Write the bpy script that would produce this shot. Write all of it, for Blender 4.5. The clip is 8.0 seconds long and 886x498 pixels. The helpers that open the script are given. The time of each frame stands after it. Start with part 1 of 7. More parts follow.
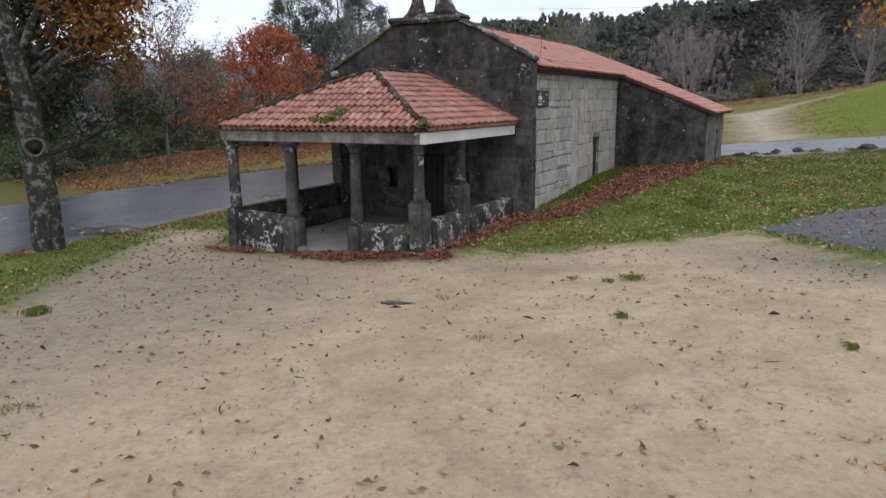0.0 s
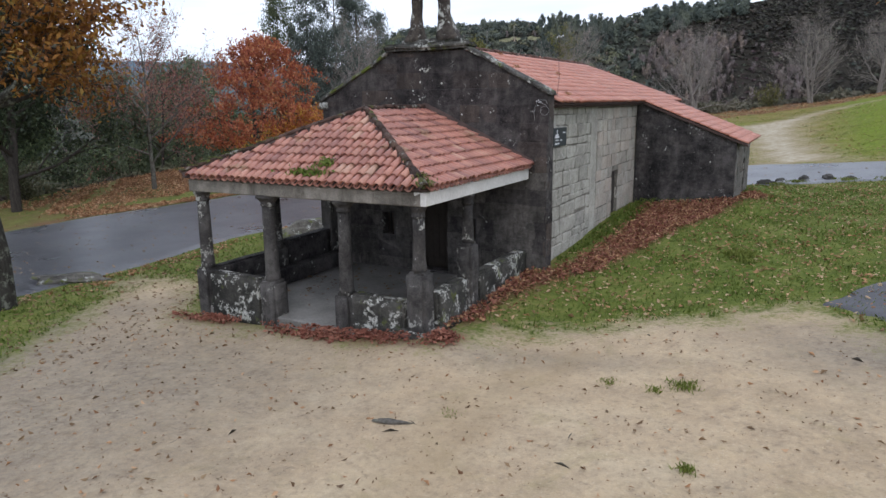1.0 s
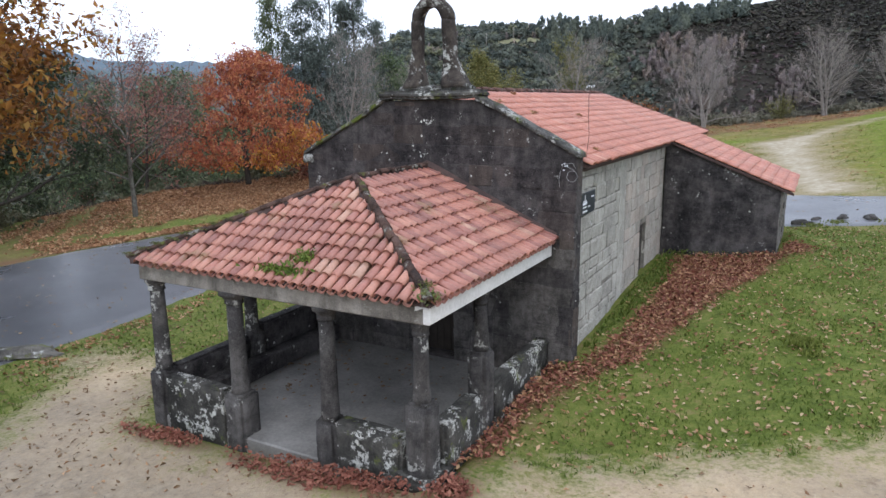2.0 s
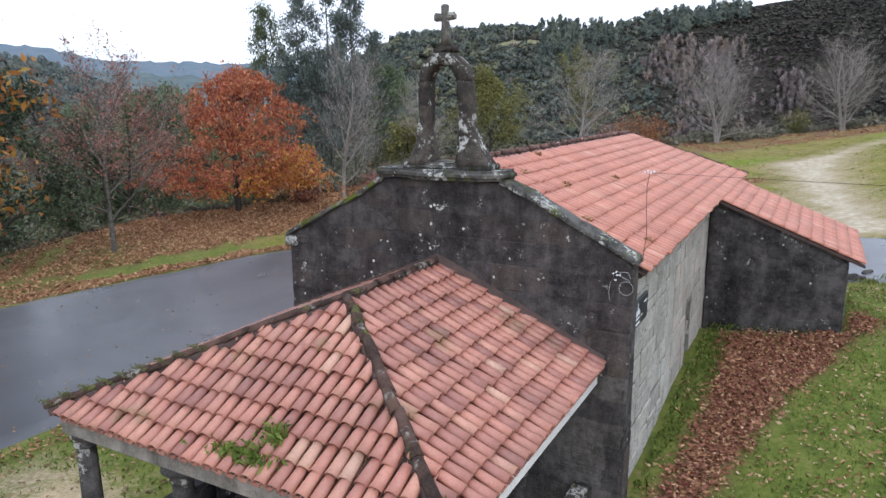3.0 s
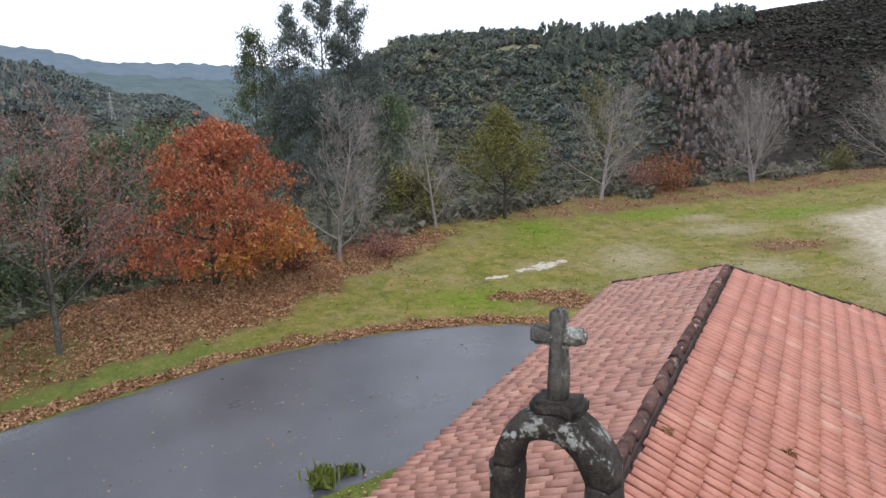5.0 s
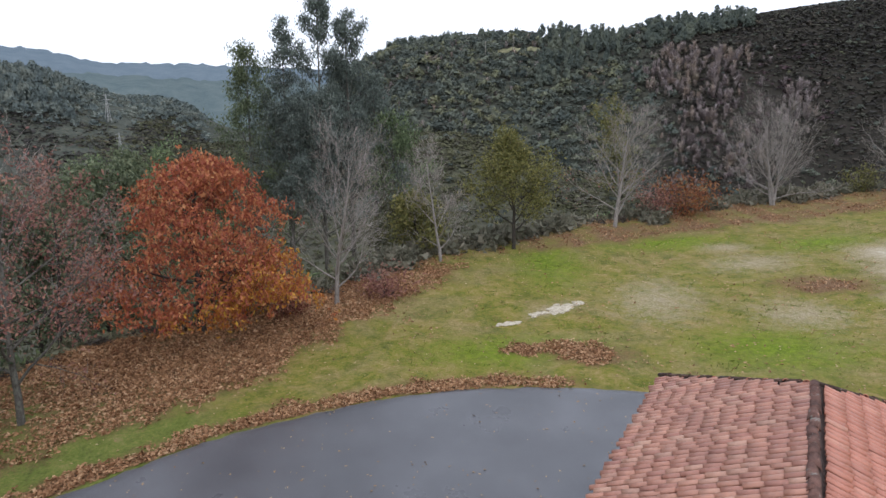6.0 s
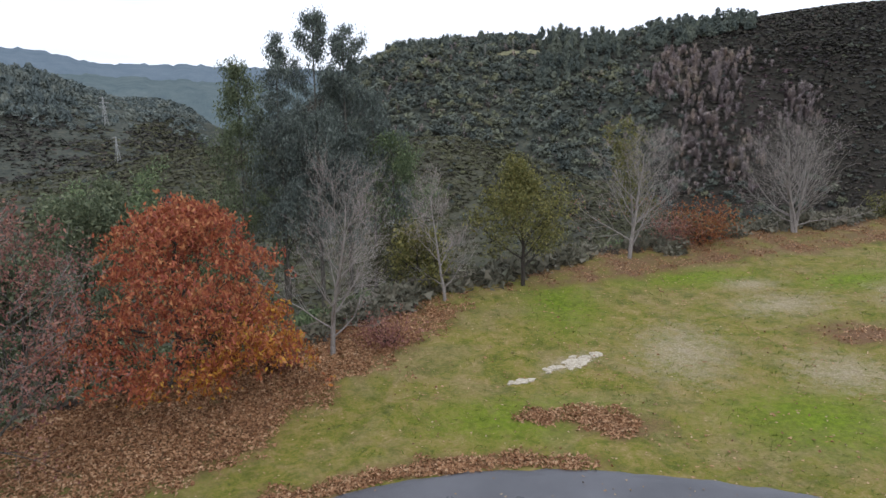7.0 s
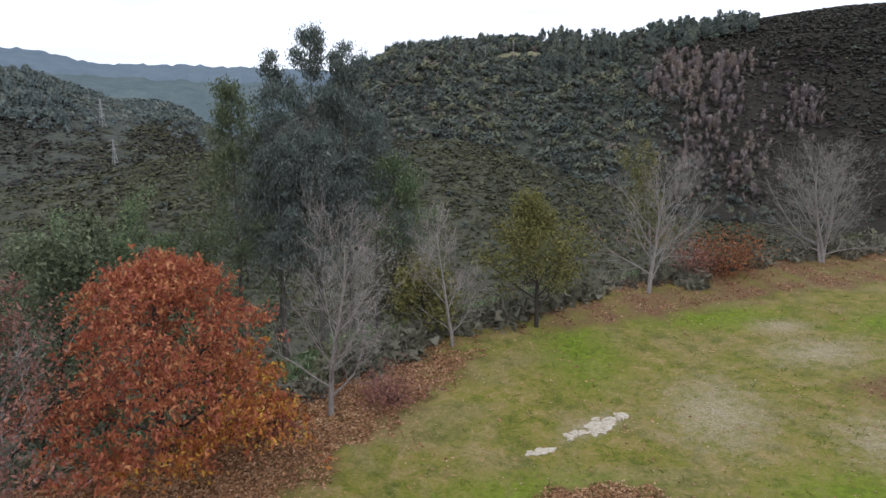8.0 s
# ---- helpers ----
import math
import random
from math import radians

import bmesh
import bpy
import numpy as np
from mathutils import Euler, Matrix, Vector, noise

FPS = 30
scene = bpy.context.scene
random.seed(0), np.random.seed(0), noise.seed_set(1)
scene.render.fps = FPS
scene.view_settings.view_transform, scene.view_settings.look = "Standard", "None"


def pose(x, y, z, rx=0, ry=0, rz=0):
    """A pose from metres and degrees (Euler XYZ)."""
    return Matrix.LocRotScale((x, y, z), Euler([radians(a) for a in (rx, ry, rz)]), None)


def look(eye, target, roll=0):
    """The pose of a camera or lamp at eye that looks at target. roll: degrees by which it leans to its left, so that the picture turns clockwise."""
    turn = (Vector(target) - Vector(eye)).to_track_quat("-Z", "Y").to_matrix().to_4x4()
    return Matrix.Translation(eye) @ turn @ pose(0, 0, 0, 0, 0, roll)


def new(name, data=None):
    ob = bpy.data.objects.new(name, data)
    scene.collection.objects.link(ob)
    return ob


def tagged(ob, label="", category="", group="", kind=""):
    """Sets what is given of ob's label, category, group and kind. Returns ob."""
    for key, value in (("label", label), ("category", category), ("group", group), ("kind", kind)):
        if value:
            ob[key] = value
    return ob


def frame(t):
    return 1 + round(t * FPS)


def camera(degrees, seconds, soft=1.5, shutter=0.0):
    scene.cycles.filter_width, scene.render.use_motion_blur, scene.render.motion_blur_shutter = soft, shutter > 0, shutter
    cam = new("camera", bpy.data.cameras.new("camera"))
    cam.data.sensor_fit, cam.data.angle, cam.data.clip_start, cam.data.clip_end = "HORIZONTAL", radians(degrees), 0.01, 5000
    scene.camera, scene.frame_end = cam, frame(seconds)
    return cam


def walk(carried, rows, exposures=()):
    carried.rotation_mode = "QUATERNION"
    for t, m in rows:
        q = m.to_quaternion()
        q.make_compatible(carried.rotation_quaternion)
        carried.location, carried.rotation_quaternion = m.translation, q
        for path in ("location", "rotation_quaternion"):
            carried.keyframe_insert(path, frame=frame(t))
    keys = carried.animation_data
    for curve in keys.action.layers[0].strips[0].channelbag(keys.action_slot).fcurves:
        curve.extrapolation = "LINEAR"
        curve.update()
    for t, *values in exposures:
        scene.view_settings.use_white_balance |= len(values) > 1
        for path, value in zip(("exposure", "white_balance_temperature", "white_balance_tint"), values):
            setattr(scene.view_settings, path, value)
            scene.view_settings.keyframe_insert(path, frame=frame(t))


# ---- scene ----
cam = camera(65.9, 8.0)
PATH = [
    (0, (7.622, -19.308, 3.984), (6.677, -17.595, 3.564), -0.65),
    (0.5, (6.896, -18.104, 4.380), (5.952, -16.390, 3.961), -0.68),
    (1, (6.146, -16.836, 5.005), (5.204, -15.122, 4.587), -0.72),
    (2.3, (3.868, -13.097, 6.749), (2.930, -11.381, 6.332), -0.66),
    (2.5, (3.487, -12.506, 7.048), (2.549, -10.789, 6.632), -0.65),
    (3, (2.463, -10.963, 7.775), (1.527, -9.246, 7.358), -0.60),
    (3.5, (1.372, -9.412, 8.531), (0.437, -7.694, 8.116), -0.59),
    (4, (0.241, -7.816, 9.357), (-0.693, -6.097, 8.943), -0.58),
    (4.5, (-0.871, -6.156, 10.166), (-1.804, -4.436, 9.752), -0.58),
    (4.7, (-1.301, -5.490, 10.501), (-2.234, -3.770, 10.087), -0.57),
    (5.8, (-3.813, -1.889, 12.293), (-4.742, -0.167, 11.880), -0.51),
    (6, (-4.273, -1.231, 12.643), (-5.201, 0.492, 12.230), -0.49),
    (6.5, (-5.368, 0.397, 13.562), (-6.294, 2.121, 13.149), -0.46),
    (7, (-6.446, 2.046, 14.416), (-7.371, 3.771, 14.005), -0.48),
    (7.5, (-7.618, 3.680, 15.287), (-8.542, 5.405, 14.876), -0.51),
    (8, (-8.767, 5.325, 16.188), (-9.690, 7.051, 15.777), -0.46),
]
walk(cam, [(t, look(eye, target, roll)) for t, eye, target, roll in PATH], [(0, 0.11, 6450, 10), (1.0, 0.26, 6300, 10), (1.7, 0.51, 6200, 10), (2.5, 0.75, 6150, 10), (4.5, 0.63, 6400, 10), (6, 0.44, 6450, 10), (8, 0.32, 6400, 11)])

# ---- world, sun ----
world = bpy.data.worlds.new("overcast")
scene.world = world
world.use_nodes = True
wt = world.node_tree
wt.nodes.clear()
w_out = wt.nodes.new("ShaderNodeOutputWorld")
w_bg = wt.nodes.new("ShaderNodeBackground")
w_sky = wt.nodes.new("ShaderNodeTexSky")
w_sky.sky_type = "NISHITA"
w_sky.sun_disc = False
w_sky.sun_elevation = radians(38)
w_sky.sun_rotation = radians(150)
w_dim = wt.nodes.new("ShaderNodeMix")
w_dim.data_type = "RGBA"
w_dim.blend_type = "MULTIPLY"
w_dim.inputs[0].default_value = 1.0
w_dim.inputs[7].default_value = (0.1, 0.1, 0.1, 1)
w_mix = wt.nodes.new("ShaderNodeMix")
w_mix.data_type = "RGBA"
w_co = wt.nodes.new("ShaderNodeTexCoord")
w_map = wt.nodes.new("ShaderNodeMapping")
w_map.inputs["Scale"].default_value = (1.0, 1.0, 6.0)
w_noise = wt.nodes.new("ShaderNodeTexNoise")
w_noise.inputs["Scale"].default_value = 2.2
w_noise.inputs["Detail"].default_value = 6
w_ramp = wt.nodes.new("ShaderNodeValToRGB")
w_ramp.color_ramp.elements[0].position = 0.36
w_ramp.color_ramp.elements[0].color = (0.8, 0.88, 1.04, 1)
w_ramp.color_ramp.elements[1].position = 0.62
w_ramp.color_ramp.elements[1].color = (1.1, 1.17, 1.33, 1)
wt.links.new(w_co.outputs["Generated"], w_map.inputs["Vector"])
wt.links.new(w_map.outputs[0], w_noise.inputs["Vector"])
wt.links.new(w_noise.outputs[0], w_ramp.inputs[0])
wt.links.new(w_sky.outputs[0], w_dim.inputs[6])
wt.links.new(w_dim.outputs[2], w_mix.inputs[6])
wt.links.new(w_ramp.outputs[0], w_mix.inputs[7])
w_mix.inputs[0].default_value = 0.9
wt.links.new(w_mix.outputs[2], w_bg.inputs["Color"])
w_bg.inputs["Strength"].default_value = 1.0
wt.links.new(w_bg.outputs[0], w_out.inputs["Surface"])

sun_data = bpy.data.lights.new("sun", "SUN")
sun_data.energy = 0.65
sun_data.angle = radians(25)
sun_data.color = (1.0, 0.98, 0.955)
sun = new("sun", sun_data)
sun.matrix_world = look((30, -40, 60), (0, 0, 0))


# ---- materials ----
class Nodes:
    """A small builder for one node material."""

    def __init__(self, name, rough=0.85, spec=0.3):
        self.mat = bpy.data.materials.new(name)
        self.mat.use_nodes = True
        self.t = self.mat.node_tree
        self.bsdf = self.t.nodes["Principled BSDF"]
        self.bsdf.inputs["Roughness"].default_value = rough
        self.bsdf.inputs["Specular IOR Level"].default_value = spec
        self.co = self.t.nodes.new("ShaderNodeTexCoord").outputs["Object"]

    def place(self):
        return self.t.nodes.new("ShaderNodeNewGeometry").outputs["Position"]

    def noise(self, scale, detail=6, rough=0.6, vec=None, stretch=None, dist=0.0):
        n = self.t.nodes.new("ShaderNodeTexNoise")
        n.inputs["Scale"].default_value = scale
        n.inputs["Detail"].default_value = detail
        n.inputs["Roughness"].default_value = rough
        n.inputs["Distortion"].default_value = dist
        v = vec or self.co
        if stretch:
            m = self.t.nodes.new("ShaderNodeMapping")
            m.inputs["Scale"].default_value = stretch
            self.t.links.new(v, m.inputs["Vector"])
            v = m.outputs[0]
        self.t.links.new(v, n.inputs["Vector"])
        return n.outputs[0]

    def voronoi(self, scale, vec=None):
        n = self.t.nodes.new("ShaderNodeTexVoronoi")
        n.inputs["Scale"].default_value = scale
        self.t.links.new(vec or self.co, n.inputs["Vector"])
        return n.outputs["Distance"]

    def ramp(self, fac, stops):
        n = self.t.nodes.new("ShaderNodeValToRGB")
        e = n.color_ramp.elements
        while len(e) < len(stops):
            e.new(0.5)
        for el, (p, c) in zip(e, stops):
            el.position = p
            el.color = (*c, 1) if not isinstance(c, (int, float)) else (c, c, c, 1)
        self.t.links.new(fac, n.inputs[0])
        return n.outputs[0]

    def mix(self, fac, a, b, blend="MIX"):
        n = self.t.nodes.new("ShaderNodeMix")
        n.data_type = "RGBA"
        n.blend_type = blend
        for v, k in ((fac, 0), (a, 6), (b, 7)):
            if isinstance(v, (int, float)):
                n.inputs[k].default_value = v if k == 0 else (v, v, v, 1)
            elif isinstance(v, tuple):
                n.inputs[k].default_value = (*v, 1)
            else:
                self.t.links.new(v, n.inputs[k])
        return n.outputs[2]

    def math(self, op, a, b=0.0):
        n = self.t.nodes.new("ShaderNodeMath")
        n.operation = op
        n.use_clamp = op not in ("SUBTRACT", "MULTIPLY_ADD")
        for v, k in ((a, 0), (b, 1)):
            if isinstance(v, (int, float)):
                n.inputs[k].default_value = v
            else:
                self.t.links.new(v, n.inputs[k])
        return n.outputs[0]

    def attr(self, name):
        n = self.t.nodes.new("ShaderNodeAttribute")
        n.attribute_name = name
        return n.outputs["Fac"]

    def rand(self, island=False):
        if island:
            return self.t.nodes.new("ShaderNodeNewGeometry").outputs["Random Per Island"]
        return self.t.nodes.new("ShaderNodeObjectInfo").outputs["Random"]

    def colour(self, c):
        if isinstance(c, tuple):
            self.bsdf.inputs["Base Color"].default_value = (*c, 1)
        else:
            self.t.links.new(c, self.bsdf.inputs["Base Color"])
        return self

    def bump(self, height, strength=0.4, distance=0.02):
        n = self.t.nodes.new("ShaderNodeBump")
        n.inputs["Strength"].default_value = strength
        n.inputs["Distance"].default_value = distance
        self.t.links.new(height, n.inputs["Height"])
        self.t.links.new(n.outputs[0], self.bsdf.inputs["Normal"])
        return self

    def rough(self, fac, lo, hi):
        n = self.t.nodes.new("ShaderNodeMapRange")
        n.inputs["To Min"].default_value = lo
        n.inputs["To Max"].default_value = hi
        self.t.links.new(fac, n.inputs["Value"])
        self.t.links.new(n.outputs[0], self.bsdf.inputs["Roughness"])
        return self


def granite(name, dark, light, lichen=0.0, tint=(0.5, 0.5, 0.46), streak=True, moss=0.0, spots=0.0, tone=None):
    """Weathered granite: blotches, grain, damp streaks, pale lichen discs, moss."""
    n = Nodes(name, 0.92, 0.2)
    p = n.place()
    middle = tuple((a * 0.55 + b * 0.45) for a, b in zip(dark, light))
    base = n.ramp(n.mix(0.45, n.noise(0.8, 9, 0.72, p), n.noise(4.2, 8, 0.72, p)), [(0.435, dark), (0.5, middle), (0.58, light)])
    base = n.mix(n.math("MULTIPLY", n.rand(), 0.25), base, middle)
    base = n.mix(0.75, base, n.ramp(n.rand(), [(0.0, 0.6), (0.5, 0.85), (1.0, 1.0)]), "MULTIPLY")
    if tone:
        base = n.mix(n.ramp(n.math("FRACT", n.math("MULTIPLY_ADD", n.rand(), 7.3)), [(0.45, 0.0), (0.95, 0.4)]), base, tone)
    grain = n.noise(40, 5, 0.75, p)
    base = n.mix(0.24, base, n.ramp(grain, [(0.35, tuple(0.45 * c for c in dark)), (0.65, tuple(min(1, 1.3 * c) for c in light))]))
    if streak:
        s = n.ramp(n.noise(1.1, 7, 0.7, p, (1.5, 1.5, 0.4)), [(0.45, 0.0), (0.7, 0.7)])
        base = n.mix(s, base, tuple(0.5 * c for c in dark))
    if lichen:
        a = n.ramp(n.noise(2.4, 6, 0.66, p), [(0.64 - lichen * 0.2, 0.0), (0.69 - lichen * 0.2, 1.0)])
        b = n.ramp(n.noise(9.0, 6, 0.7, p), [(0.5 - 0.06 * lichen, 0.0), (0.56 - 0.06 * lichen, 1.0)])
        base = n.mix(n.math("MULTIPLY", a, b), base, n.ramp(n.noise(30, 3, 0.6, p), [(0.3, tuple(0.7 * c for c in tint)), (0.7, tint)]))
    if spots:
        a = n.ramp(n.noise(1.7, 4, 0.6, p), [(0.5, 0.0), (0.58, 1.0)])
        b = n.ramp(n.mix(0.25, n.voronoi(4.6, p), n.noise(14, 4, 0.7, p)), [(0.2, 1.0), (0.25, 0.0)])
        base = n.mix(n.math("MULTIPLY", a, b), base, tuple(min(1, spots * c) for c in tint))
    if moss:
        m = n.ramp(n.noise(2.6, 6, 0.65, p), [(0.62 - moss * 0.3, 0.0), (0.72 - moss * 0.3, 1.0)])
        base = n.mix(m, base, n.ramp(n.noise(22, 4, 0.6, p), [(0.3, (0.05, 0.07, 0.015)), (0.7, (0.17, 0.19, 0.04))]))
    n.colour(base)
    n.bump(n.mix(0.5, n.noise(16, 8, 0.75, p), n.noise(4.5, 6, 0.75, p)), 0.9, 0.07)
    return n.mat


def tile_mat(name, stops, island, dirt=0.4, moss=0.0):
    n = Nodes(name, 0.42, 0.5)
    p = n.place()
    c = n.ramp(n.rand(island), stops)
    c = n.mix(n.ramp(n.noise(1.1, 6, 0.6, p), [(0.4, 0.0), (0.75, dirt)]), c, (0.12, 0.06, 0.05))
    c = n.mix(n.ramp(n.noise(30, 5, 0.7, p), [(0.45, 0.0), (0.8, 0.45)]), c, (0.1, 0.06, 0.05))
    c = n.mix(n.ramp(n.noise(9, 4, 0.7, p), [(0.66, 0.0), (0.72, 0.35)]), c, (0.42, 0.36, 0.3))
    if moss:
        m = n.ramp(n.noise(0.8, 7, 0.7, p), [(0.6 - 0.2 * moss, 0.0), (0.74 - 0.2 * moss, 0.8)])
        c = n.mix(m, c, n.ramp(n.noise(25, 3, 0.6, p), [(0.3, (0.07, 0.07, 0.02)), (0.7, (0.22, 0.2, 0.06))]))
    n.colour(c)
    n.bump(n.noise(40, 5, 0.6, p), 0.3, 0.008)
    return n.mat


def leaf_mat(name, stops, trans=0.25, rough=0.6, patch=0.45, share=0.45):
    n = Nodes(name, rough, 0.25)
    p = n.place()
    r = n.mix(share, n.rand(True), n.noise(patch, 5, 0.65, p))
    c = n.ramp(r, stops)
    n.colour(c)
    t = n.t.nodes.new("ShaderNodeBsdfTranslucent")
    m = n.t.nodes.new("ShaderNodeMixShader")
    m.inputs[0].default_value = trans
    n.t.links.new(c, t.inputs["Color"])
    n.t.links.new(n.bsdf.outputs[0], m.inputs[1])
    n.t.links.new(t.outputs[0], m.inputs[2])
    n.t.links.new(m.outputs[0], n.t.nodes["Material Output"].inputs["Surface"])
    return n.mat


def bark_mat(name, dark, light, lichen=0.0):
    n = Nodes(name, 0.95, 0.15)
    p = n.place()
    f = n.noise(9, 7, 0.65, p, (1.6, 1.6, 0.35))
    c = n.ramp(f, [(0.3, dark), (0.7, light)])
    if lichen:
        c = n.mix(n.ramp(n.noise(4.5, 6, 0.65, p), [(0.5, 0.0), (0.6, lichen)]), c, (0.3, 0.31, 0.25))
    n.colour(c)
    n.bump(f, 0.8, 0.03)
    return n.mat


def plain(name, a, b, scale=4.0, rough=0.85, bump=0.2, spec=0.3):
    n = Nodes(name, rough, spec)
    p = n.place()
    f = n.noise(scale, 7, 0.65, p)
    c = n.ramp(f, [(0.3, a), (0.7, b)])
    c = n.mix(0.25, c, n.ramp(n.noise(scale * 14, 4, 0.6, p), [(0.3, tuple(0.6 * v for v in a)), (0.7, tuple(min(1, 1.2 * v) for v in b))]))
    n.colour(c)
    n.bump(n.noise(scale * 8, 6, 0.6, p), bump, 0.01)
    return n.mat


def ground_mat():
    """Grass, sandy soil, leaf litter and scrub soil, blended where each lies."""
    n = Nodes("ground_soil", 0.95, 0.15)
    p = n.place()
    fine = n.noise(26, 8, 0.7, p)
    mid = n.noise(2.4, 7, 0.65, p)
    big = n.noise(0.28, 5, 0.6, p)
    edge = n.math("SUBTRACT", n.mix(0.5, n.noise(1.6, 7, 0.7, p), n.noise(11, 5, 0.7, p)), 0.5)

    def mask(name, soft=0.16, wob=1.0):
        m = n.t.nodes.new("ShaderNodeMapRange")
        m.inputs["From Min"].default_value = 0.5 - soft
        m.inputs["From Max"].default_value = 0.5 + soft
        a = n.t.nodes.new("ShaderNodeMath")
        a.operation = "MULTIPLY_ADD"
        a.inputs[1].default_value = wob
        n.t.links.new(edge, a.inputs[0])
        n.t.links.new(n.attr(name), a.inputs[2])
        n.t.links.new(a.outputs[0], m.inputs["Value"])
        return m.outputs[0]

    grass = n.ramp(n.mix(0.5, mid, n.noise(0.5, 6, 0.65, p)), [(0.34, (0.055, 0.07, 0.016)), (0.47, (0.115, 0.138, 0.026)), (0.64, (0.18, 0.215, 0.034))])
    grass = n.mix(n.ramp(n.noise(0.16, 6, 0.68, p), [(0.42, 0.0), (0.55, 0.8)]), grass, (0.2, 0.165, 0.075))
    grass = n.mix(n.ramp(n.noise(0.9, 7, 0.7, p), [(0.46, 0.0), (0.62, 0.75)]), grass, (0.19, 0.145, 0.075))
    grass = n.mix(n.ramp(big, [(0.56, 0.0), (0.7, 0.6)]), grass, (0.1, 0.2, 0.022))
    grass = n.mix(n.ramp(n.noise(4.5, 7, 0.75, p), [(0.5, 0.0), (0.64, 0.6)]), grass, (0.045, 0.06, 0.016))
    grass = n.mix(n.ramp(n.noise(7, 5, 0.7, p), [(0.58, 0.0), (0.66, 0.55)]), grass, (0.26, 0.215, 0.12))
    grass = n.mix(0.35, grass, n.ramp(fine, [(0.3, (0.03, 0.042, 0.012)), (0.7, (0.2, 0.225, 0.065))]))
    sand = n.ramp(n.noise(0.7, 8, 0.6, p), [(0.25, (0.42, 0.295, 0.175)), (0.5, (0.57, 0.42, 0.262)), (0.8, (0.65, 0.52, 0.345))])
    sand = n.mix(0.3, sand, n.ramp(n.noise(70, 4, 0.75, p), [(0.3, (0.26, 0.19, 0.12)), (0.7, (0.56, 0.46, 0.33))]))
    sand = n.mix(n.ramp(n.noise(0.55, 6, 0.7, p, None, 1.5), [(0.54, 0.0), (0.72, 0.5)]), sand, (0.3, 0.25, 0.115))
    sand = n.mix(n.ramp(n.noise(9, 6, 0.75, p), [(0.53, 0.0), (0.66, 0.55)]), sand, (0.22, 0.17, 0.12))
    sand = n.mix(n.ramp(n.noise(24, 5, 0.75, p, (1.0, 1.0, 1.0)), [(0.55, 0.0), (0.66, 0.55)]), sand, (0.66, 0.55, 0.4))
    sand = n.mix(n.ramp(n.noise(1.9, 8, 0.75, p), [(0.5, 0.0), (0.72, 0.45)]), sand, (0.22, 0.17, 0.12))
    sand = n.mix(mask("darker", 0.4, 1.3), sand, n.ramp(n.noise(5, 7, 0.75, p), [(0.3, (0.16, 0.13, 0.1)), (0.7, (0.33, 0.28, 0.215))]))
    sand = n.mix(n.math("MULTIPLY", n.attr("rut"), n.ramp(n.noise(3, 6, 0.7, p), [(0.3, 0.2), (0.7, 0.75)])), sand, (0.3, 0.22, 0.125))
    litter = n.ramp(n.noise(13, 6, 0.75, p), [(0.25, (0.05, 0.03, 0.017)), (0.5, (0.15, 0.083, 0.045)), (0.75, (0.28, 0.17, 0.1))])
    scrub = n.ramp(n.noise(0.35, 9, 0.7, p), [(0.3, (0.02, 0.02, 0.016)), (0.55, (0.038, 0.034, 0.028)), (0.75, (0.06, 0.046, 0.04))])
    scrub = n.mix(0.55, scrub, n.ramp(n.noise(1.7, 8, 0.78, p), [(0.36, (0.01, 0.01, 0.008)), (0.5, (0.028, 0.025, 0.02)), (0.64, (0.062, 0.052, 0.042))]))
    scrub = n.mix(n.math("MULTIPLY", n.attr("wood"), 0.85), scrub, n.ramp(n.noise(0.25, 8, 0.75, p), [(0.36, (0.03, 0.036, 0.03)), (0.5, (0.062, 0.07, 0.055)), (0.64, (0.1, 0.098, 0.07))]))
    scrub = n.mix(n.math("MULTIPLY", n.attr("moor"), 0.7), scrub, n.ramp(n.mix(0.5, n.noise(0.5, 8, 0.75, p), n.noise(0.06, 4, 0.6, p)), [(0.36, (0.022, 0.02, 0.014)), (0.48, (0.05, 0.047, 0.029)), (0.58, (0.075, 0.072, 0.04)), (0.68, (0.09, 0.062, 0.044))]))
    pale = n.ramp(mid, [(0.3, (0.27, 0.215, 0.135)), (0.7, (0.49, 0.43, 0.33))])
    grass = n.mix(n.ramp(n.noise(0.07, 3, 0.5, p), [(0.3, 0.75), (0.7, 0.9)]), grass, n.ramp(n.mix(0.35, n.noise(0.9, 9, 0.78, p, None, 0.6), n.noise(6, 6, 0.75, p)), [(0.37, (0.05, 0.062, 0.01)), (0.44, (0.115, 0.124, 0.015)), (0.49, (0.18, 0.162, 0.026)), (0.54, (0.235, 0.175, 0.055)), (0.64, (0.36, 0.265, 0.125))]))
    grass = n.mix(n.ramp(n.noise(0.2, 7, 0.72, p, None, 0.8), [(0.47, 0.0), (0.6, 0.6)]), grass, n.ramp(n.noise(5, 6, 0.75, p), [(0.35, (0.12, 0.095, 0.035)), (0.65, (0.34, 0.26, 0.13))]))
    grass = n.mix(n.ramp(n.noise(0.7, 8, 0.75, p), [(0.5, 0.0), (0.62, 0.5)]), grass, (0.055, 0.075, 0.012))
    lush = n.ramp(n.noise(3.2, 7, 0.7, p), [(0.35, (0.07, 0.105, 0.008)), (0.65, (0.175, 0.235, 0.018))])
    grass = n.mix(mask("lush", 0.4, 1.8), grass, lush)
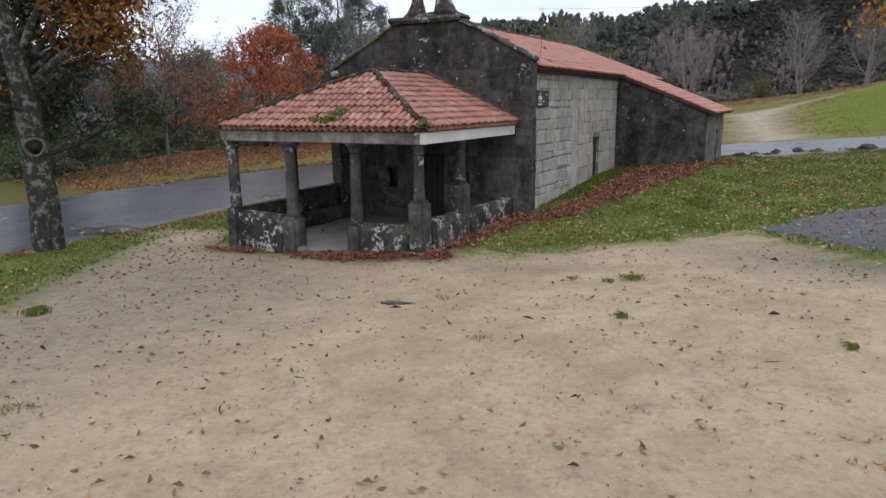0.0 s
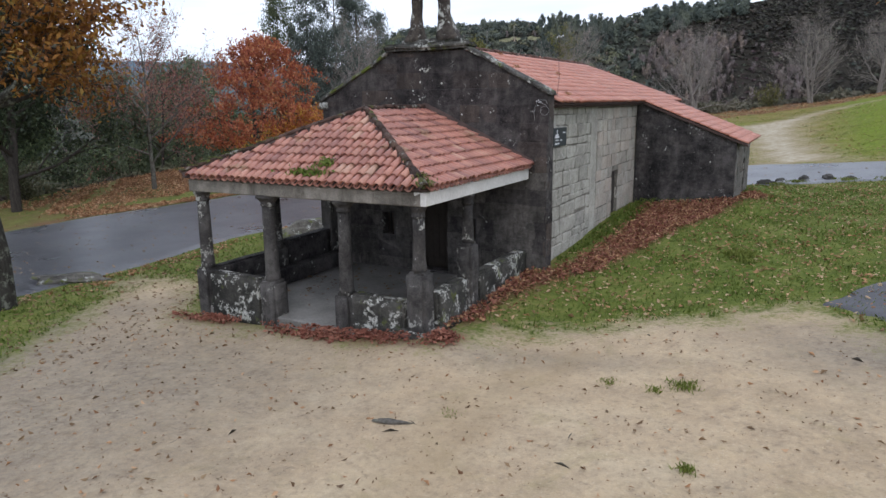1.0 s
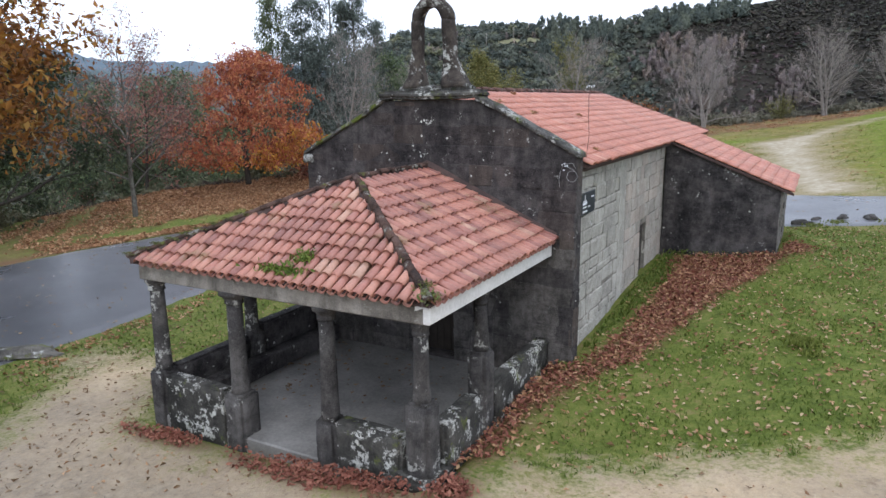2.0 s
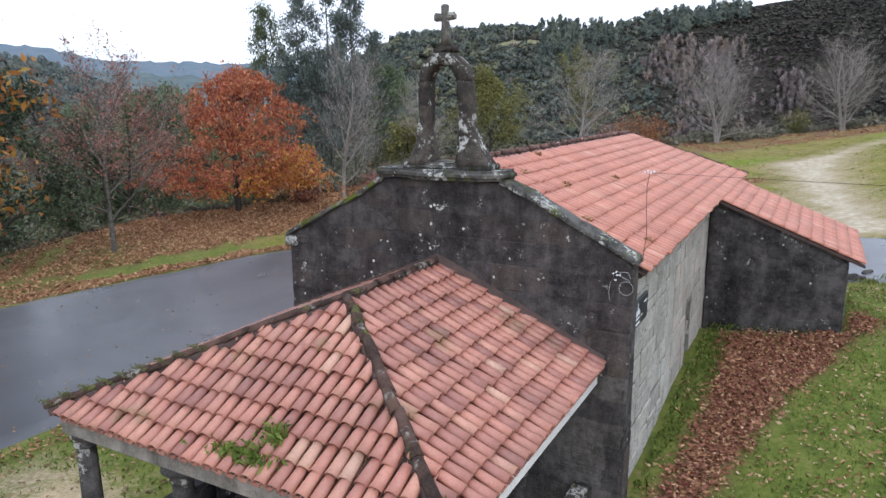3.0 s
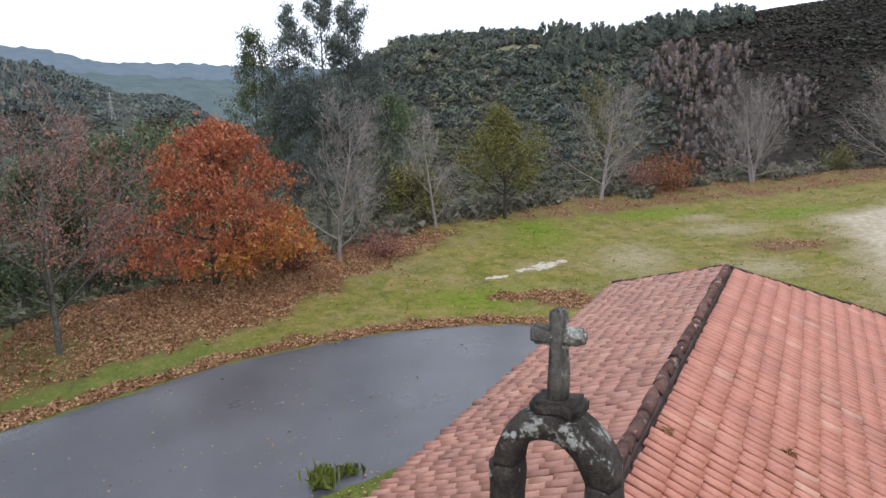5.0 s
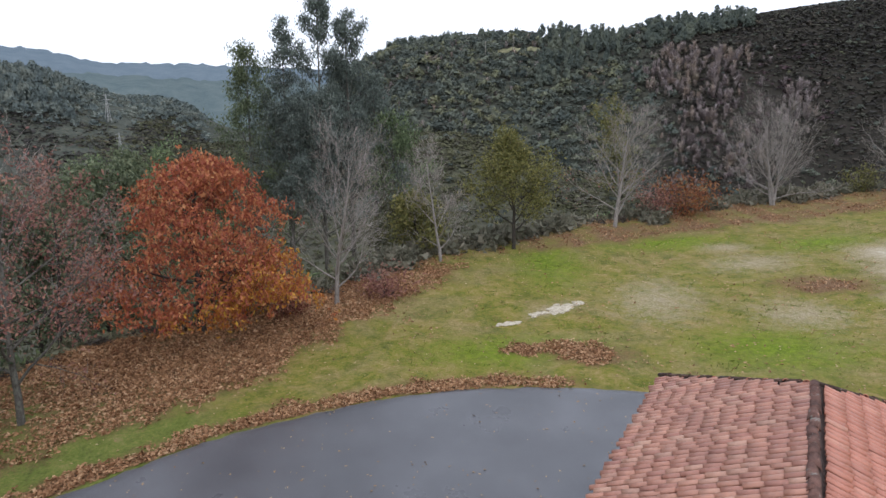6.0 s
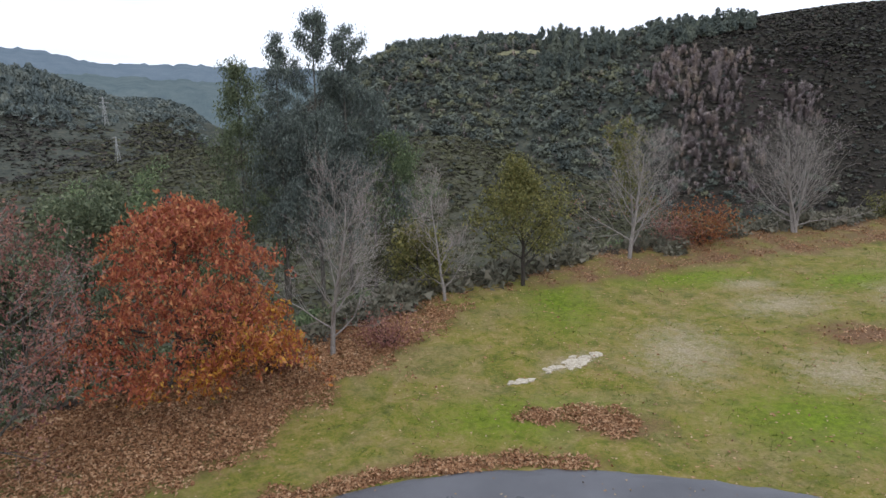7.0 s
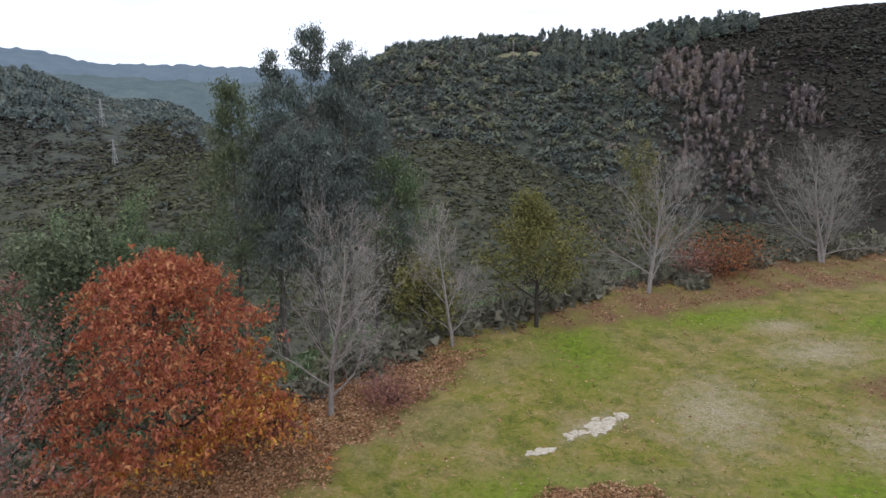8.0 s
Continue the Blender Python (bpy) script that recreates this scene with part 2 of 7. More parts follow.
    grass = n.mix(n.math("MULTIPLY", n.attr("deep"), 0.85), grass, n.ramp(n.mix(0.5, n.noise(1.1, 8, 0.75, p), n.noise(7, 6, 0.75, p)), [(0.38, (0.045, 0.062, 0.014)), (0.47, (0.092, 0.125, 0.024)), (0.54, (0.14, 0.162, 0.036)), (0.62, (0.22, 0.18, 0.08))]))
    tan = n.ramp(n.noise(8, 6, 0.7, p), [(0.3, (0.17, 0.135, 0.075)), (0.55, (0.33, 0.27, 0.17)), (0.75, (0.5, 0.43, 0.31))])
    pale = n.mix(n.ramp(n.attr("dirt"), [(0.66, 0.0), (0.85, 1.0)]), tan, pale)
    c = n.mix(mask("scrub", 0.2), grass, scrub)
    c = n.mix(mask("dirt", 0.25, 2.3), c, pale)
    c = n.mix(mask("sand", 0.24, 2.4), c, sand)
    c = n.mix(mask("litter", 0.35, 2.6), c, litter)
    n.colour(c)
    n.bump(n.mix(0.5, fine, n.noise(6, 6, 0.7, p)), 0.8, 0.06)
    return n.mat


def asphalt_mat(name, wet):
    n = Nodes(name, 0.6, 0.5)
    p = n.place()
    c = n.ramp(n.noise(0.35, 7, 0.6, p), [(0.3, (0.032, 0.031, 0.036)), (0.7, (0.08, 0.078, 0.086))])
    c = n.mix(0.3, c, n.ramp(n.noise(120, 3, 0.7, p), [(0.3, (0.04, 0.04, 0.045)), (0.7, (0.22, 0.22, 0.23))]))
    n.colour(c)
    n.rough(n.noise(0.25, 5, 0.6, p), 0.16 if wet else 0.6, 0.46 if wet else 0.9)
    n.bump(n.noise(150, 3, 0.6, p), 0.25, 0.006)
    return n.mat


M_ground = ground_mat()
M_road = asphalt_mat("damp_asphalt", True)
M_patch = asphalt_mat("worn_asphalt", False)
M_gable = granite("dark_granite", (0.005, 0.005, 0.006), (0.125, 0.108, 0.104), 0.24, spots=1.35, tone=(0.17, 0.125, 0.095))
M_gablejoint = granite("dark_joint", (0.013, 0.012, 0.014), (0.14, 0.125, 0.118), 0.1)
M_side = granite("grey_granite", (0.264, 0.251, 0.22), (0.528, 0.502, 0.444), 0.12, (0.546, 0.537, 0.493), streak=False)
M_ashlar = granite("tan_granite", (0.285, 0.262, 0.225), (0.534, 0.497, 0.437), 0.1, (0.46, 0.451, 0.423), streak=False, tone=(0.46, 0.34, 0.276))
M_sidejoint = granite("grey_joint", (0.11, 0.1, 0.085), (0.3, 0.28, 0.24), streak=False)
M_annex = granite("blackish_granite", (0.0085, 0.00807, 0.00935), (0.128, 0.116, 0.112), 0.05, spots=0.8)
M_column = granite("column_granite", (0.022, 0.02, 0.02), (0.15, 0.138, 0.128), 0.4, (0.42, 0.41, 0.37))
M_parapet = granite("parapet_granite", (0.02, 0.02, 0.018), (0.12, 0.112, 0.098), 0.6, (0.58, 0.57, 0.52), moss=0.12)
M_coping = granite("mossy_coping", (0.03, 0.028, 0.026), (0.2, 0.19, 0.172), 0.62, (0.5, 0.5, 0.46), moss=0.2)
M_belfry = granite("belfry_granite", (0.012, 0.01, 0.01), (0.15, 0.125, 0.105), 0.48, (0.5, 0.5, 0.46), spots=0.9)
M_concrete = granite("stained_concrete", (0.1, 0.088, 0.074), (0.38, 0.345, 0.3), 0.12)
M_sheltered = granite("sheltered_granite", (0.035, 0.032, 0.03), (0.2, 0.182, 0.165), 0.05)
M_white = plain("whitewashed_concrete", (0.5, 0.485, 0.46), (0.68, 0.66, 0.63), 1.2)
M_floor = plain("porch_slab", (0.11, 0.102, 0.094), (0.27, 0.255, 0.235), 1.3, 0.55)
M_door = plain("dark_wood", (0.02, 0.016, 0.013), (0.05, 0.04, 0.032), 3.0)
M_sign = plain("dark_enamel", (0.02, 0.025, 0.03), (0.035, 0.04, 0.05), 2.0, 0.4, 0.05)
M_letter = plain("white_paint", (0.6, 0.62, 0.64), (0.75, 0.76, 0.78), 3.0, 0.6, 0.05)
M_wire = plain("pale_cable", (0.24, 0.24, 0.24), (0.38, 0.38, 0.38), 3.0, 0.6, 0.05)
M_cable = plain("black_cable", (0.02, 0.02, 0.02), (0.04, 0.04, 0.04), 3.0, 0.6, 0.05)
PORCH_STOPS = [(0.0, (0.27, 0.108, 0.085)), (0.2, (0.37, 0.152, 0.112)), (0.65, (0.45, 0.19, 0.134)), (0.96, (0.49, 0.23, 0.16)), (1.0, (0.53, 0.32, 0.225))]
NAVE_STOPS = [(0.0, (0.44, 0.162, 0.105)), (0.5, (0.485, 0.187, 0.122)), (0.95, (0.52, 0.212, 0.14)), (1.0, (0.57, 0.3, 0.21))]
M_tile = tile_mat("terracotta", PORCH_STOPS, False, 0.45, 0.05)
M_tile_rest = tile_mat("terracotta_channels", PORCH_STOPS, True, 0.7, 0.1)
M_nave = tile_mat("pink_terracotta", NAVE_STOPS, False, 0.3, 0.0)
M_nave_rest = tile_mat("pink_terracotta_rows", NAVE_STOPS, True, 0.3, 0.0)
# Left nave slope: darker, browner stops than the right slope has.
BROWN_STOPS = [(0.0, (0.33, 0.14, 0.1)), (0.4, (0.41, 0.185, 0.125)), (0.85, (0.45, 0.215, 0.145)), (1.0, (0.48, 0.27, 0.19))]
M_brown = tile_mat("brown_terracotta", BROWN_STOPS, False, 0.5, 0.0)
M_brown_rest = tile_mat("brown_terracotta_rows", BROWN_STOPS, True, 0.5, 0.0)
M_hip = granite("weathered_hip_tile", (0.02, 0.016, 0.014), (0.15, 0.088, 0.068), 0.38, (0.3, 0.29, 0.25), streak=False, moss=0.12)
M_ridge = granite("weathered_ridge_tile", (0.05, 0.03, 0.026), (0.22, 0.115, 0.09), 0.3, (0.34, 0.32, 0.28), streak=False)
M_verge = plain("stained_verge_gap_shade", (0.035, 0.026, 0.024), (0.1, 0.062, 0.052), 3.0)
M_copingmoss = granite("green_coping", (0.06, 0.058, 0.052), (0.22, 0.21, 0.19), 0.6, (0.5, 0.5, 0.46), moss=0.42)
# Darker than the nave stone: the end wall's shade is put into its colour.
M_annexend = granite("shade_dulled_granite", (0.08, 0.074, 0.066), (0.26, 0.245, 0.22), 0.1, tone=(0.3, 0.24, 0.2))
M_rock = granite("field_rock", (0.06, 0.055, 0.048), (0.24, 0.22, 0.19), 0.35, moss=0.25)
# The blue of these two is distance haze put into the base colour.
M_far = plain("haze_blue_hills", (0.11, 0.145, 0.175), (0.16, 0.195, 0.222), 0.012, 0.95, 0.0, 0.0)
M_farmid = plain("haze_green_hills", (0.075, 0.105, 0.115), (0.14, 0.168, 0.165), 0.016, 0.95, 0.0, 0.0)
M_palerock = plain("pale_rock", (0.2, 0.165, 0.11), (0.66, 0.58, 0.46), 6.0, 0.9, 0.9)


# ---- helpers for shapes ----
def mesh_data(name, verts, faces, mat, smooth=False):
    me = bpy.data.meshes.new(name)
    me.from_pydata([tuple(map(float, v)) for v in verts], [], [tuple(map(int, f)) for f in faces])
    me.materials.append(mat)
    if smooth:
        me.shade_smooth()
    me.update()
    return me


def thing(name, label, category, at=(0, 0, 0), group="", kind=""):
    ob = new(name)
    ob.location = at
    ob.empty_display_size = 0.1
    return tagged(ob, label, category, group, kind)


def child(name, me, parent, m=None, label=""):
    """One mesh object under a thing; m is its pose in the parent's space."""
    ob = new(name, me)
    ob.parent = parent
    if m is not None:
        ob.matrix_basis = m
    return tagged(ob, label)


def part(name, bm, mat, parent, label="", smooth=False, m=None):
    me = bpy.data.meshes.new(name)
    bm.to_mesh(me)
    bm.free()
    me.materials.append(mat)
    if smooth:
        me.shade_smooth()
    return child(name, me, parent, m, label)


def box_bm(lo, hi, bevel=0.0, segs=1):
    bm = bmesh.new()
    bmesh.ops.create_cube(bm, size=1)
    for v in bm.verts:
        v.co = Vector([(lo[i] + hi[i]) / 2 + v.co[i] * (hi[i] - lo[i]) for i in range(3)])
    if bevel:
        bmesh.ops.bevel(bm, geom=list(bm.edges), offset=bevel, segments=segs, affect="EDGES")
    return bm


def roughen(bm, amount, scale, cuts=0):
    """Worn, uneven faces: cut up and push the points about by noise."""
    if cuts:
        bmesh.ops.subdivide_edges(bm, edges=list(bm.edges), cuts=cuts, use_grid_fill=True)
    for v in bm.verts:
        v.co += noise.noise_vector(v.co * scale) * amount
    return bm


def prism_bm(profile, axis, lo, hi):
    """A flat outline in the other two axes, drawn out along one axis."""
    bm = bmesh.new()
    o = [i for i in range(3) if i != axis]
    rings = []
    for d in (lo, hi):
        ring = []
        for a, b in profile:
            c = [0, 0, 0]
            c[o[0]], c[o[1]], c[axis] = a, b, d
            ring.append(bm.verts.new(c))
        rings.append(ring)
    k = len(profile)
    for i in range(k):
        bm.faces.new((rings[0][i], rings[0][(i + 1) % k], rings[1][(i + 1) % k], rings[1][i]))
    bm.faces.new(rings[0][::-1])
    bm.faces.new(rings[1])
    bmesh.ops.recalc_face_normals(bm, faces=bm.faces)
    return bm


def turned_bm(profile, sides=20, at=(0, 0), wobble=0.0):
    """A turned form from (radius, z) pairs."""
    bm = bmesh.new()
    rings = []
    for r, z in profile:
        rings.append([bm.verts.new((at[0] + r * math.cos(a), at[1] + r * math.sin(a), z)) for a in (2 * math.pi * i / sides for i in range(sides))])
    for a, b in zip(rings, rings[1:]):
        for i in range(sides):
            bm.faces.new((a[i], a[(i + 1) % sides], b[(i + 1) % sides], b[i]))
    bm.faces.new(rings[0][::-1])
    bm.faces.new(rings[-1])
    if wobble:
        for v in bm.verts:
            v.co += noise.noise_vector(v.co * 2.3) * wobble
    return bm


class Tubes:
    """Tapered tubes gathered into one mesh."""

    def __init__(self):
        self.v, self.f = [], []

    def add(self, pts, radii, sides=6):
        base = len(self.v)
        n = len(pts)
        for i, (p, r) in enumerate(zip(pts, radii)):
            d = (Vector(pts[min(i + 1, n - 1)]) - Vector(pts[max(i - 1, 0)])).normalized()
            a = d.orthogonal().normalized() if abs(d.z) > 0.95 else d.cross(Vector((0, 0, 1))).normalized()
            b = d.cross(a)
            for k in range(sides):
                t = 2 * math.pi * k / sides
                q = Vector(p) + (a * math.cos(t) + b * math.sin(t)) * r
                self.v.append((q.x, q.y, q.z))
        for i in range(n - 1):
            for k in range(sides):
                k2 = (k + 1) % sides
                self.f.append((base + i * sides + k, base + i * sides + k2, base + (i + 1) * sides + k2, base + (i + 1) * sides + k))
        self.f.append(tuple(base + (n - 1) * sides + k for k in range(sides)))


def fast_mesh(name, verts, faces, mat, smooth=False):
    """Triangles or quads from arrays."""
    verts, faces = np.asarray(verts, np.float32), np.asarray(faces, np.int32)
    me = bpy.data.meshes.new(name)
    k = faces.shape[1]
    me.vertices.add(len(verts))
    me.vertices.foreach_set("co", verts.ravel())
    me.loops.add(faces.size)
    me.loops.foreach_set("vertex_index", faces.ravel())
    me.polygons.add(len(faces))
    me.polygons.foreach_set("loop_start", np.arange(0, faces.size, k, dtype=np.int32))
    me.polygons.foreach_set("loop_total", np.full(len(faces), k, np.int32))
    me.materials.append(mat)
    me.update(calc_edges=True)
    if smooth:
        me.shade_smooth()
    return me


def repeat(base_v, base_f, mats):
    """Many copies of a small mesh joined: arrays of points and faces. mats: (n,4,4)."""
    bv = np.c_[np.asarray(base_v, float), np.ones(len(base_v))]
    v = np.einsum("nij,kj->nki", np.asarray(mats)[:, :3, :], bv).reshape(-1, 3)
    bf = np.asarray(base_f)
    f = (bf[None] + (np.arange(len(mats)) * len(base_v))[:, None, None]).reshape(-1, bf.shape[1])
    return v, f


# ---- lie of the land ----
LAND = (0.329, 2.119, 0.217, 0.74, 0.944, 0.572, 1.53, -0.439, -0.026, -0.196, 0.392, 0.074)
RIM = np.array([(-60, -60), (-46, -20), (-40, 0), (-37.5, 12), (-36.5, 19), (-34, 23.5), (-30.5, 31), (-28.5, 40.5), (-24.7, 46.5), (-19.3, 56), (-14, 62), (-7.5, 70), (2, 76), (16, 82), (60, 95), (200, 130)], float)
EYE = np.array((-8.77, 5.33))
HILLOCK = np.array([(75, -20), (61.1, -17.5), (56.8, -13), (49.8, -7.1), (45.5, -3.9), (38.5, -2.1), (32, -0.1), (27.3, -1.5), (23.6, -5.9), (20.3, -13), (16.6, -20), (13.9, -25), (10, -38), (-5, -44), (-20, -40)], float)
CREST = np.array([(75, 52), (60.1, 54), (58.1, 50), (55.7, 38), (53.2, 22), (50.1, 20), (48.2, 10), (45.5, -26), (43.3, -8), (38.3, 20), (34.6, 46), (31.8, 58), (29.1, 63), (25.9, 65), (22.7, 66), (18.3, 67), (13.9, 67), (11.9, 71), (9.8, 75), (6.3, 78), (4.7, 78), (2.1, 81), (-1.4, 84), (-3.6, 84), (-15, 80), (-30, 60)], float)
CREST_R = np.array([(75, 900), (50, 900), (46, 850), (43, 650), (38, 600), (-30, 600)], float)
FAR = np.array([(75, 300), (60.1, 304), (58.1, 304), (55.4, 255), (53.2, 236), (49.3, 240), (45.3, 231), (32, 200), (10, 100), (-30, 80)], float)


def table(t, a):
    o = np.argsort(t[:, 0])
    return np.interp(a, t[o, 0], t[o, 1])


def smooth01(x, a, b):
    t = np.clip((np.asarray(x, float) - a) / (b - a), 0, 1)
    return t * t * (3 - 2 * t)


def line_dist(x, y, line):
    """Distance to an open line, and its sign: plus on the left of its way."""
    x, y = np.asarray(x, float), np.asarray(y, float)
    best, sign = np.full(x.shape, 1e9), np.ones(x.shape)
    for (ax, ay), (bx, by) in zip(line, line[1:]):
        dx, dy = bx - ax, by - ay
        t = np.clip(((x - ax) * dx + (y - ay) * dy) / (dx * dx + dy * dy), 0, 1)
        ex, ey = x - ax - t * dx, y - ay - t * dy
        d = np.hypot(ex, ey)
        near = d < best - 1e-9
        best = np.where(near, d, best)
        sign = np.where(near, np.sign(dx * ey - dy * ex + 1e-12), sign)
    return best * sign


def poly_dist(x, y, ring):
    """Distance to a closed outline, plus inside."""
    x, y = np.asarray(x, float), np.asarray(y, float)
    best, inside = np.full(x.shape, 1e9), np.zeros(x.shape, bool)
    for (ax, ay), (bx, by) in zip(ring, ring[1:] + ring[:1]):
        dx, dy = bx - ax, by - ay
        t = np.clip(((x - ax) * dx + (y - ay) * dy) / (dx * dx + dy * dy + 1e-12), 0, 1)
        best = np.minimum(best, np.hypot(x - ax - t * dx, y - ay - t * dy))
        cross = ((ay > y) != (by > y)) & (x < (bx - ax) * (y - ay) / (by - ay + 1e-12) + ax)
        inside ^= cross
    return np.where(inside, best, -best)


def waves(x, y, s):
    """A cheap rolling field, about -1 to 1."""
    return (np.sin(x * s + 1.3) * np.cos(y * s * 1.17 + 0.4) + 0.6 * np.sin(x * s * 2.3 + y * s * 1.9) + 0.4 * np.cos(x * s * 4.1 - y * s * 3.7 + 2)) / 2


def land(x, y):
    """Height of the ground."""
    x, y = np.asarray(x, float), np.asarray(y, float)
    cx, cy = np.clip(x, -38, 14), np.clip(y, -24, 76)
    a, b = cx / 30, cy / 30
    k = LAND
    z = (k[0] + k[1] * a + k[2] * b + k[3] * a * a + k[4] * a * b + k[5] * b * b + k[6] * a * a * b + k[7] * a * b * b + k[8] * b ** 3
         + k[9] * np.exp(-((cx + 1) ** 2 + (cy + 5.5) ** 2) / 30) + k[10] * np.exp(-((cx - 1) ** 2 + (cy - 9) ** 2) / 40) + k[11] * np.exp(-((cx + 27) ** 2 + (cy - 17) ** 2) / 90))
    z = z + 4.2 * np.exp(-((x - 25) ** 2 + (y - 52) ** 2) / 130)
    z = z + 0.02 * waves(x, y, 0.9)
    walls = np.minimum(np.hypot(np.maximum(np.abs(x + 3.75) - 3.25, 0), np.maximum(np.abs(y - 5.8) - 11.2, 0)), np.hypot(np.maximum(np.abs(x - 1.6) - 1.9, 0), np.maximum(np.abs(y - 12.7) - 2.5, 0)))
    z = z + (0.2 + 0.15 * smooth01(x, -7, -0.5)) * np.exp(-(walls / 1.3) ** 2) * smooth01(walls, 0.0, 0.12)
    d = line_dist(x, y, RIM)
    near = z - 0.42 * np.maximum(d - 0.6, 0) * smooth01(d, 0.3, 3)
    r = np.hypot(x - EYE[0], y - EYE[1])
    az = np.degrees(np.arctan2(-(x - EYE[0]), y - EYE[1]))
    hk, cr, rc, fr = table(HILLOCK, az), table(CREST, az), table(CREST_R, az), table(FAR, az)
    deep = hk - 22
    hill = np.where(r < 160, -26.0, 0)
    hill = np.where(r >= 160, -26 + (hk + 26) * smooth01(r, 150, 350), hill)
    hill = np.where(r >= 350, hk + (deep - hk) * smooth01(r, 350, 410), hill)
    up = np.clip((r - 410) / (rc - 410), 0, 1)
    hill = np.where(r >= 410, deep + (cr - deep) * np.sin(up * math.pi / 2) ** 1.15, hill)
    hill = np.where(r >= rc, cr - 60 * smooth01(r, rc, rc + 500), hill)
    hill = np.where(r >= rc + 500, cr - 60 + (fr - cr + 60) * smooth01(r, 3000, 4300), hill)
    hill = hill + waves(x, y, 0.028) * 3.0 * smooth01(r, 120, 400) * smooth01(-r, -rc + 1, -rc + 120)
    side = smooth01(az, -60, -25) * smooth01(-az, -110, -80)
    hill = hill * side + (1 - side) * np.where(az > 0, -20.0, 12.0)
    w = smooth01(d, 6, 70)
    return np.where(d > 0, near * (1 - w) + hill * w, near)


def land1(x, y):
    return float(land(np.array([x]), np.array([y]))[0])


# ---- ground cover regions ----
SAND = [(-0.4, -5.75), (0.4, -4.75), (1.43, -4.15), (3.0, -3.0), (4.7, -2.3), (6.3, -1.3), (7.2, -2.8), (8.8, -4.6), (22, -9), (22, -45), (-12, -45), (-6.2, -15.5), (-6.8, -12), (-8.1, -10), (-9.5, -7.8), (-11.0, -5.3), (-11.9, -2.7), (-10.2, -2.6), (-8.6, -4.4), (-7.4, -5.8)]
RUTS = ([(2.6, -5.0), (2.2, -6.7), (2.1, -8.5), (2.2, -10.3), (2.7, -11.8), (3.3, -13.1)], [(1.7, -6.2), (1.5, -7.9), (1.5, -9.5), (1.7, -11.2), (2.2, -12.5)])
TRACK = [(3.2, 26), (1.4, 37.5), (0.2, 47), (-1.5, 54.5), (2.5, 57.5), (4.6, 61), (9, 65.5), (12, 66), (6, 59), (4.6, 51), (4.8, 45), (5.8, 35), (7.6, 26)]
WEDGE = [(-0.45, -4.8), (-0.42, -0.4), (0.2, -0.2), (0.42, 0.9), (0.55, 2.2), (0.72, 4.5), (0.75, 7.5), (0.5, 9.4), (2.8, 9.75), (3.7, 10.2), (4.0, 12.5), (4.6, 12), (3.5, 9.1), (2.4, 6.4), (1.8, 4.0), (1.2, 1.2), (0.35, -1.0), (0.02, -2.2), (-0.05, -4.4)]
NEAR_EDGE = [(-17, -40), (-15.5, -20), (-14.4, -9), (-14.3, -5), (-14.6, 0), (-15.2, 3), (-14.8, 6.5), (-13.3, 10.5), (-10.6, 14.8), (-6.6, 17.6), (-2, 18.4), (3.7, 17.9), (10, 17.4), (24, 13.5), (60, 0)]
FAR_EDGE = [(-31, -40), (-30.5, -20), (-30, -8), (-29.4, 0), (-28.2, 7), (-26.2, 12.2), (-24.1, 17.2), (-22.4, 19.7), (-19.6, 23), (-15.3, 25.9), (-9.6, 27.6), (-3, 27.9), (3.6, 26.6), (10.5, 23.6), (24, 18.5), (62, 5)]
LEAFBAND = [(-29, 10), (-28.8, 13.5), (-27.6, 16.6), (-26.6, 20.2), (-27, 25), (-26.6, 30), (-26, 34.7), (-24.3, 41.9), (-19, 48.8), (-9.5, 59.6), (1.7, 67.8), (14, 72)]


def blob(x, y, cx, cy, rx, ry, turn=0.0):
    c, s = math.cos(turn), math.sin(turn)
    u, v = (x - cx) * c + (y - cy) * s, -(x - cx) * s + (y - cy) * c
    return 1 - np.hypot(u / rx, v / ry)


def y_far(b):
    """A drift out in the meadow, ragged at its edge."""
    return b[1] > 20


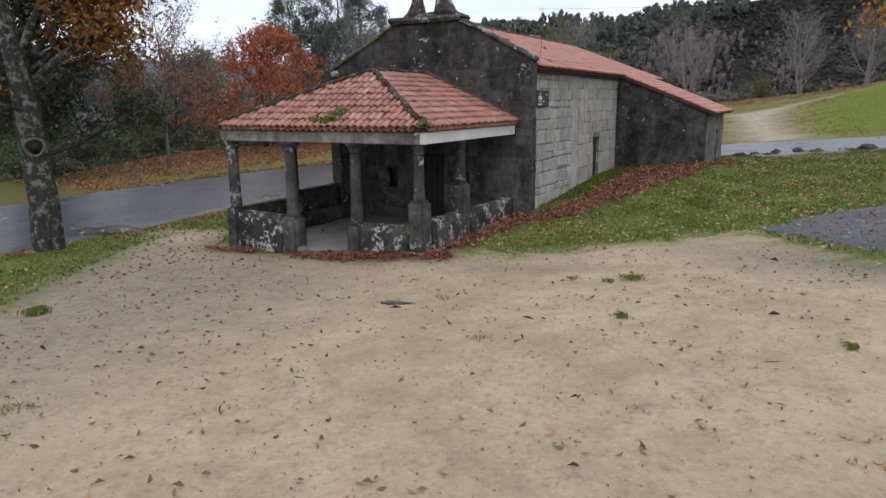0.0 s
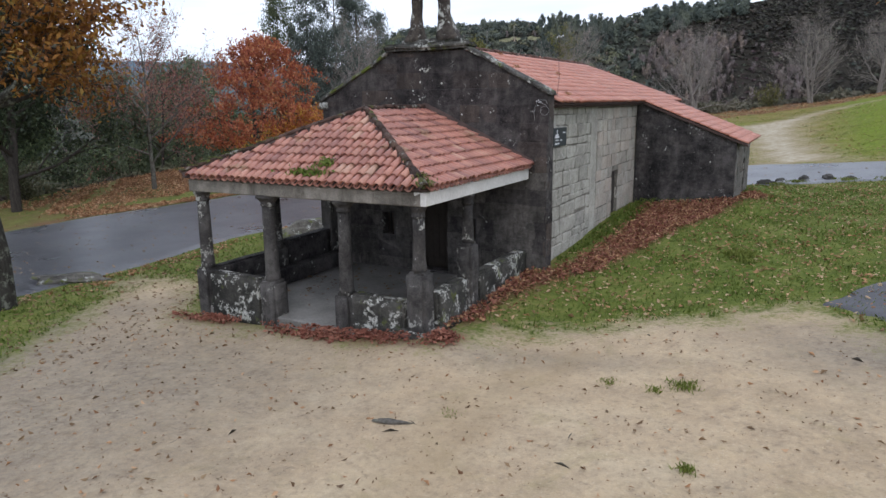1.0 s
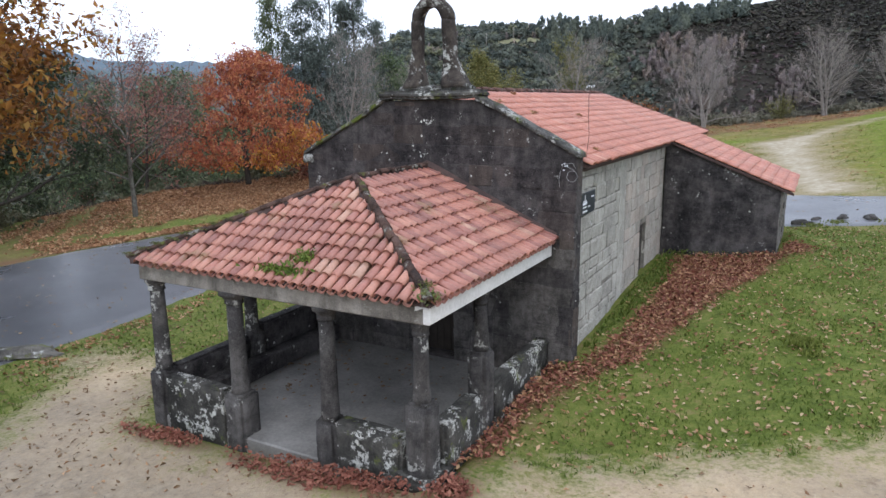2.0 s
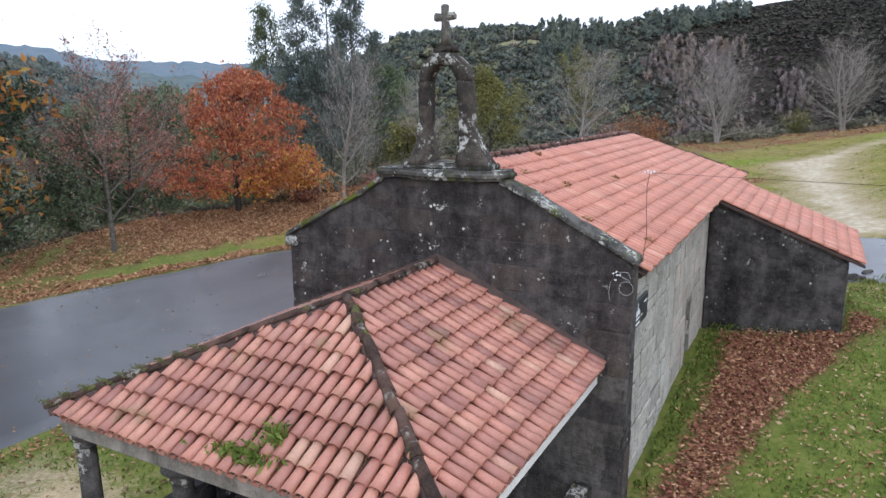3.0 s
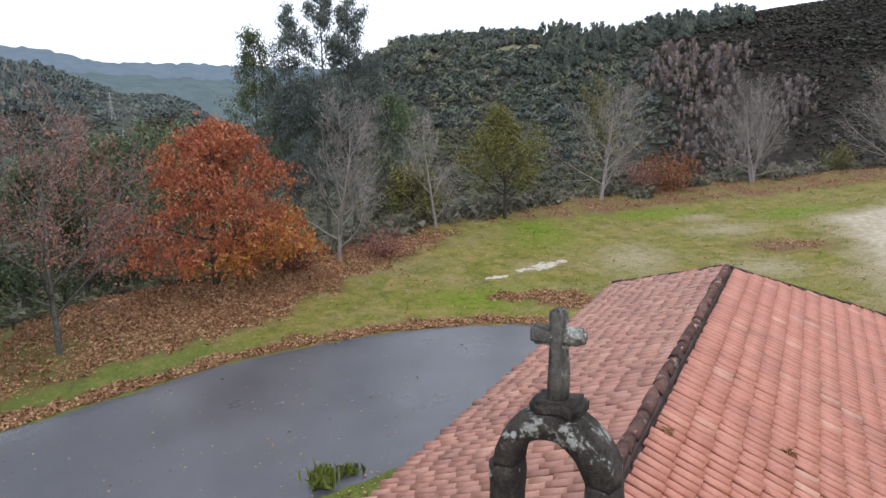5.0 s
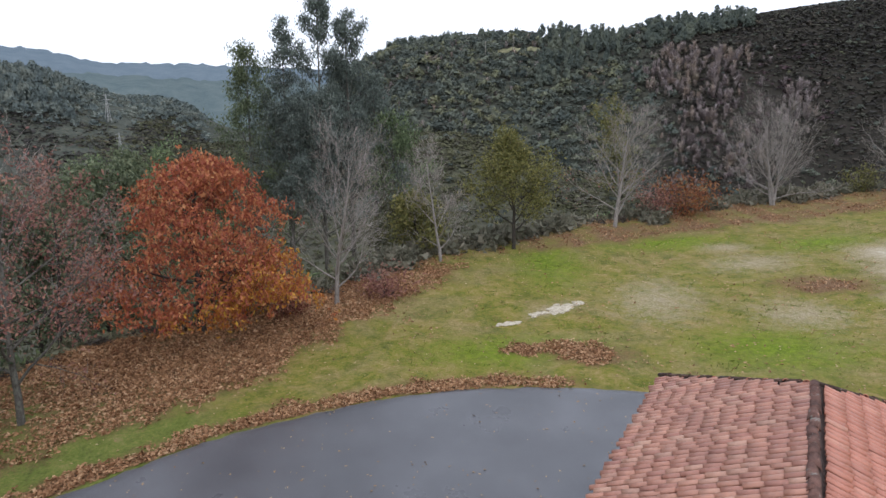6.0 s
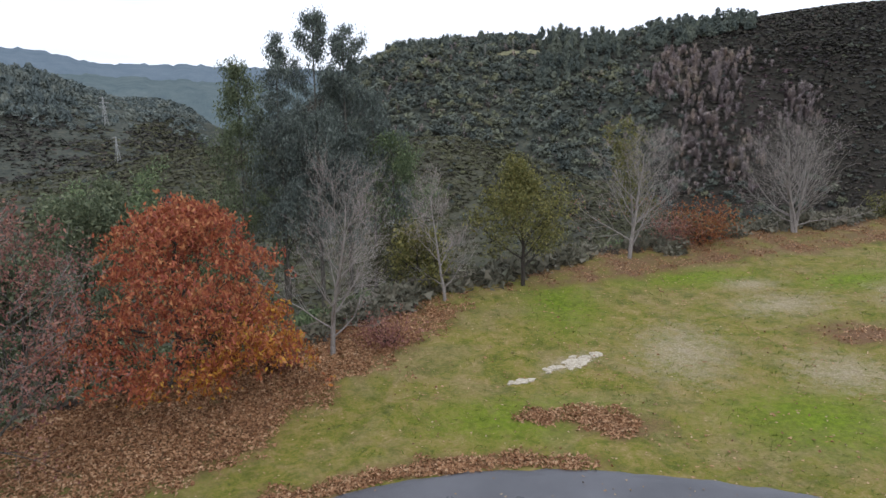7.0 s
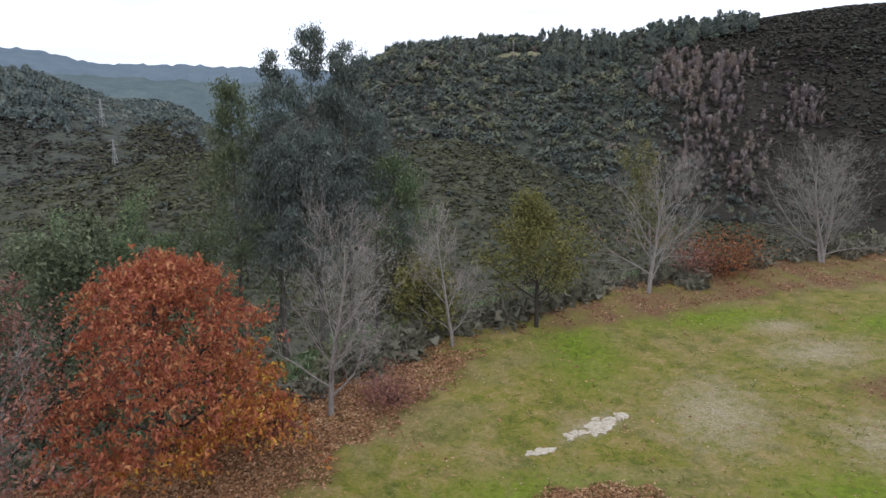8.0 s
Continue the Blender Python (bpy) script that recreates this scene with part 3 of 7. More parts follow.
def cover(x, y):
    """How much of sand, bare dirt, leaf litter and scrub lies at a place, 0 to 1 (0.5 at an edge)."""
    sand = 0.5 + 0.5 * poly_dist(x, y, SAND) / 1.3 + 0.1 * waves(x, y, 1.7)
    dirt = 0.5 + 0.5 * poly_dist(x, y, TRACK) / 2.4 + 0.16 * waves(x, y, 1.1)
    for b in ((-7.2, 49.6, 4.6, 2.8, 0.6), (-11.8, 40, 3.6, 5.6, 0.2), (-4, 39.6, 3.8, 3.2, -0.4), (-9.4, 53.2, 2.8, 1.8, 0.4), (-12.4, -3.2, 2.2, 1.6, 0.3), (-16.9, 36.2, 2.6, 1.2, 1.05)):
        dirt = np.maximum(dirt, 0.2 + 0.52 * blob(x, y, *b))
    rim = line_dist(x, y, RIM)
    band = -line_dist(x, y, LEAFBAND)
    litter = np.minimum(0.5 + 0.35 * (-band), 0.5 + 0.25 * (3.5 - rim))
    litter = np.minimum(litter, 0.86)
    litter = litter - 0.32 * smooth01(-y, -21, -13) - 0.2 * smooth01(y, 36, 46) + (0.14 + 0.16 * smooth01(y, 38, 50)) * waves(x, y, 0.55)
    litter = litter - 0.5 * np.exp(-((y - 43.5) / 4.5) ** 2) + 0.22 * waves(x, y, 1.3) - 0.12 * smooth01(-y, -16, -9)
    side = line_dist(x, y, FAR_EDGE)
    litter = np.maximum(litter, (0.3 + 0.5 * (0.9 - np.abs(side - 0.35)) / 0.6 + 0.4 * waves(x, y, 0.62) + 0.2 * waves(x, y, 2.1)) * (side > -0.1) * smooth01(-x, 11, 15))
    litter = np.maximum(litter, 0.5 + 0.5 * poly_dist(x, y, WEDGE) / 0.4)
    for b in ((-2.9, 45.3, 3.2, 2.0, 0.15), (-13.6, 30.6, 2.8, 1.5, 0.1), (-16.2, 30.2, 1.6, 0.9, 0.5), (-2.3, -5.85, 2.3, 0.42, 0.02), (-6.2, -5.85, 1.3, 0.3, 0), (-0.2, -5.5, 0.6, 0.5, 0.6)):
        litter = np.maximum(litter, 0.32 + 0.85 * blob(x, y, *b) + (0.3 * waves(x, y, 1.7) if y_far(b) else 0))
    scrub = 0.5 + 0.22 * (rim - 1.6)
    # Sand turns darker and greyer towards low x and low y.
    darker = np.maximum(0.75 * smooth01(-x, -5.0, 5.0) * smooth01(-y, 1, 9), 0.25)
    # Grey damp soil beside the lane and along the grass edges.
    darker = np.maximum(darker, 0.3 + 0.7 * blob(x, y, 8.5, -4.5, 4.5, 1.8, -0.35))
    darker = np.maximum(darker, 0.15 + 0.6 * blob(x, y, -9.5, -5.5, 3.5, 2.5, 0.9))
    darker = np.maximum(darker, 0.1 + 0.6 * blob(x, y, 1.5, -5.6, 5.0, 1.0, 0.2))
    lush = 0.45 * smooth01(x, 4.5, 8) * smooth01(y, 20, 28)
    for b in ((-20.5, 44.5, 4, 8, 0.5), (-14, 53, 8, 3.5, 0.5), (-5, 34, 6, 4.5, 0.2), (-17, 29.5, 7, 3, 0.5), (-3, 56, 6, 3, 0.6)):
        lush = np.maximum(lush, 0.95 * blob(x, y, *b))
    lush = np.maximum(lush, (0.6 + 0.25 * waves(x, y, 0.8)) * smooth01(x, 0, 1.5) * smooth01(-y, -18, -15))
    lush = np.maximum(lush, smooth01(x, 6, 9) * smooth01(y, 25, 31) * 0.75)
    rut = np.zeros(np.shape(x))
    for line in RUTS:
        rut = np.maximum(rut, np.exp(-(line_dist(x, y, np.array(line)) / 0.32) ** 2) * (0.7 + 0.4 * waves(x, y, 0.8)))
    deep = smooth01(-y, -20, -16) * (x < 30) + 0 * x
    wood = smooth01(np.degrees(np.arctan2(-(x - EYE[0]), y - EYE[1])), 8, 15)
    moor = smooth01(-np.hypot(x - EYE[0], y - EYE[1]), -412, -385)
    return [np.clip(v, 0, top) for v, top in ((sand, 1), (dirt, 1.7), (litter, 1), (scrub, 1), (darker, 1), (lush, 1), (moor, 1), (wood, 1), (deep, 1), (rut, 1))]


def grid_axis(centre, near, step, far, count):
    inner = np.arange(0, near, step)
    grow = near * (far / near) ** (np.arange(count + 1) / count)
    half = np.r_[inner, grow]
    return centre + np.r_[-half[:0:-1], half]


gx, gy = grid_axis(-12, 30, 0.38, 6500, 66), grid_axis(24, 48, 0.42, 6500, 66)
GX, GY = np.meshgrid(gx, gy, indexing="ij")
gv = np.stack([GX, GY, land(GX.ravel(), GY.ravel()).reshape(GX.shape)], -1).reshape(-1, 3)
nx, ny = len(gx), len(gy)
gi = np.arange(nx * ny).reshape(nx, ny)
gf = np.stack([gi[:-1, :-1], gi[1:, :-1], gi[1:, 1:], gi[:-1, 1:]], -1).reshape(-1, 4)
g_me = fast_mesh("ground", gv, gf, M_ground, True)
for name, values in zip(("sand", "dirt", "litter", "scrub", "darker", "lush", "moor", "wood", "deep", "rut"), cover(gv[:, 0], gv[:, 1])):
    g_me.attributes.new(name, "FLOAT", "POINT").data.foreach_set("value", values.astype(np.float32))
tagged(new("ground", g_me), "sandy yard, mown grass and leaf litter running out into wooded hills", "ground", kind="structure")

# the mountains at the horizon, and a lower ridge before them, haze in their colours
az = np.linspace(-30, 80, 331)


def far_ridge(name, label, rows, heights, mat):
    ring = np.array([np.stack([EYE[0] - np.sin(np.radians(az)) * r, EYE[1] + np.cos(np.radians(az)) * r, h], -1) for r, h in zip(rows, heights)])
    ri = np.arange(ring.shape[0] * ring.shape[1]).reshape(ring.shape[:2])
    rf = np.stack([ri[:-1, :-1], ri[1:, :-1], ri[1:, 1:], ri[:-1, 1:]], -1).reshape(-1, 4)
    tagged(new(name, fast_mesh(name, ring.reshape(-1, 3), rf, mat, True)), label, "mountains", kind="structure")


wob = 6 * np.sin(az * 3.1) * np.cos(az * 1.6 + 1) + 3 * np.sin(az * 11) + 2 * np.sin(az * 23 + 2)
peak = table(FAR, az) + wob
far_ridge("backdrop_mountains", "wooded mountains on the horizon, tinted blue for haze", (2600, 3500, 4000, 4400), (peak * 0 - 150, peak * 0.7, peak, peak * 0.6), M_far)
low = np.interp(az, (-30, 30, 42, 46, 50, 55, 80), (70, 80, 88, 92, 100, 112, 120)) + 3 * np.sin(az * 2.1) + wob * 0.5
far_ridge("backdrop_ridge", "wooded ridge before the mountains, tinted blue-green for haze", (1500, 2000, 2300, 2600), (low * 0 - 120, low * 0.6, low, low * 0.3), M_farmid)


# ---- roads ----
def spline(points, n):
    """A smooth line through points, evenly cut."""
    p = np.array(points, float)
    t = np.r_[0, np.cumsum(np.hypot(*np.diff(p, axis=0).T))]
    m = np.gradient(p, t, axis=0)
    out = []
    for s in np.linspace(0, t[-1], n):
        i = min(np.searchsorted(t, s, side="right") - 1, len(t) - 2)
        h = t[i + 1] - t[i]
        u = (s - t[i]) / h
        out.append((2 * u ** 3 - 3 * u ** 2 + 1) * p[i] + (u ** 3 - 2 * u ** 2 + u) * h * m[i] + (-2 * u ** 3 + 3 * u ** 2) * p[i + 1] + (u ** 3 - u ** 2) * h * m[i + 1])
    return np.array(out)


def road_mesh(name, a, b, n, k, lift, mat):
    rng = np.random.default_rng(5)
    A, B = spline(a, n), spline(b, n)
    A = A + rng.normal(0, 0.05, A.shape)
    B = B + rng.normal(0, 0.06, B.shape)
    s = np.linspace(0, 1, k)
    P = A[:, None] * (1 - s[None, :, None]) + B[:, None] * s[None, :, None]
    z = land(P[..., 0].ravel(), P[..., 1].ravel()).reshape(n, k) + lift
    z[:, 0] -= lift + 0.05
    z[:, -1] -= lift + 0.05
    v = np.concatenate([P, z[..., None]], -1).reshape(-1, 3)
    i = np.arange(n * k).reshape(n, k)
    f = np.stack([i[:-1, :-1], i[:-1, 1:], i[1:, 1:], i[1:, :-1]], -1).reshape(-1, 4)
    return fast_mesh(name, v, f[:, ::-1], mat, True)


tagged(new("road", road_mesh("road", NEAR_EDGE, FAR_EDGE, 260, 26, 0.05, M_road)), "damp grey asphalt road curving round the chapel", "road", kind="structure")
tagged(new("pavement", road_mesh("pavement", [(6.5, -1.1), (7.6, -2.2), (9.0, -3.6), (13, -5.4), (22, -8)], [(6.9, -0.4), (7.8, 1.2), (9.4, 2.7), (13, 4.6), (24, 9)], 60, 14, 0.045, M_patch)), "worn grey asphalt lane ending in the sand", "pavement", kind="structure")


# ---- chapel ----
def barrel(length, r_lo, r_hi, thick=0.014, segs=7, arc=170, flat=1.0):
    """A curved clay tile lying along +y, its wide end at y=0."""
    v, f = [], []
    for y, r, lift in ((0, r_lo, 0.0), (length, r_hi, 0.0)):
        for rr in (r, r - thick):
            for i in range(segs + 1):
                a = radians(90 - arc / 2 + arc * i / segs)
                v.append((rr * math.cos(a), y, rr * math.sin(a) * flat + lift))
    n = segs + 1
    for i in range(segs):
        f += [(i, i + 1, 2 * n + i + 1, 2 * n + i), (n + i + 1, n + i, 3 * n + i, 3 * n + i + 1), (i + 1, i, n + i, n + i + 1), (2 * n + i, 2 * n + i + 1, 3 * n + i + 1, 3 * n + i)]
    f += [(0, 2 * n, 3 * n, n), (segs, n + segs, 3 * n + segs, 2 * n + segs)]
    return v, f


TILE_V, TILE_F = barrel(0.4, 0.1, 0.08, 0.018)
CHAN_V, CHAN_F = barrel(0.42, 0.078, 0.094)
CHAN_V = [(x, y, 0.075 - z) for x, y, z in CHAN_V]
CHAN_F = [f[::-1] for f in CHAN_F]
NTILE_V, NTILE_F = barrel(0.42, 0.088, 0.076, 0.018, 6, 165, 1.0)


def inside(ring, u, v):
    hit = False
    for (ax, ay), (bx, by) in zip(ring, ring[1:] + ring[:1]):
        if (ay > v) != (by > v) and u < (bx - ax) * (v - ay) / (by - ay) + ax:
            hit = not hit
    return hit


def tile_slope(name, outline, parent, tile, mats, pitch, step, near, limit=300, chan=None, label="", tilt=-1.9, stagger=0.0):
    """A tiled roof slope. outline: its corners in space, the eave first, left to right seen from outside. near: a place whose closest tiles are single."""
    p = [Vector(q) for q in outline]
    u = (p[1] - p[0]).normalized()
    nrm = u.cross(p[2] - p[1]).normalized()
    if nrm.z < 0:
        nrm = -nrm
    w = nrm.cross(u)
    ring = [((q - p[0]).dot(u), (q - p[0]).dot(w)) for q in p]
    bm = bmesh.new()
    lower = [bm.verts.new(q - nrm * 0.075) for q in p]
    upper = [bm.verts.new(q - nrm * 0.045) for q in p]
    k = len(p)
    for i in range(k):
        bm.faces.new((lower[i], lower[(i + 1) % k], upper[(i + 1) % k], upper[i]))
    bm.faces.new(lower[::-1])
    bm.faces.new(upper)
    bmesh.ops.recalc_face_normals(bm, faces=bm.faces)
    # The underlay's dark colour stands in for shadow in the gaps between tiles.
    slope = part(name, bm, M_verge, parent, label)
    frame_m = Matrix((u, w, nrm)).transposed().to_4x4()
    frame_m.translation = p[0]
    rng = random.Random(name)
    hi_u, hi_v = max(a for a, b in ring), max(b for a, b in ring)
    lo_u = min(a for a, b in ring)
    spots, chans = [], []
    for j in range(int(hi_v / step) + 1):
        for i in range(int((hi_u - lo_u) / pitch) + 2):
            x, y = lo_u + (i + 0.5) * pitch, j * step - 0.05 + stagger * math.sin(i * 12.9) * math.cos(i * 4.1)
            if inside(ring, x, y + 0.26):
                m = frame_m @ pose(x + rng.gauss(0, 0.006), y + rng.gauss(0, 0.012), 0.014 + rng.gauss(0, 0.004), tilt + rng.gauss(0, 0.5), rng.gauss(0, 1.2), rng.gauss(0, 1.3))
                spots.append(m)
            if chan and inside(ring, x + pitch / 2, y + 0.26):
                chans.append(frame_m @ pose(x + pitch / 2, y, -0.07 + rng.gauss(0, 0.003), 2.6, 0, rng.gauss(0, 0.8)))
    spots.sort(key=lambda m: (m.translation - Vector(near)).length)
    me = mesh_data("tile", *tile, mats[0], True)
    for m in spots[:limit]:
        child("tile", me, slope, m)
    if spots[limit:]:
        child("tiling", fast_mesh("tiling", *repeat(tile[0], tile[1], spots[limit:]), mats[1], True), slope)["kind"] = "stuff"
    if chans:
        child("channel_tiling", fast_mesh("channel_tiling", *repeat(chan[0], chan[1], chans), mats[1], True), slope)["kind"] = "stuff"
    return slope


def cap_row(name, a, b, parent, r=0.13, step=0.36, mat=None, bed=0.1):
    """Cap tiles bedded in mortar along a hip or ridge, from a (low) to b."""
    a, b = Vector(a), Vector(b)
    d = (b - a).normalized()
    side = d.cross(Vector((0, 0, 1))).normalized()
    up = side.cross(d)
    m0 = Matrix((side, d, up)).transposed().to_4x4()
    rng = random.Random(name + str(round(a.x, 1)))
    n = max(1, int((b - a).length / step))
    bm = bmesh.new()
    rows = 3 * n
    ring = []
    for i in range(rows + 1):
        c = a + (b - a) * i / rows
        ring.append([bm.verts.new(c + side * s * (r * 1.25) * (1 + 0.2 * noise.noise(c * 3)) + up * (h + 0.025 * noise.noise(c * 5 + Vector((s, 0, 0))))) for s, h in ((-1, -bed), (-0.8, 0.0), (0, 0.05), (0.8, 0.0), (1, -bed))])
    for p, q in zip(ring, ring[1:]):
        for i in range(4):
            bm.faces.new((p[i], p[i + 1], q[i + 1], q[i]))
    bmesh.ops.recalc_face_normals(bm, faces=bm.faces)
    row = part(name, bm, M_verge, parent, "lichen-dark mortar bed with half-round cap tiles", True)
    caps = []
    for k in range(4):
        cv, cf = barrel(step * 1.18, r * 1.08, r * 0.9, 0.018, 8, 180)
        caps.append(mesh_data("cap_tile", [tuple(Vector(c) + noise.noise_vector(Vector(c) * 9 + Vector((k * 7, 0, 0))) * 0.014) for c in cv], cf, mat or M_hip, True))
    for i in range(n):
        m = m0.copy()
        m.translation = a + d * (i * (b - a).length / n - 0.03) + up * 0.0
        child("cap_tile", caps[rng.randrange(4)], row, m @ pose(rng.gauss(0, 0.008), 0, rng.gauss(0, 0.008), 2.4 + rng.gauss(0, 0.6), rng.gauss(0, 2), rng.gauss(0, 1.5)))
    return row


def stone_meshes(mat, seed, count=5, chamfer=0.1, rough=0.05):
    """A few rough unit blocks that the walls share."""
    out = []
    for k in range(count):
        bm = bmesh.new()
        bmesh.ops.create_cube(bm, size=1)
        bmesh.ops.bevel(bm, geom=list(bm.edges), offset=chamfer, segments=1, affect="EDGES")
        rng = random.Random(seed + k)
        for v in bm.verts:
            v.co += Vector((rng.uniform(-1, 1), rng.uniform(-1, 1), rng.uniform(-1, 1))) * rough
        me = bpy.data.meshes.new("stone")
        bm.to_mesh(me)
        bm.free()
        me.materials.append(mat)
        out.append(me)
    return out


def stone_face(parent, origin, along, out, length, z0, z1, course, width, meshes, seed, top=None, holes=(), proud=0.02, irregular=0.0, deep=0.1, gap=0.015):
    """Single stones laid in courses on the face of a wall. top(s): height of the wall's top at s along it."""
    rng = random.Random(seed)
    along, out = Vector(along), Vector(out)
    z = z0
    while z < z1 - 0.05:
        h = course * rng.uniform(1 - irregular, 1 + irregular)
        s = -rng.uniform(0, width) * 0.5
        while s < length:
            w = width * rng.uniform(0.55, 1.45)
            a, b = max(s, 0), min(s + w, length)
            s += w
            if b - a < 0.12:
                continue
            lid = min(top(a + 0.02), top(b - 0.02)) if top else z1
            zb = z + rng.uniform(-1, 1) * irregular * 0.1
            zt = min(z + h, lid)
            if zt - zb < 0.09:
                continue
            if any(a < hb and b > ha and zb < hz1 and zt > hz0 for ha, hb, hz0, hz1 in holes):
                done = False
                for ha, hb, hz0, hz1 in holes:
                    if a < hb and b > ha and zb < hz1 and zt > hz0:
                        if a < ha - 0.12:
                            b, done = ha, True
                        elif b > hb + 0.12:
                            a, done = hb, True
                if not done:
                    continue
            c = Vector(origin) + along * (a + b) / 2 + out * (proud - deep / 2 + rng.uniform(-0.012, 0.012))
            c.z = (zb + zt) / 2
            m = Matrix((along, out, Vector((0, 0, 1)))).transposed().to_4x4()
            m.translation = c
            m = m @ pose(0, 0, 0, rng.gauss(0, 0.4), rng.gauss(0, 1.5 * irregular), rng.gauss(0, 0.4)) @ Matrix.Diagonal((b - a - gap, deep, zt - zb - gap, 1))
            child("stone", rng.choice(meshes), parent, m)
        z += h


chapel = thing("chapel", "small granite chapel with a pink tiled roof and dark gable", "chapel", (-3.6, 8, 0.3))
C0 = Matrix.Translation((3.6, -8, -0.3))


SLAB_L, SLAB_R = -4.82, -2.3


def gable_top(x):
    if x > SLAB_R:
        return 5.24 + (0 - x) * (6.44 - 5.24) / 2.3
    if x < SLAB_L:
        return 5.14 + (x + 7.2) * (6.34 - 5.14) / 2.4
    return 6.42


W_T = 0.42
DOOR = (-4.05, -2.95, 0.25, 2.35)
WIN = [(-5.15, -4.75, 1.2, 1.85), (-2.45, -2.05, 1.2, 1.85)]


def pierced_wall(profile_top, x0, x1, z0, holes, y0, y1):
    """An upright wall with real openings, built of columns of cells between its cuts."""
    xs = sorted({x0, x1, *[h[0] for h in holes], *[h[1] for h in holes], *[x for x in profile_top if x0 < x < x1]})
    bm = bmesh.new()

    def cell(a, b, lo, hi_a, hi_b):
        q = [bm.verts.new(c) for c in ((a, y0, lo), (b, y0, lo), (b, y0, hi_b), (a, y0, hi_a), (a, y1, lo), (b, y1, lo), (b, y1, hi_b), (a, y1, hi_a))]
        for f in ((0, 1, 2, 3), (5, 4, 7, 6), (4, 0, 3, 7), (1, 5, 6, 2), (3, 2, 6, 7), (4, 5, 1, 0)):
            bm.faces.new([q[i] for i in f])

    for a, b in zip(xs, xs[1:]):
        lo = z0
        for h in sorted((h for h in holes if h[0] <= a and h[1] >= b), key=lambda h: h[2]):
            cell(a, b, lo, h[2], h[2])
            lo = h[3]
        cell(a, b, lo, profile_top[a], profile_top[b])
    bmesh.ops.remove_doubles(bm, verts=bm.verts, dist=0.002)
    bmesh.ops.recalc_face_normals(bm, faces=bm.faces)
    return bm


tops = {x: gable_top(x) - 0.03 for x in (-7.2, SLAB_L - 0.001, SLAB_L, SLAB_R, SLAB_R + 0.001, 0.0, *DOOR[:2], *WIN[0][:2], *WIN[1][:2])}
front = part("front_wall", pierced_wall(tops, -7.2, 0.0, -0.7, [DOOR, *WIN], 0.0, W_T), M_gablejoint, chapel, "dark weathered granite gable wall spotted with lichen")
gstones = stone_meshes(M_gable, 11, 5, 0.05)
hstones = stone_meshes(M_sheltered, 15, 5, 0.05)
stone_face(front, (-7.2, 0, 0), (1, 0, 0), (0, -1, 0), 7.2, 0.1, 3.18, 0.44, 0.85, hstones, 13, None, [(h[0] + 7.2, h[1] + 7.2, h[2], h[3]) for h in (DOOR, *WIN)], 0.006, 0.12, 0.08, 0.006)
stone_face(front, (-7.2, 0, 0), (1, 0, 0), (0, -1, 0), 7.2, 3.18, 6.42, 0.44, 0.85, gstones, 3, lambda s: gable_top(s - 7.2) - 0.06, [(h[0] + 7.2, h[1] + 7.2, h[2], h[3]) for h in (DOOR, *WIN)], 0.006, 0.12, 0.08, 0.006)
stone_face(front, (0, 0, 0), (0, 1, 0), (1, 0, 0), W_T, 0.1, 5.1, 0.44, 0.6, gstones, 8, None, (), 0.006, 0.1, 0.08, 0.006)

# the side walls run along y: built on x and turned
side_tops = {x: 4.86 for x in (W_T, 6.85, 7.68, 17.3)}
bm = pierced_wall(side_tops, W_T, 17.3, -0.6, [(6.85, 7.68, 0.35, 2.6)], 0, 0.6)
side = part("side_wall", bm, M_sidejoint, chapel, "pale grey granite rubble side wall", m=pose(-0.15, 0, 0, 0, 0, 90))
bstones = stone_meshes(M_ashlar, 23, 5, 0.05)
estones = stone_meshes(M_annexend, 25, 4, 0.06)
stone_face(side, (0.45, 0, 0), (1, 0, 0), (0, -1, 0), 3.8, 0.3, 4.84, 0.34, 0.7, stone_meshes(M_side, 21, 8, 0.12, 0.07), 5, None, (), 0.022, 0.4, 0.12, 0.014)
stone_face(side, (4.9, 0, 0), (1, 0, 0), (0, -1, 0), 5.2, 0.3, 4.84, 0.4, 0.7, bstones, 6, None, [(1.95, 2.78, 0.3, 2.6)], 0.02, 0.15, 0.11, 0.016)
part("left_wall", box_bm((-7.2, W_T, -0.8), (-6.62, 17.3, 4.95)), M_sidejoint, chapel, "grey granite side wall")
part("rear_wall", box_bm((-6.62, 16.7, -0.6), (-0.75, 17.3, 4.86)), M_sidejoint, chapel)
side_door = part("side_door", box_bm((-0.32, 6.852, 0.36), (-0.26, 7.678, 2.598)), M_door, chapel, "dark narrow timber side door set into the wall")
for i in range(4):
    part("plank", box_bm((-0.262, 6.86 + i * 0.203, 0.4), (-0.245, 6.86 + i * 0.203 + 0.196, 2.59), 0.004), M_door, side_door)
door = part("door", box_bm((-3.99, 0.36, 0.2), (-3.01, 0.42, 2.3)), M_door, chapel, "dark timber chapel door under the porch")
for i in range(5):
    part("plank", box_bm((-3.98 + i * 0.194, 0.335, 0.25), (-3.98 + i * 0.194 + 0.185, 0.358, 2.27), 0.006), M_door, door)
for a, b, c, d in WIN:
    pane = part("window", box_bm((a + 0.002, 0.3, c + 0.002), (b - 0.002, 0.33, d - 0.002)), M_door, chapel, "small dark window beside the door")
    for k in (0.33, 0.66):
        part("bar", box_bm((a + (b - a) * k - 0.012, 0.24, c + 0.01), (a + (b - a) * k + 0.012, 0.264, d - 0.01)), M_cable, pane)
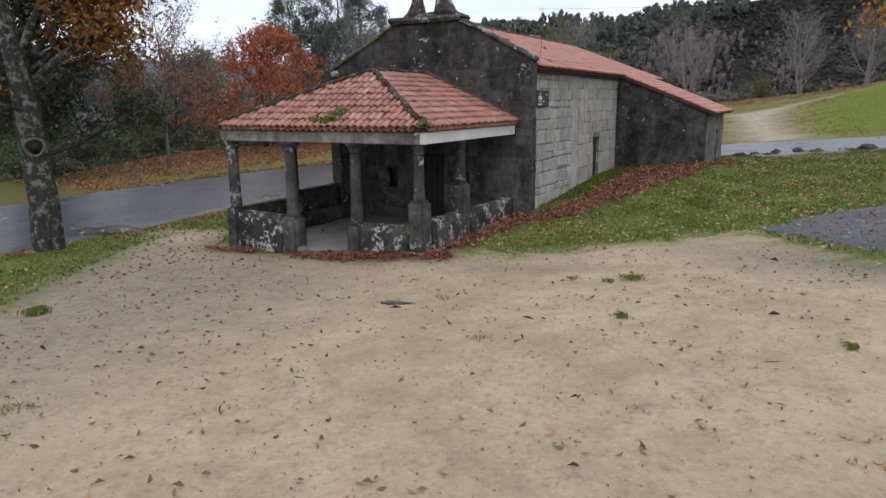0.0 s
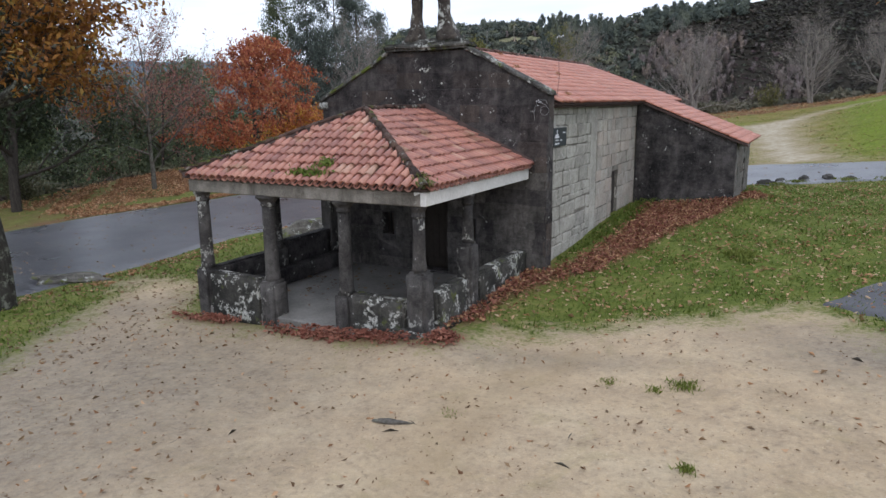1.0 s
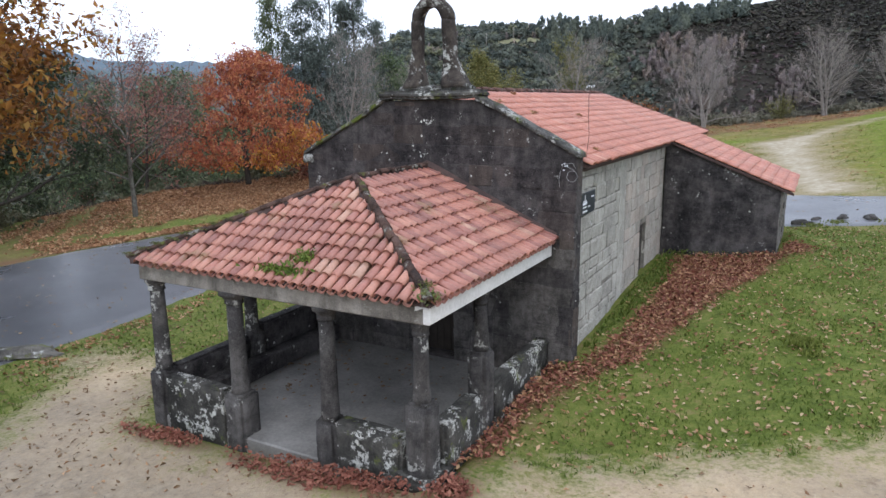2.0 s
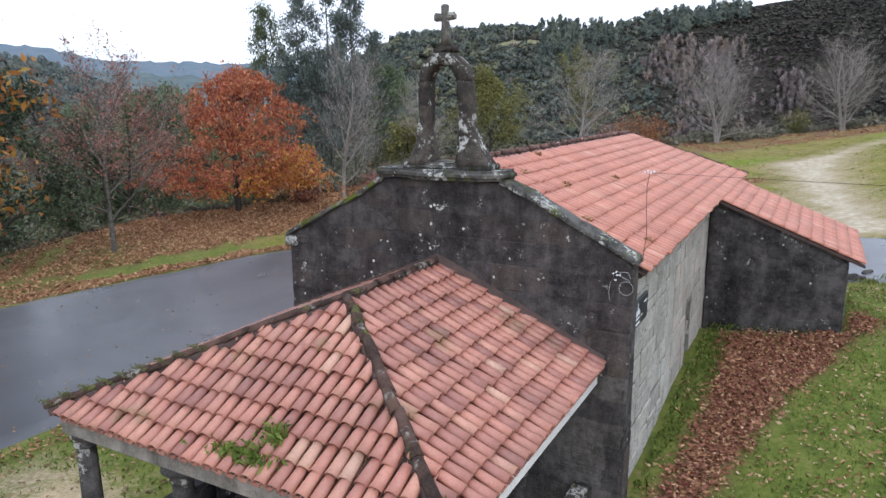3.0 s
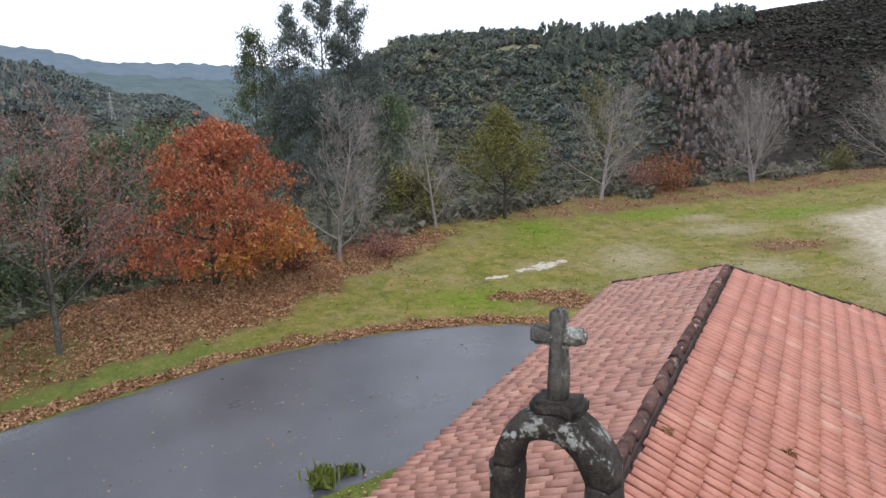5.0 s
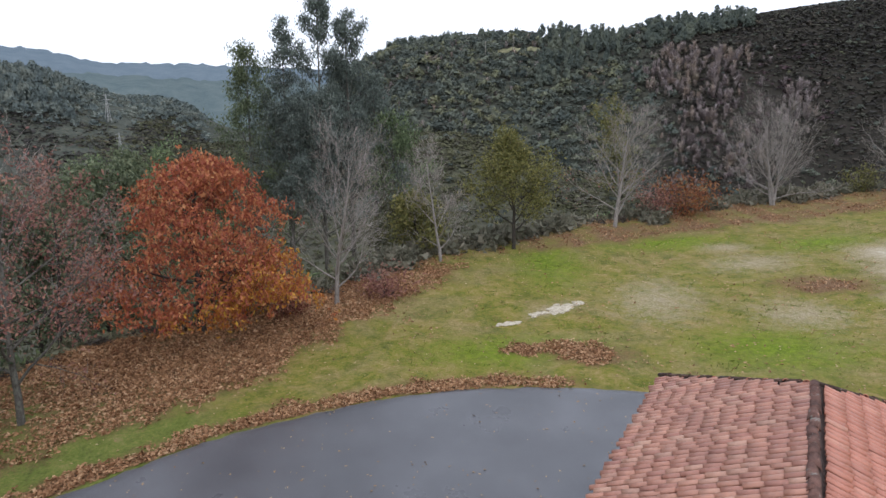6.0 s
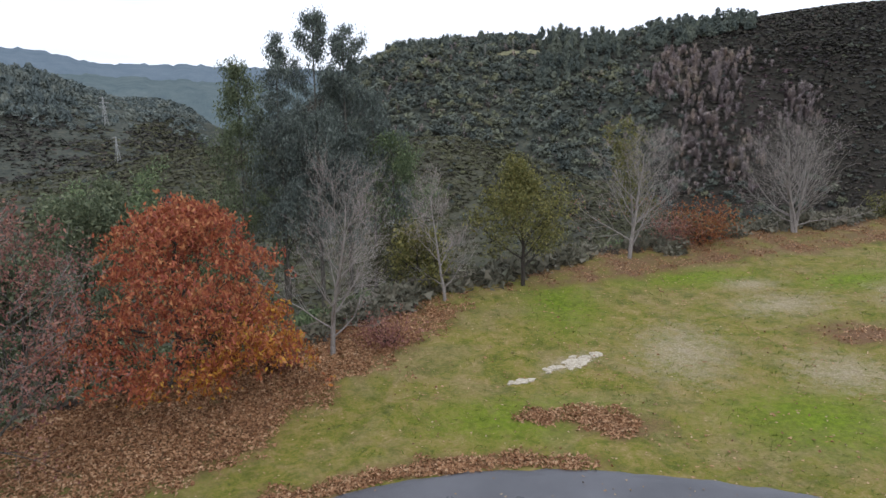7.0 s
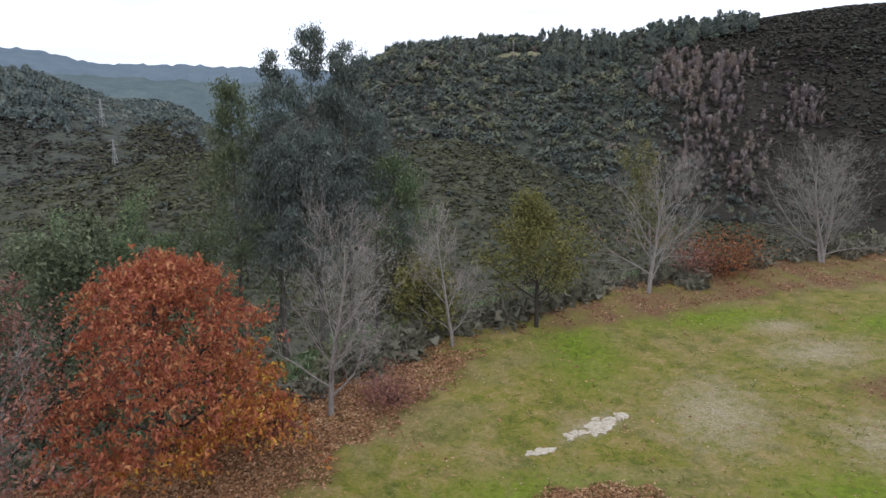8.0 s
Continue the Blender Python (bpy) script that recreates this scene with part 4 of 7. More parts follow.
buttress = part("pilaster", roughen(box_bm((-0.9, 4.25, 0.35), (-0.135, 4.9, 4.84), 0.02), 0.01, 3), M_side, chapel, "shallow grey granite pilaster on the side wall")

# lean-to annex
annex_wall = part("annex_wall", prism_bm([(-0.1, -0.4), (3.5, -0.4), (3.5, 3.46), (-0.1, 4.95)], 1, 10.1, 10.6), M_gablejoint, chapel, "dark granite wall of the lean-to annex")
astones = stone_meshes(M_annex, 31, 5, 0.05)
stone_face(annex_wall, (-0.1, 10.1, 0), (1, 0, 0), (0, -1, 0), 3.6, 0.5, 4.9, 0.36, 0.7, astones, 6, lambda s: 4.88 - s * 1.48 / 3.6, (), 0.008, 0.15, 0.08, 0.008)
annex_side = part("annex_side_wall", box_bm((3.0, 10.6, -0.2), (3.5, 15.2, 3.46)), M_annexend, chapel, "grey granite end wall of the annex")
stone_face(annex_side, (3.5, 10.12, 0), (0, 1, 0), (1, 0, 0), 5.0, 0.7, 3.34, 0.34, 0.6, estones, 9, None, [(2.9, 3.3, 1.6, 2.7)], 0.02, 0.2, 0.1, 0.015)
part("annex_rear_wall", box_bm((-0.1, 14.7, -0.2), (3.0, 15.2, 3.5)), M_sidejoint, chapel)
part("slit_window", box_bm((3.42, 13.05, 1.6), (3.53, 13.4, 2.7), 0.01), M_door, chapel, "narrow dark slit window")

# roofs
RIDGE_F, RIDGE_B = (-3.78, 0.4, 6.62), (-3.78, 14.85, 6.62)
right_slope = tile_slope("right_roof", [(0.14, 0.4, 4.97), (0.14, 17.75, 4.97), RIDGE_B, RIDGE_F], chapel, (NTILE_V, NTILE_F), (M_nave, M_nave_rest), 0.2, 0.37, (-2, 1, 6), 300, None, "pink clay tile roof slope", -0.9)
left_slope = tile_slope("left_roof", [(-7.5, 17.75, 5.02), (-7.5, 0.4, 5.02), RIDGE_F, RIDGE_B], chapel, (NTILE_V, NTILE_F), (M_brown, M_brown_rest), 0.2, 0.37, (-5, 1, 6), 300, None, "pink clay tile roof slope", -1.2, 0.09)
rear_slope = tile_slope("rear_roof", [(0.14, 17.75, 4.97), (-7.5, 17.75, 5.02), RIDGE_B], chapel, (NTILE_V, NTILE_F), (M_nave, M_nave_rest), 0.2, 0.37, (-4, 15, 6), 60, None, "pink clay tile hip end", -1.1)
annex_slope = tile_slope("annex_roof", [(3.82, 10.0, 3.44), (3.82, 15.5, 3.44), (0.14, 15.5, 4.96), (0.14, 10.0, 4.96)], chapel, (NTILE_V, NTILE_F), (M_nave, M_nave_rest), 0.2, 0.37, (2, 10, 4), 200, None, "pink clay tile lean-to roof", -0.9)
cap_row("ridge", RIDGE_F, RIDGE_B, chapel, 0.105, 0.4, M_ridge)
cap_row("hip", (0.14, 17.75, 5.0), RIDGE_B, chapel, 0.08, 0.38)
cap_row("hip", (-7.5, 17.75, 5.05), RIDGE_B, chapel, 0.08, 0.38)
verge = part("verge", prism_bm([(0.05, 4.9), (3.88, 3.33), (3.88, 3.41), (0.05, 4.98)], 1, 9.99, 10.1), M_verge, chapel, "dark red-brown weathered verge of the annex roof")
part("eave_course", box_bm((-0.12, 0.44, 4.84), (0.06, 10.0, 4.9), 0.02), M_verge, chapel, "dark eave course under the tiles")

# gable coping, stone by stone
rng = random.Random(4)


def coping_run(x0, x1, seed):
    n = 5
    for i in range(n):
        a, b = x0 + (x1 - x0) * i / n, x0 + (x1 - x0) * (i + 1) / n
        za, zb = gable_top(a), gable_top(b)
        bm = bmesh.new()
        q = []
        for x, z in ((a, za), (b, zb)):
            s = 0.008 if x == b else -0.008
            for y, h in ((-0.07, -0.03), (-0.07, 0.05), (0.22, 0.085), (W_T - 0.03, 0.05), (W_T - 0.03, -0.03)):
                q.append(bm.verts.new((x - s * (1 if x1 > x0 else -1), y + rng.uniform(-0.015, 0.015), z + h + rng.uniform(-0.015, 0.015))))
        for k in range(5):
            bm.faces.new((q[k], q[(k + 1) % 5], q[5 + (k + 1) % 5], q[5 + k]))
        bm.faces.new(q[:5])
        bm.faces.new(q[5:])
        bmesh.ops.recalc_face_normals(bm, faces=bm.faces)
        bmesh.ops.subdivide_edges(bm, edges=list(bm.edges), cuts=2, use_grid_fill=True)
        for v in bm.verts:
            v.co += noise.noise_vector(v.co * 4) * 0.018
        part("coping_stone", bm, M_copingmoss if seed == 2 else M_coping, chapel, "mossy granite coping stone", True)


coping_run(0.07, SLAB_R - 0.05, 1)
coping_run(-7.28, SLAB_L + 0.05, 2)
part("kneeler", roughen(box_bm((-7.32, -0.06, 4.86), (-7.0, W_T, 5.08), 0.03, 2), 0.02, 4, 2), M_coping, chapel, "rough corner stone under the coping", True)

# belfry
belfry = part("belfry_slab", roughen(box_bm((SLAB_L - 0.06, -0.2, 6.42), (SLAB_R + 0.06, W_T + 0.12, 6.6), 0.06, 3), 0.05, 3.5, 4), M_coping, chapel, "projecting granite slab under the belfry", True)
part("belfry_step", roughen(box_bm((-4.35, -0.02, 6.59), (-2.55, 0.5, 6.72), 0.03, 2), 0.05, 3.5, 4), M_coping, chapel, "", True)


def belfry_leg(sign, outer, inner):
    """One leg of the bell arch, swept outwards at its foot. outer, inner: (z, x) runs."""
    bm = bmesh.new()
    rings = []
    for i in range(15):
        z = 6.66 + (8.16 - 6.66) * i / 14
        a = np.interp(z, [q[0] for q in outer], [q[1] for q in outer])
        b = np.interp(z, [q[0] for q in inner], [q[1] for q in inner])
        d0, d1 = 0.08 - 0.12 * max(0, 1 - i / 4), 0.4 + 0.08 * max(0, 1 - i / 4)
        ring = []
        for x, y in ((a, d0 + 0.05), (a + (b - a) * 0.15, d0), (b - (b - a) * 0.15, d0), (b, d0 + 0.05), (b, d1 - 0.05), (b - (b - a) * 0.15, d1), (a + (b - a) * 0.15, d1), (a, d1 - 0.05)):
            p = Vector((x, y, z))
            ring.append(bm.verts.new(p + noise.noise_vector(p * 3.2) * 0.03))
        rings.append(ring)
    for p, q in zip(rings, rings[1:]):
        for k in range(8):
            bm.faces.new((p[k], p[(k + 1) % 8], q[(k + 1) % 8], q[k]))
    bm.faces.new(rings[0])
    bm.faces.new(rings[-1])
    bmesh.ops.recalc_face_normals(bm, faces=bm.faces)
    return part("belfry_leg", bm, M_belfry, chapel, "lichen-spotted granite leg of the bell arch", True)


belfry_leg(-1, [(6.66, -4.3), (6.8, -4.22), (7.0, -4.14), (7.4, -4.08), (8.16, -4.06)], [(6.66, -3.76), (6.9, -3.8), (7.3, -3.84), (8.16, -3.84)])
belfry_leg(1, [(6.66, -2.58), (6.8, -2.68), (7.0, -2.8), (7.4, -2.97), (8.16, -3.03)], [(6.66, -3.27), (6.9, -3.26), (7.3, -3.25), (8.16, -3.25)])
bm = bmesh.new()
rings = []
for i in range(19):
    a = math.pi * i / 18
    ring = []
    for rad, y in ((0.3, 0.1), (0.49, 0.08), (0.52, 0.24), (0.49, 0.41), (0.3, 0.39), (0.285, 0.24)):
        p = Vector((-3.545 + rad * math.cos(a), y, 8.14 + rad * math.sin(a) * 1.06))
        ring.append(bm.verts.new(p + noise.noise_vector(p * 3.5) * 0.03))
    rings.append(ring)
for p, q in zip(rings, rings[1:]):
    for k in range(6):
        bm.faces.new((p[k], p[(k + 1) % 6], q[(k + 1) % 6], q[k]))
bm.faces.new(rings[0])
bm.faces.new(rings[-1])
bmesh.ops.recalc_face_normals(bm, faces=bm.faces)
part("bell_arch", bm, M_belfry, chapel, "dark granite round bell arch", True)
part("arch_knob", roughen(box_bm((-3.74, 0.1, 8.62), (-3.34, 0.4, 8.78), 0.05, 2), 0.04, 5, 3), M_belfry, chapel, "", True)
cross = bmesh.new()
for lo, hi in (((-3.615, 0.175, 8.75), (-3.475, 0.305, 9.49)), ((-3.745, 0.185, 9.2), (-3.345, 0.295, 9.345))):
    c = box_bm(lo, hi, 0.025, 2)
    me = bpy.data.meshes.new("tmp")
    c.to_mesh(me)
    c.free()
    cross.from_mesh(me)
    bpy.data.meshes.remove(me)
roughen(cross, 0.035, 6, 2)
part("stone_cross", cross, granite("cross_granite", (0.06, 0.056, 0.05), (0.26, 0.24, 0.21), 0.7, (0.55, 0.55, 0.5)), chapel, "small weathered granite cross", True)
for ob in list(chapel.children):
    ob.matrix_parent_inverse = C0


# ---- porch ----
porch = thing("porch", "open hipped porch on granite columns with a clay tile roof", "porch", (-3.8, -2.7, 0.1))
P0 = Matrix.Translation((3.8, 2.7, -0.1))
FY, PX0, PX1 = -5.2, -6.88, -0.78
E_Z = 3.40
AP, RB = (-3.68, -2.78, 4.83), (-3.62, -0.02, 4.83)
EL, ER = -7.16, -0.42
part("floor_slab", roughen(box_bm((-7.05, -5.38, -0.5), (-0.62, -0.02, 0.2), 0.03, 1), 0.01, 2), M_floor, porch, "worn grey flagstone porch floor")
part("front_beam", roughen(box_bm((-7.08, -5.42, 3.01), (-0.6, -5.12, 3.3), 0.02, 1), 0.008, 2), M_concrete, porch, "long stained grey concrete front beam")
part("side_beam", roughen(box_bm((-0.78, -5.42, 3.02), (-0.5, -0.02, 3.3), 0.015, 1), 0.004, 2), M_white, porch, "whitewashed concrete side beam")
part("side_beam", box_bm((-7.08, -5.1, 3.01), (-6.8, -0.02, 3.3), 0.02), M_concrete, porch)
porch_front = tile_slope("front_roof", [(EL, -5.54, E_Z), (ER, -5.54, E_Z), AP], porch, (TILE_V, TILE_F), (M_tile, M_tile_rest), 0.205, 0.345, (-3, -5, 4), 300, (CHAN_V, CHAN_F), "mottled clay tile front hip of the porch roof")
porch_right = tile_slope("right_roof", [(ER, -5.54, E_Z), (ER, -0.02, E_Z), RB, AP], porch, (TILE_V, TILE_F), (M_tile, M_tile_rest), 0.205, 0.345, (-2, -3, 4), 300, (CHAN_V, CHAN_F), "orange clay tile side slope of the porch roof")
porch_left = tile_slope("left_roof", [(EL, -0.02, E_Z), (EL, -5.54, E_Z), AP, RB], porch, (TILE_V, TILE_F), (M_tile, M_tile_rest), 0.205, 0.345, (-5, -3, 4), 300, (CHAN_V, CHAN_F), "clay tile side slope of the porch roof")
cap_row("hip", (ER - 0.02, -5.52, E_Z + 0.05), (AP[0], AP[1], AP[2] + 0.05), porch, 0.082, 0.36)
cap_row("hip", (EL + 0.02, -5.52, E_Z + 0.05), (AP[0], AP[1], AP[2] + 0.05), porch, 0.082, 0.36)
cap_row("ridge", (AP[0], AP[1], AP[2] + 0.05), (RB[0], RB[1], RB[2] + 0.05), porch, 0.082, 0.36)
flash = bmesh.new()
for (ax, az), (bx, bz) in (((ER + 0.02, E_Z + 0.02), (RB[0], RB[2] + 0.08)), ((RB[0], RB[2] + 0.08), (EL - 0.02, E_Z + 0.02))):
    q = [flash.verts.new(c) for c in ((ax, -0.14, az - 0.05), (bx, -0.14, bz - 0.05), (bx, -0.14, bz + 0.03), (ax, -0.14, az + 0.03), (ax, 0, az - 0.05), (bx, 0, bz - 0.05), (bx, 0, bz + 0.12), (ax, 0, az + 0.12))]
    for f in ((0, 1, 2, 3), (3, 2, 6, 7), (0, 3, 7, 4), (1, 5, 6, 2), (0, 4, 5, 1)):
        flash.faces.new([q[i] for i in f])
bmesh.ops.recalc_face_normals(flash, faces=flash.faces)
part("mortar_fillet", flash, M_verge, porch, "dark mortar fillet where the porch roof meets the gable")


def column(x, y, foot, top, r, pedestal, ped_w, ped_d, capital=0.1, lean=0.0):
    """A granite column: rough pedestal, tapering shaft, simple capital."""
    shaft = part("column", turned_bm([(r * 1.12, pedestal - 0.02), (r * 1.08, pedestal + 0.08), (r * 1.0, pedestal + 0.3), (r * 0.93, (pedestal + top) / 2), (r * 0.86, top - 0.24)], 18, (x, y), 0.015), M_column, porch, "lichen-spotted granite column", True)
    part("capital", turned_bm([(r * 0.9, top - 0.25), (r * 1.05, top - 0.235), (r * 1.05, top - 0.2), (r * 0.92, top - 0.19), (r * (1 + 1.5 * capital), top - 0.09), (r * (1.05 + 2.5 * capital), top - 0.07), (r * (1.05 + 2.5 * capital), top + 0.012)], 18, (x, y), 0.008), M_column, shaft, "", True)
    if pedestal > foot + 0.2:
        bm = box_bm((x - ped_w / 2, y - ped_d / 2, foot), (x + ped_w / 2, y + ped_d / 2, pedestal), 0.07, 2)
        part("pedestal", roughen(bm, 0.02, 3, 3), M_column, shaft, "rounded granite pedestal", True)
    return shaft


column(-6.88, FY, -0.5, 3.01, 0.16, 1.12, 0.46, 0.46)
column(-4.78, FY, -0.45, 3.01, 0.165, 1.02, 0.5, 0.5, 0.24)
column(-2.66, FY, -0.4, 3.01, 0.155, 0.98, 0.44, 0.44, 0.2)
column(-0.80, FY, -0.4, 3.01, 0.135, 1.66, 0.46, 0.44, 0.08)
column(-0.66, -3.28, -0.2, 3.03, 0.13, 1.92, 0.37, 0.48, 0.06)
column(-6.88, -2.7, -0.4, 3.01, 0.155, 1.15, 0.46, 0.46)
part("corner_pier", roughen(box_bm((-7.08, -0.5, -0.4), (-6.7, -0.02, 3.01), 0.03, 1), 0.01, 2), M_column, porch, "dark granite pier against the chapel wall")


def parapet(lo, hi, nm, label="", mat=M_parapet):
    wall = part(nm, roughen(box_bm(lo, hi, 0.05, 2), 0.03, 2.2, 7), mat, porch, label, True)
    return wall


parapet((-6.66, -5.4, -0.5), (-5.02, -5.06, 1.05), "parapet", "low granite parapet blotched with white lichen and moss")
parapet((-2.42, -5.42, -0.4), (-1.1, -5.06, 1.02), "parapet", "low granite parapet blotched with white lichen and moss")
parapet((-0.86, -4.92, -0.3), (-0.52, -3.56, 1.16), "parapet", "low granite parapet blotched with white lichen and moss")
parapet((-0.86, -3.0, -0.1), (-0.52, -0.02, 1.12), "parapet", "low granite parapet blotched with white lichen and moss")
# The left parapets and the bench use the darker annex stone.
parapet((-7.06, -4.98, -0.6), (-6.72, -2.92, 1.1), "parapet", "low dark granite parapet", M_annex)
parapet((-7.06, -2.48, -0.6), (-6.72, -0.5, 1.3), "parapet", "low dark granite parapet", M_annex)
part("bench", roughen(box_bm((-6.72, -4.9, 0.2), (-6.32, -0.1, 0.62), 0.03, 1), 0.01, 2, 2), M_annex, porch, "dark stone bench along the parapet")
part("plinth", roughen(box_bm((-1.45, -5.55, -0.4), (-0.35, -4.8, 0.42), 0.08, 2), 0.04, 2.2, 5), M_parapet, porch, "rough foundation stone under the corner column", True)
for ob in list(porch.children):
    ob.matrix_parent_inverse = P0


# ---- plants ----
M_bark = bark_mat("grey_bark", (0.05, 0.045, 0.038), (0.16, 0.145, 0.125), 0.25)
M_oakbark = bark_mat("lichened_bark", (0.018, 0.016, 0.013), (0.07, 0.064, 0.055), 0.5)
M_twig = bark_mat("pale_bark", (0.15, 0.132, 0.12), (0.34, 0.305, 0.275), 0.0)
M_finetwig = bark_mat("fine_twig", (0.22, 0.185, 0.168), (0.38, 0.325, 0.3), 0.0)
M_darkbark = bark_mat("dark_bark", (0.025, 0.021, 0.018), (0.08, 0.068, 0.058), 0.0)
M_redleaf = leaf_mat("red_autumn_leaf", [(0.15, (0.2, 0.05, 0.036)), (0.4, (0.34, 0.095, 0.054)), (0.62, (0.45, 0.155, 0.07)), (0.85, (0.56, 0.3, 0.13))])
M_goldleaf = leaf_mat("orange_autumn_leaf", [(0.15, (0.286, 0.088, 0.0242)), (0.45, (0.462, 0.176, 0.033)), (0.7, (0.55, 0.319, 0.0495)), (0.9, (0.418, 0.33, 0.077))])
M_oakleaf = leaf_mat("brown_oak_leaf", [(0.1, (0.0715, 0.033, 0.0143)), (0.4, (0.198, 0.0792, 0.022)), (0.65, (0.33, 0.149, 0.0308)), (0.9, (0.242, 0.209, 0.0495))])
M_sparse = leaf_mat("dull_red_leaf", [(0.15, (0.16, 0.072, 0.064)), (0.5, (0.28, 0.125, 0.1)), (0.85, (0.4, 0.22, 0.15))])
M_olive = leaf_mat("yellow_green_leaf", [(0.15, (0.075, 0.078, 0.024)), (0.5, (0.155, 0.148, 0.045)), (0.85, (0.29, 0.255, 0.09))])
M_euc = leaf_mat("eucalyptus_leaf", [(0.15, (0.058, 0.072, 0.066)), (0.5, (0.125, 0.15, 0.132)), (0.85, (0.25, 0.28, 0.24))])
M_green = leaf_mat("dark_green_leaf", [(0.15, (0.0506, 0.0742, 0.0371)), (0.5, (0.126, 0.169, 0.0844)), (0.85, (0.254, 0.304, 0.144))])
M_eucgreen = leaf_mat("young_eucalyptus_leaf", [(0.15, (0.05, 0.068, 0.035)), (0.5, (0.105, 0.13, 0.07)), (0.85, (0.19, 0.21, 0.11))])
M_sagegreen = leaf_mat("sage_leaf", [(0.15, (0.065, 0.085, 0.048)), (0.5, (0.135, 0.16, 0.09)), (0.85, (0.23, 0.25, 0.145))])
M_evergreen = leaf_mat("evergreen_leaf", [(0.15, (0.018, 0.026, 0.014)), (0.5, (0.04, 0.053, 0.028)), (0.85, (0.09, 0.105, 0.05))])
M_scrub = leaf_mat("scrub_leaf", [(0.2, (0.048, 0.055, 0.028)), (0.5, (0.09, 0.092, 0.048)), (0.8, (0.145, 0.125, 0.07))], 0.2, 0.7, 0.12, 0.65)
M_heath = leaf_mat("heath_leaf", [(0.25, (0.05, 0.042, 0.038)), (0.5, (0.085, 0.068, 0.055)), (0.75, (0.125, 0.1, 0.075))], 0.1, 0.7, 0.05, 0.72)


def wood_mat(name, stops, patch=0.03):
    """Woods and heath seen far off: each plant has its own tone, each leaf clump a little of its own."""
    n = Nodes(name, 0.9, 0.1)
    p = n.place()
    tone = n.mix(0.3, n.attr("tone"), n.ramp(n.noise(patch, 4, 0.6, p), [(0.35, 0.0), (0.65, 1.0)]))
    c = n.mix(0.7, n.ramp(tone, stops), n.ramp(n.rand(True), [(0.0, 0.6), (0.6, 0.92), (1.0, 1.0)]), "MULTIPLY")
    n.colour(c)
    return n.mat


# Hill wood stops are lightened for the haze that lies over them.
M_hillgreen = wood_mat("hill_wood", [(0.05, (0.07, 0.084, 0.077)), (0.4, (0.11, 0.126, 0.107)), (0.65, (0.15, 0.164, 0.13)), (0.88, (0.195, 0.195, 0.115)), (0.98, (0.21, 0.175, 0.145))])
M_hilleuc = wood_mat("hill_eucalyptus", [(0.0, (0.0709, 0.0869, 0.0801)), (0.5, (0.114, 0.134, 0.114)), (1.0, (0.178, 0.192, 0.146))])
M_hillbare = wood_mat("bare_birch_haze", [(0.0, (0.251, 0.207, 0.207)), (0.5, (0.364, 0.307, 0.295)), (0.85, (0.427, 0.338, 0.276)), (1.0, (0.326, 0.301, 0.226))])
M_hillheath = wood_mat("dark_hill_heath", [(0.0, (0.0383, 0.0363, 0.0343)), (0.4, (0.0625, 0.0574, 0.0524)), (0.7, (0.0826, 0.0826, 0.0625)), (1.0, (0.106, 0.0756, 0.0686))], 0.015)
M_hillmaroon = wood_mat("maroon_hill_scrub", [(0.0, (0.07, 0.05, 0.055)), (0.6, (0.11, 0.072, 0.078)), (1.0, (0.12, 0.105, 0.075))])
M_moor = wood_mat("olive_moor_heath", [(0.0, (0.0484, 0.0396, 0.0334)), (0.35, (0.073, 0.0704, 0.044)), (0.7, (0.095, 0.0968, 0.0528)), (0.9, (0.132, 0.128, 0.0774)), (1.0, (0.141, 0.088, 0.0669))], 0.02)
# Palest and bluest of the woods: distance haze is mixed into these stops.
M_farwood = wood_mat("haze_tinted_wood", [(0.0, (0.092, 0.115, 0.115)), (0.5, (0.144, 0.17, 0.159)), (1.0, (0.218, 0.23, 0.19))], 0.008)
M_litter = leaf_mat("dead_leaf", [(0.1, (0.12, 0.057, 0.03)), (0.35, (0.26, 0.128, 0.063)), (0.6, (0.4, 0.222, 0.115)), (0.9, (0.6, 0.42, 0.26))], 0.1, 0.75)
M_redrust = leaf_mat("rust_leaf", [(0.15, (0.13, 0.05, 0.03)), (0.5, (0.28, 0.1, 0.045)), (0.85, (0.37, 0.2, 0.07))])
M_paleleaf = leaf_mat("pale_dead_leaf", [(0.1, (0.17, 0.09, 0.045)), (0.5, (0.35, 0.225, 0.12)), (0.9, (0.55, 0.43, 0.28))], 0.1, 0.75)
M_redlitter = leaf_mat("red_dead_leaf", [(0.1, (0.095, 0.034, 0.025)), (0.5, (0.23, 0.082, 0.055)), (0.9, (0.36, 0.175, 0.115))], 0.1, 0.75)
M_blade = leaf_mat("grass_blade", [(0.1, (0.1, 0.12, 0.025)), (0.5, (0.19, 0.23, 0.045)), (0.9, (0.32, 0.33, 0.1))], 0.25)
M_lawnblade = leaf_mat("lawn_blade", [(0.1, (0.055, 0.09, 0.013)), (0.5, (0.12, 0.172, 0.028)), (0.9, (0.25, 0.285, 0.07))], 0.25)
M_moss = leaf_mat("moss_tuft", [(0.1, (0.045, 0.055, 0.016)), (0.5, (0.11, 0.13, 0.035)), (0.9, (0.21, 0.2, 0.06))], 0.1)
M_sandleaf = leaf_mat("dull_dead_leaf", [(0.1, (0.1, 0.06, 0.035)), (0.5, (0.2, 0.125, 0.07)), (0.9, (0.34, 0.24, 0.14))], 0.1, 0.8)


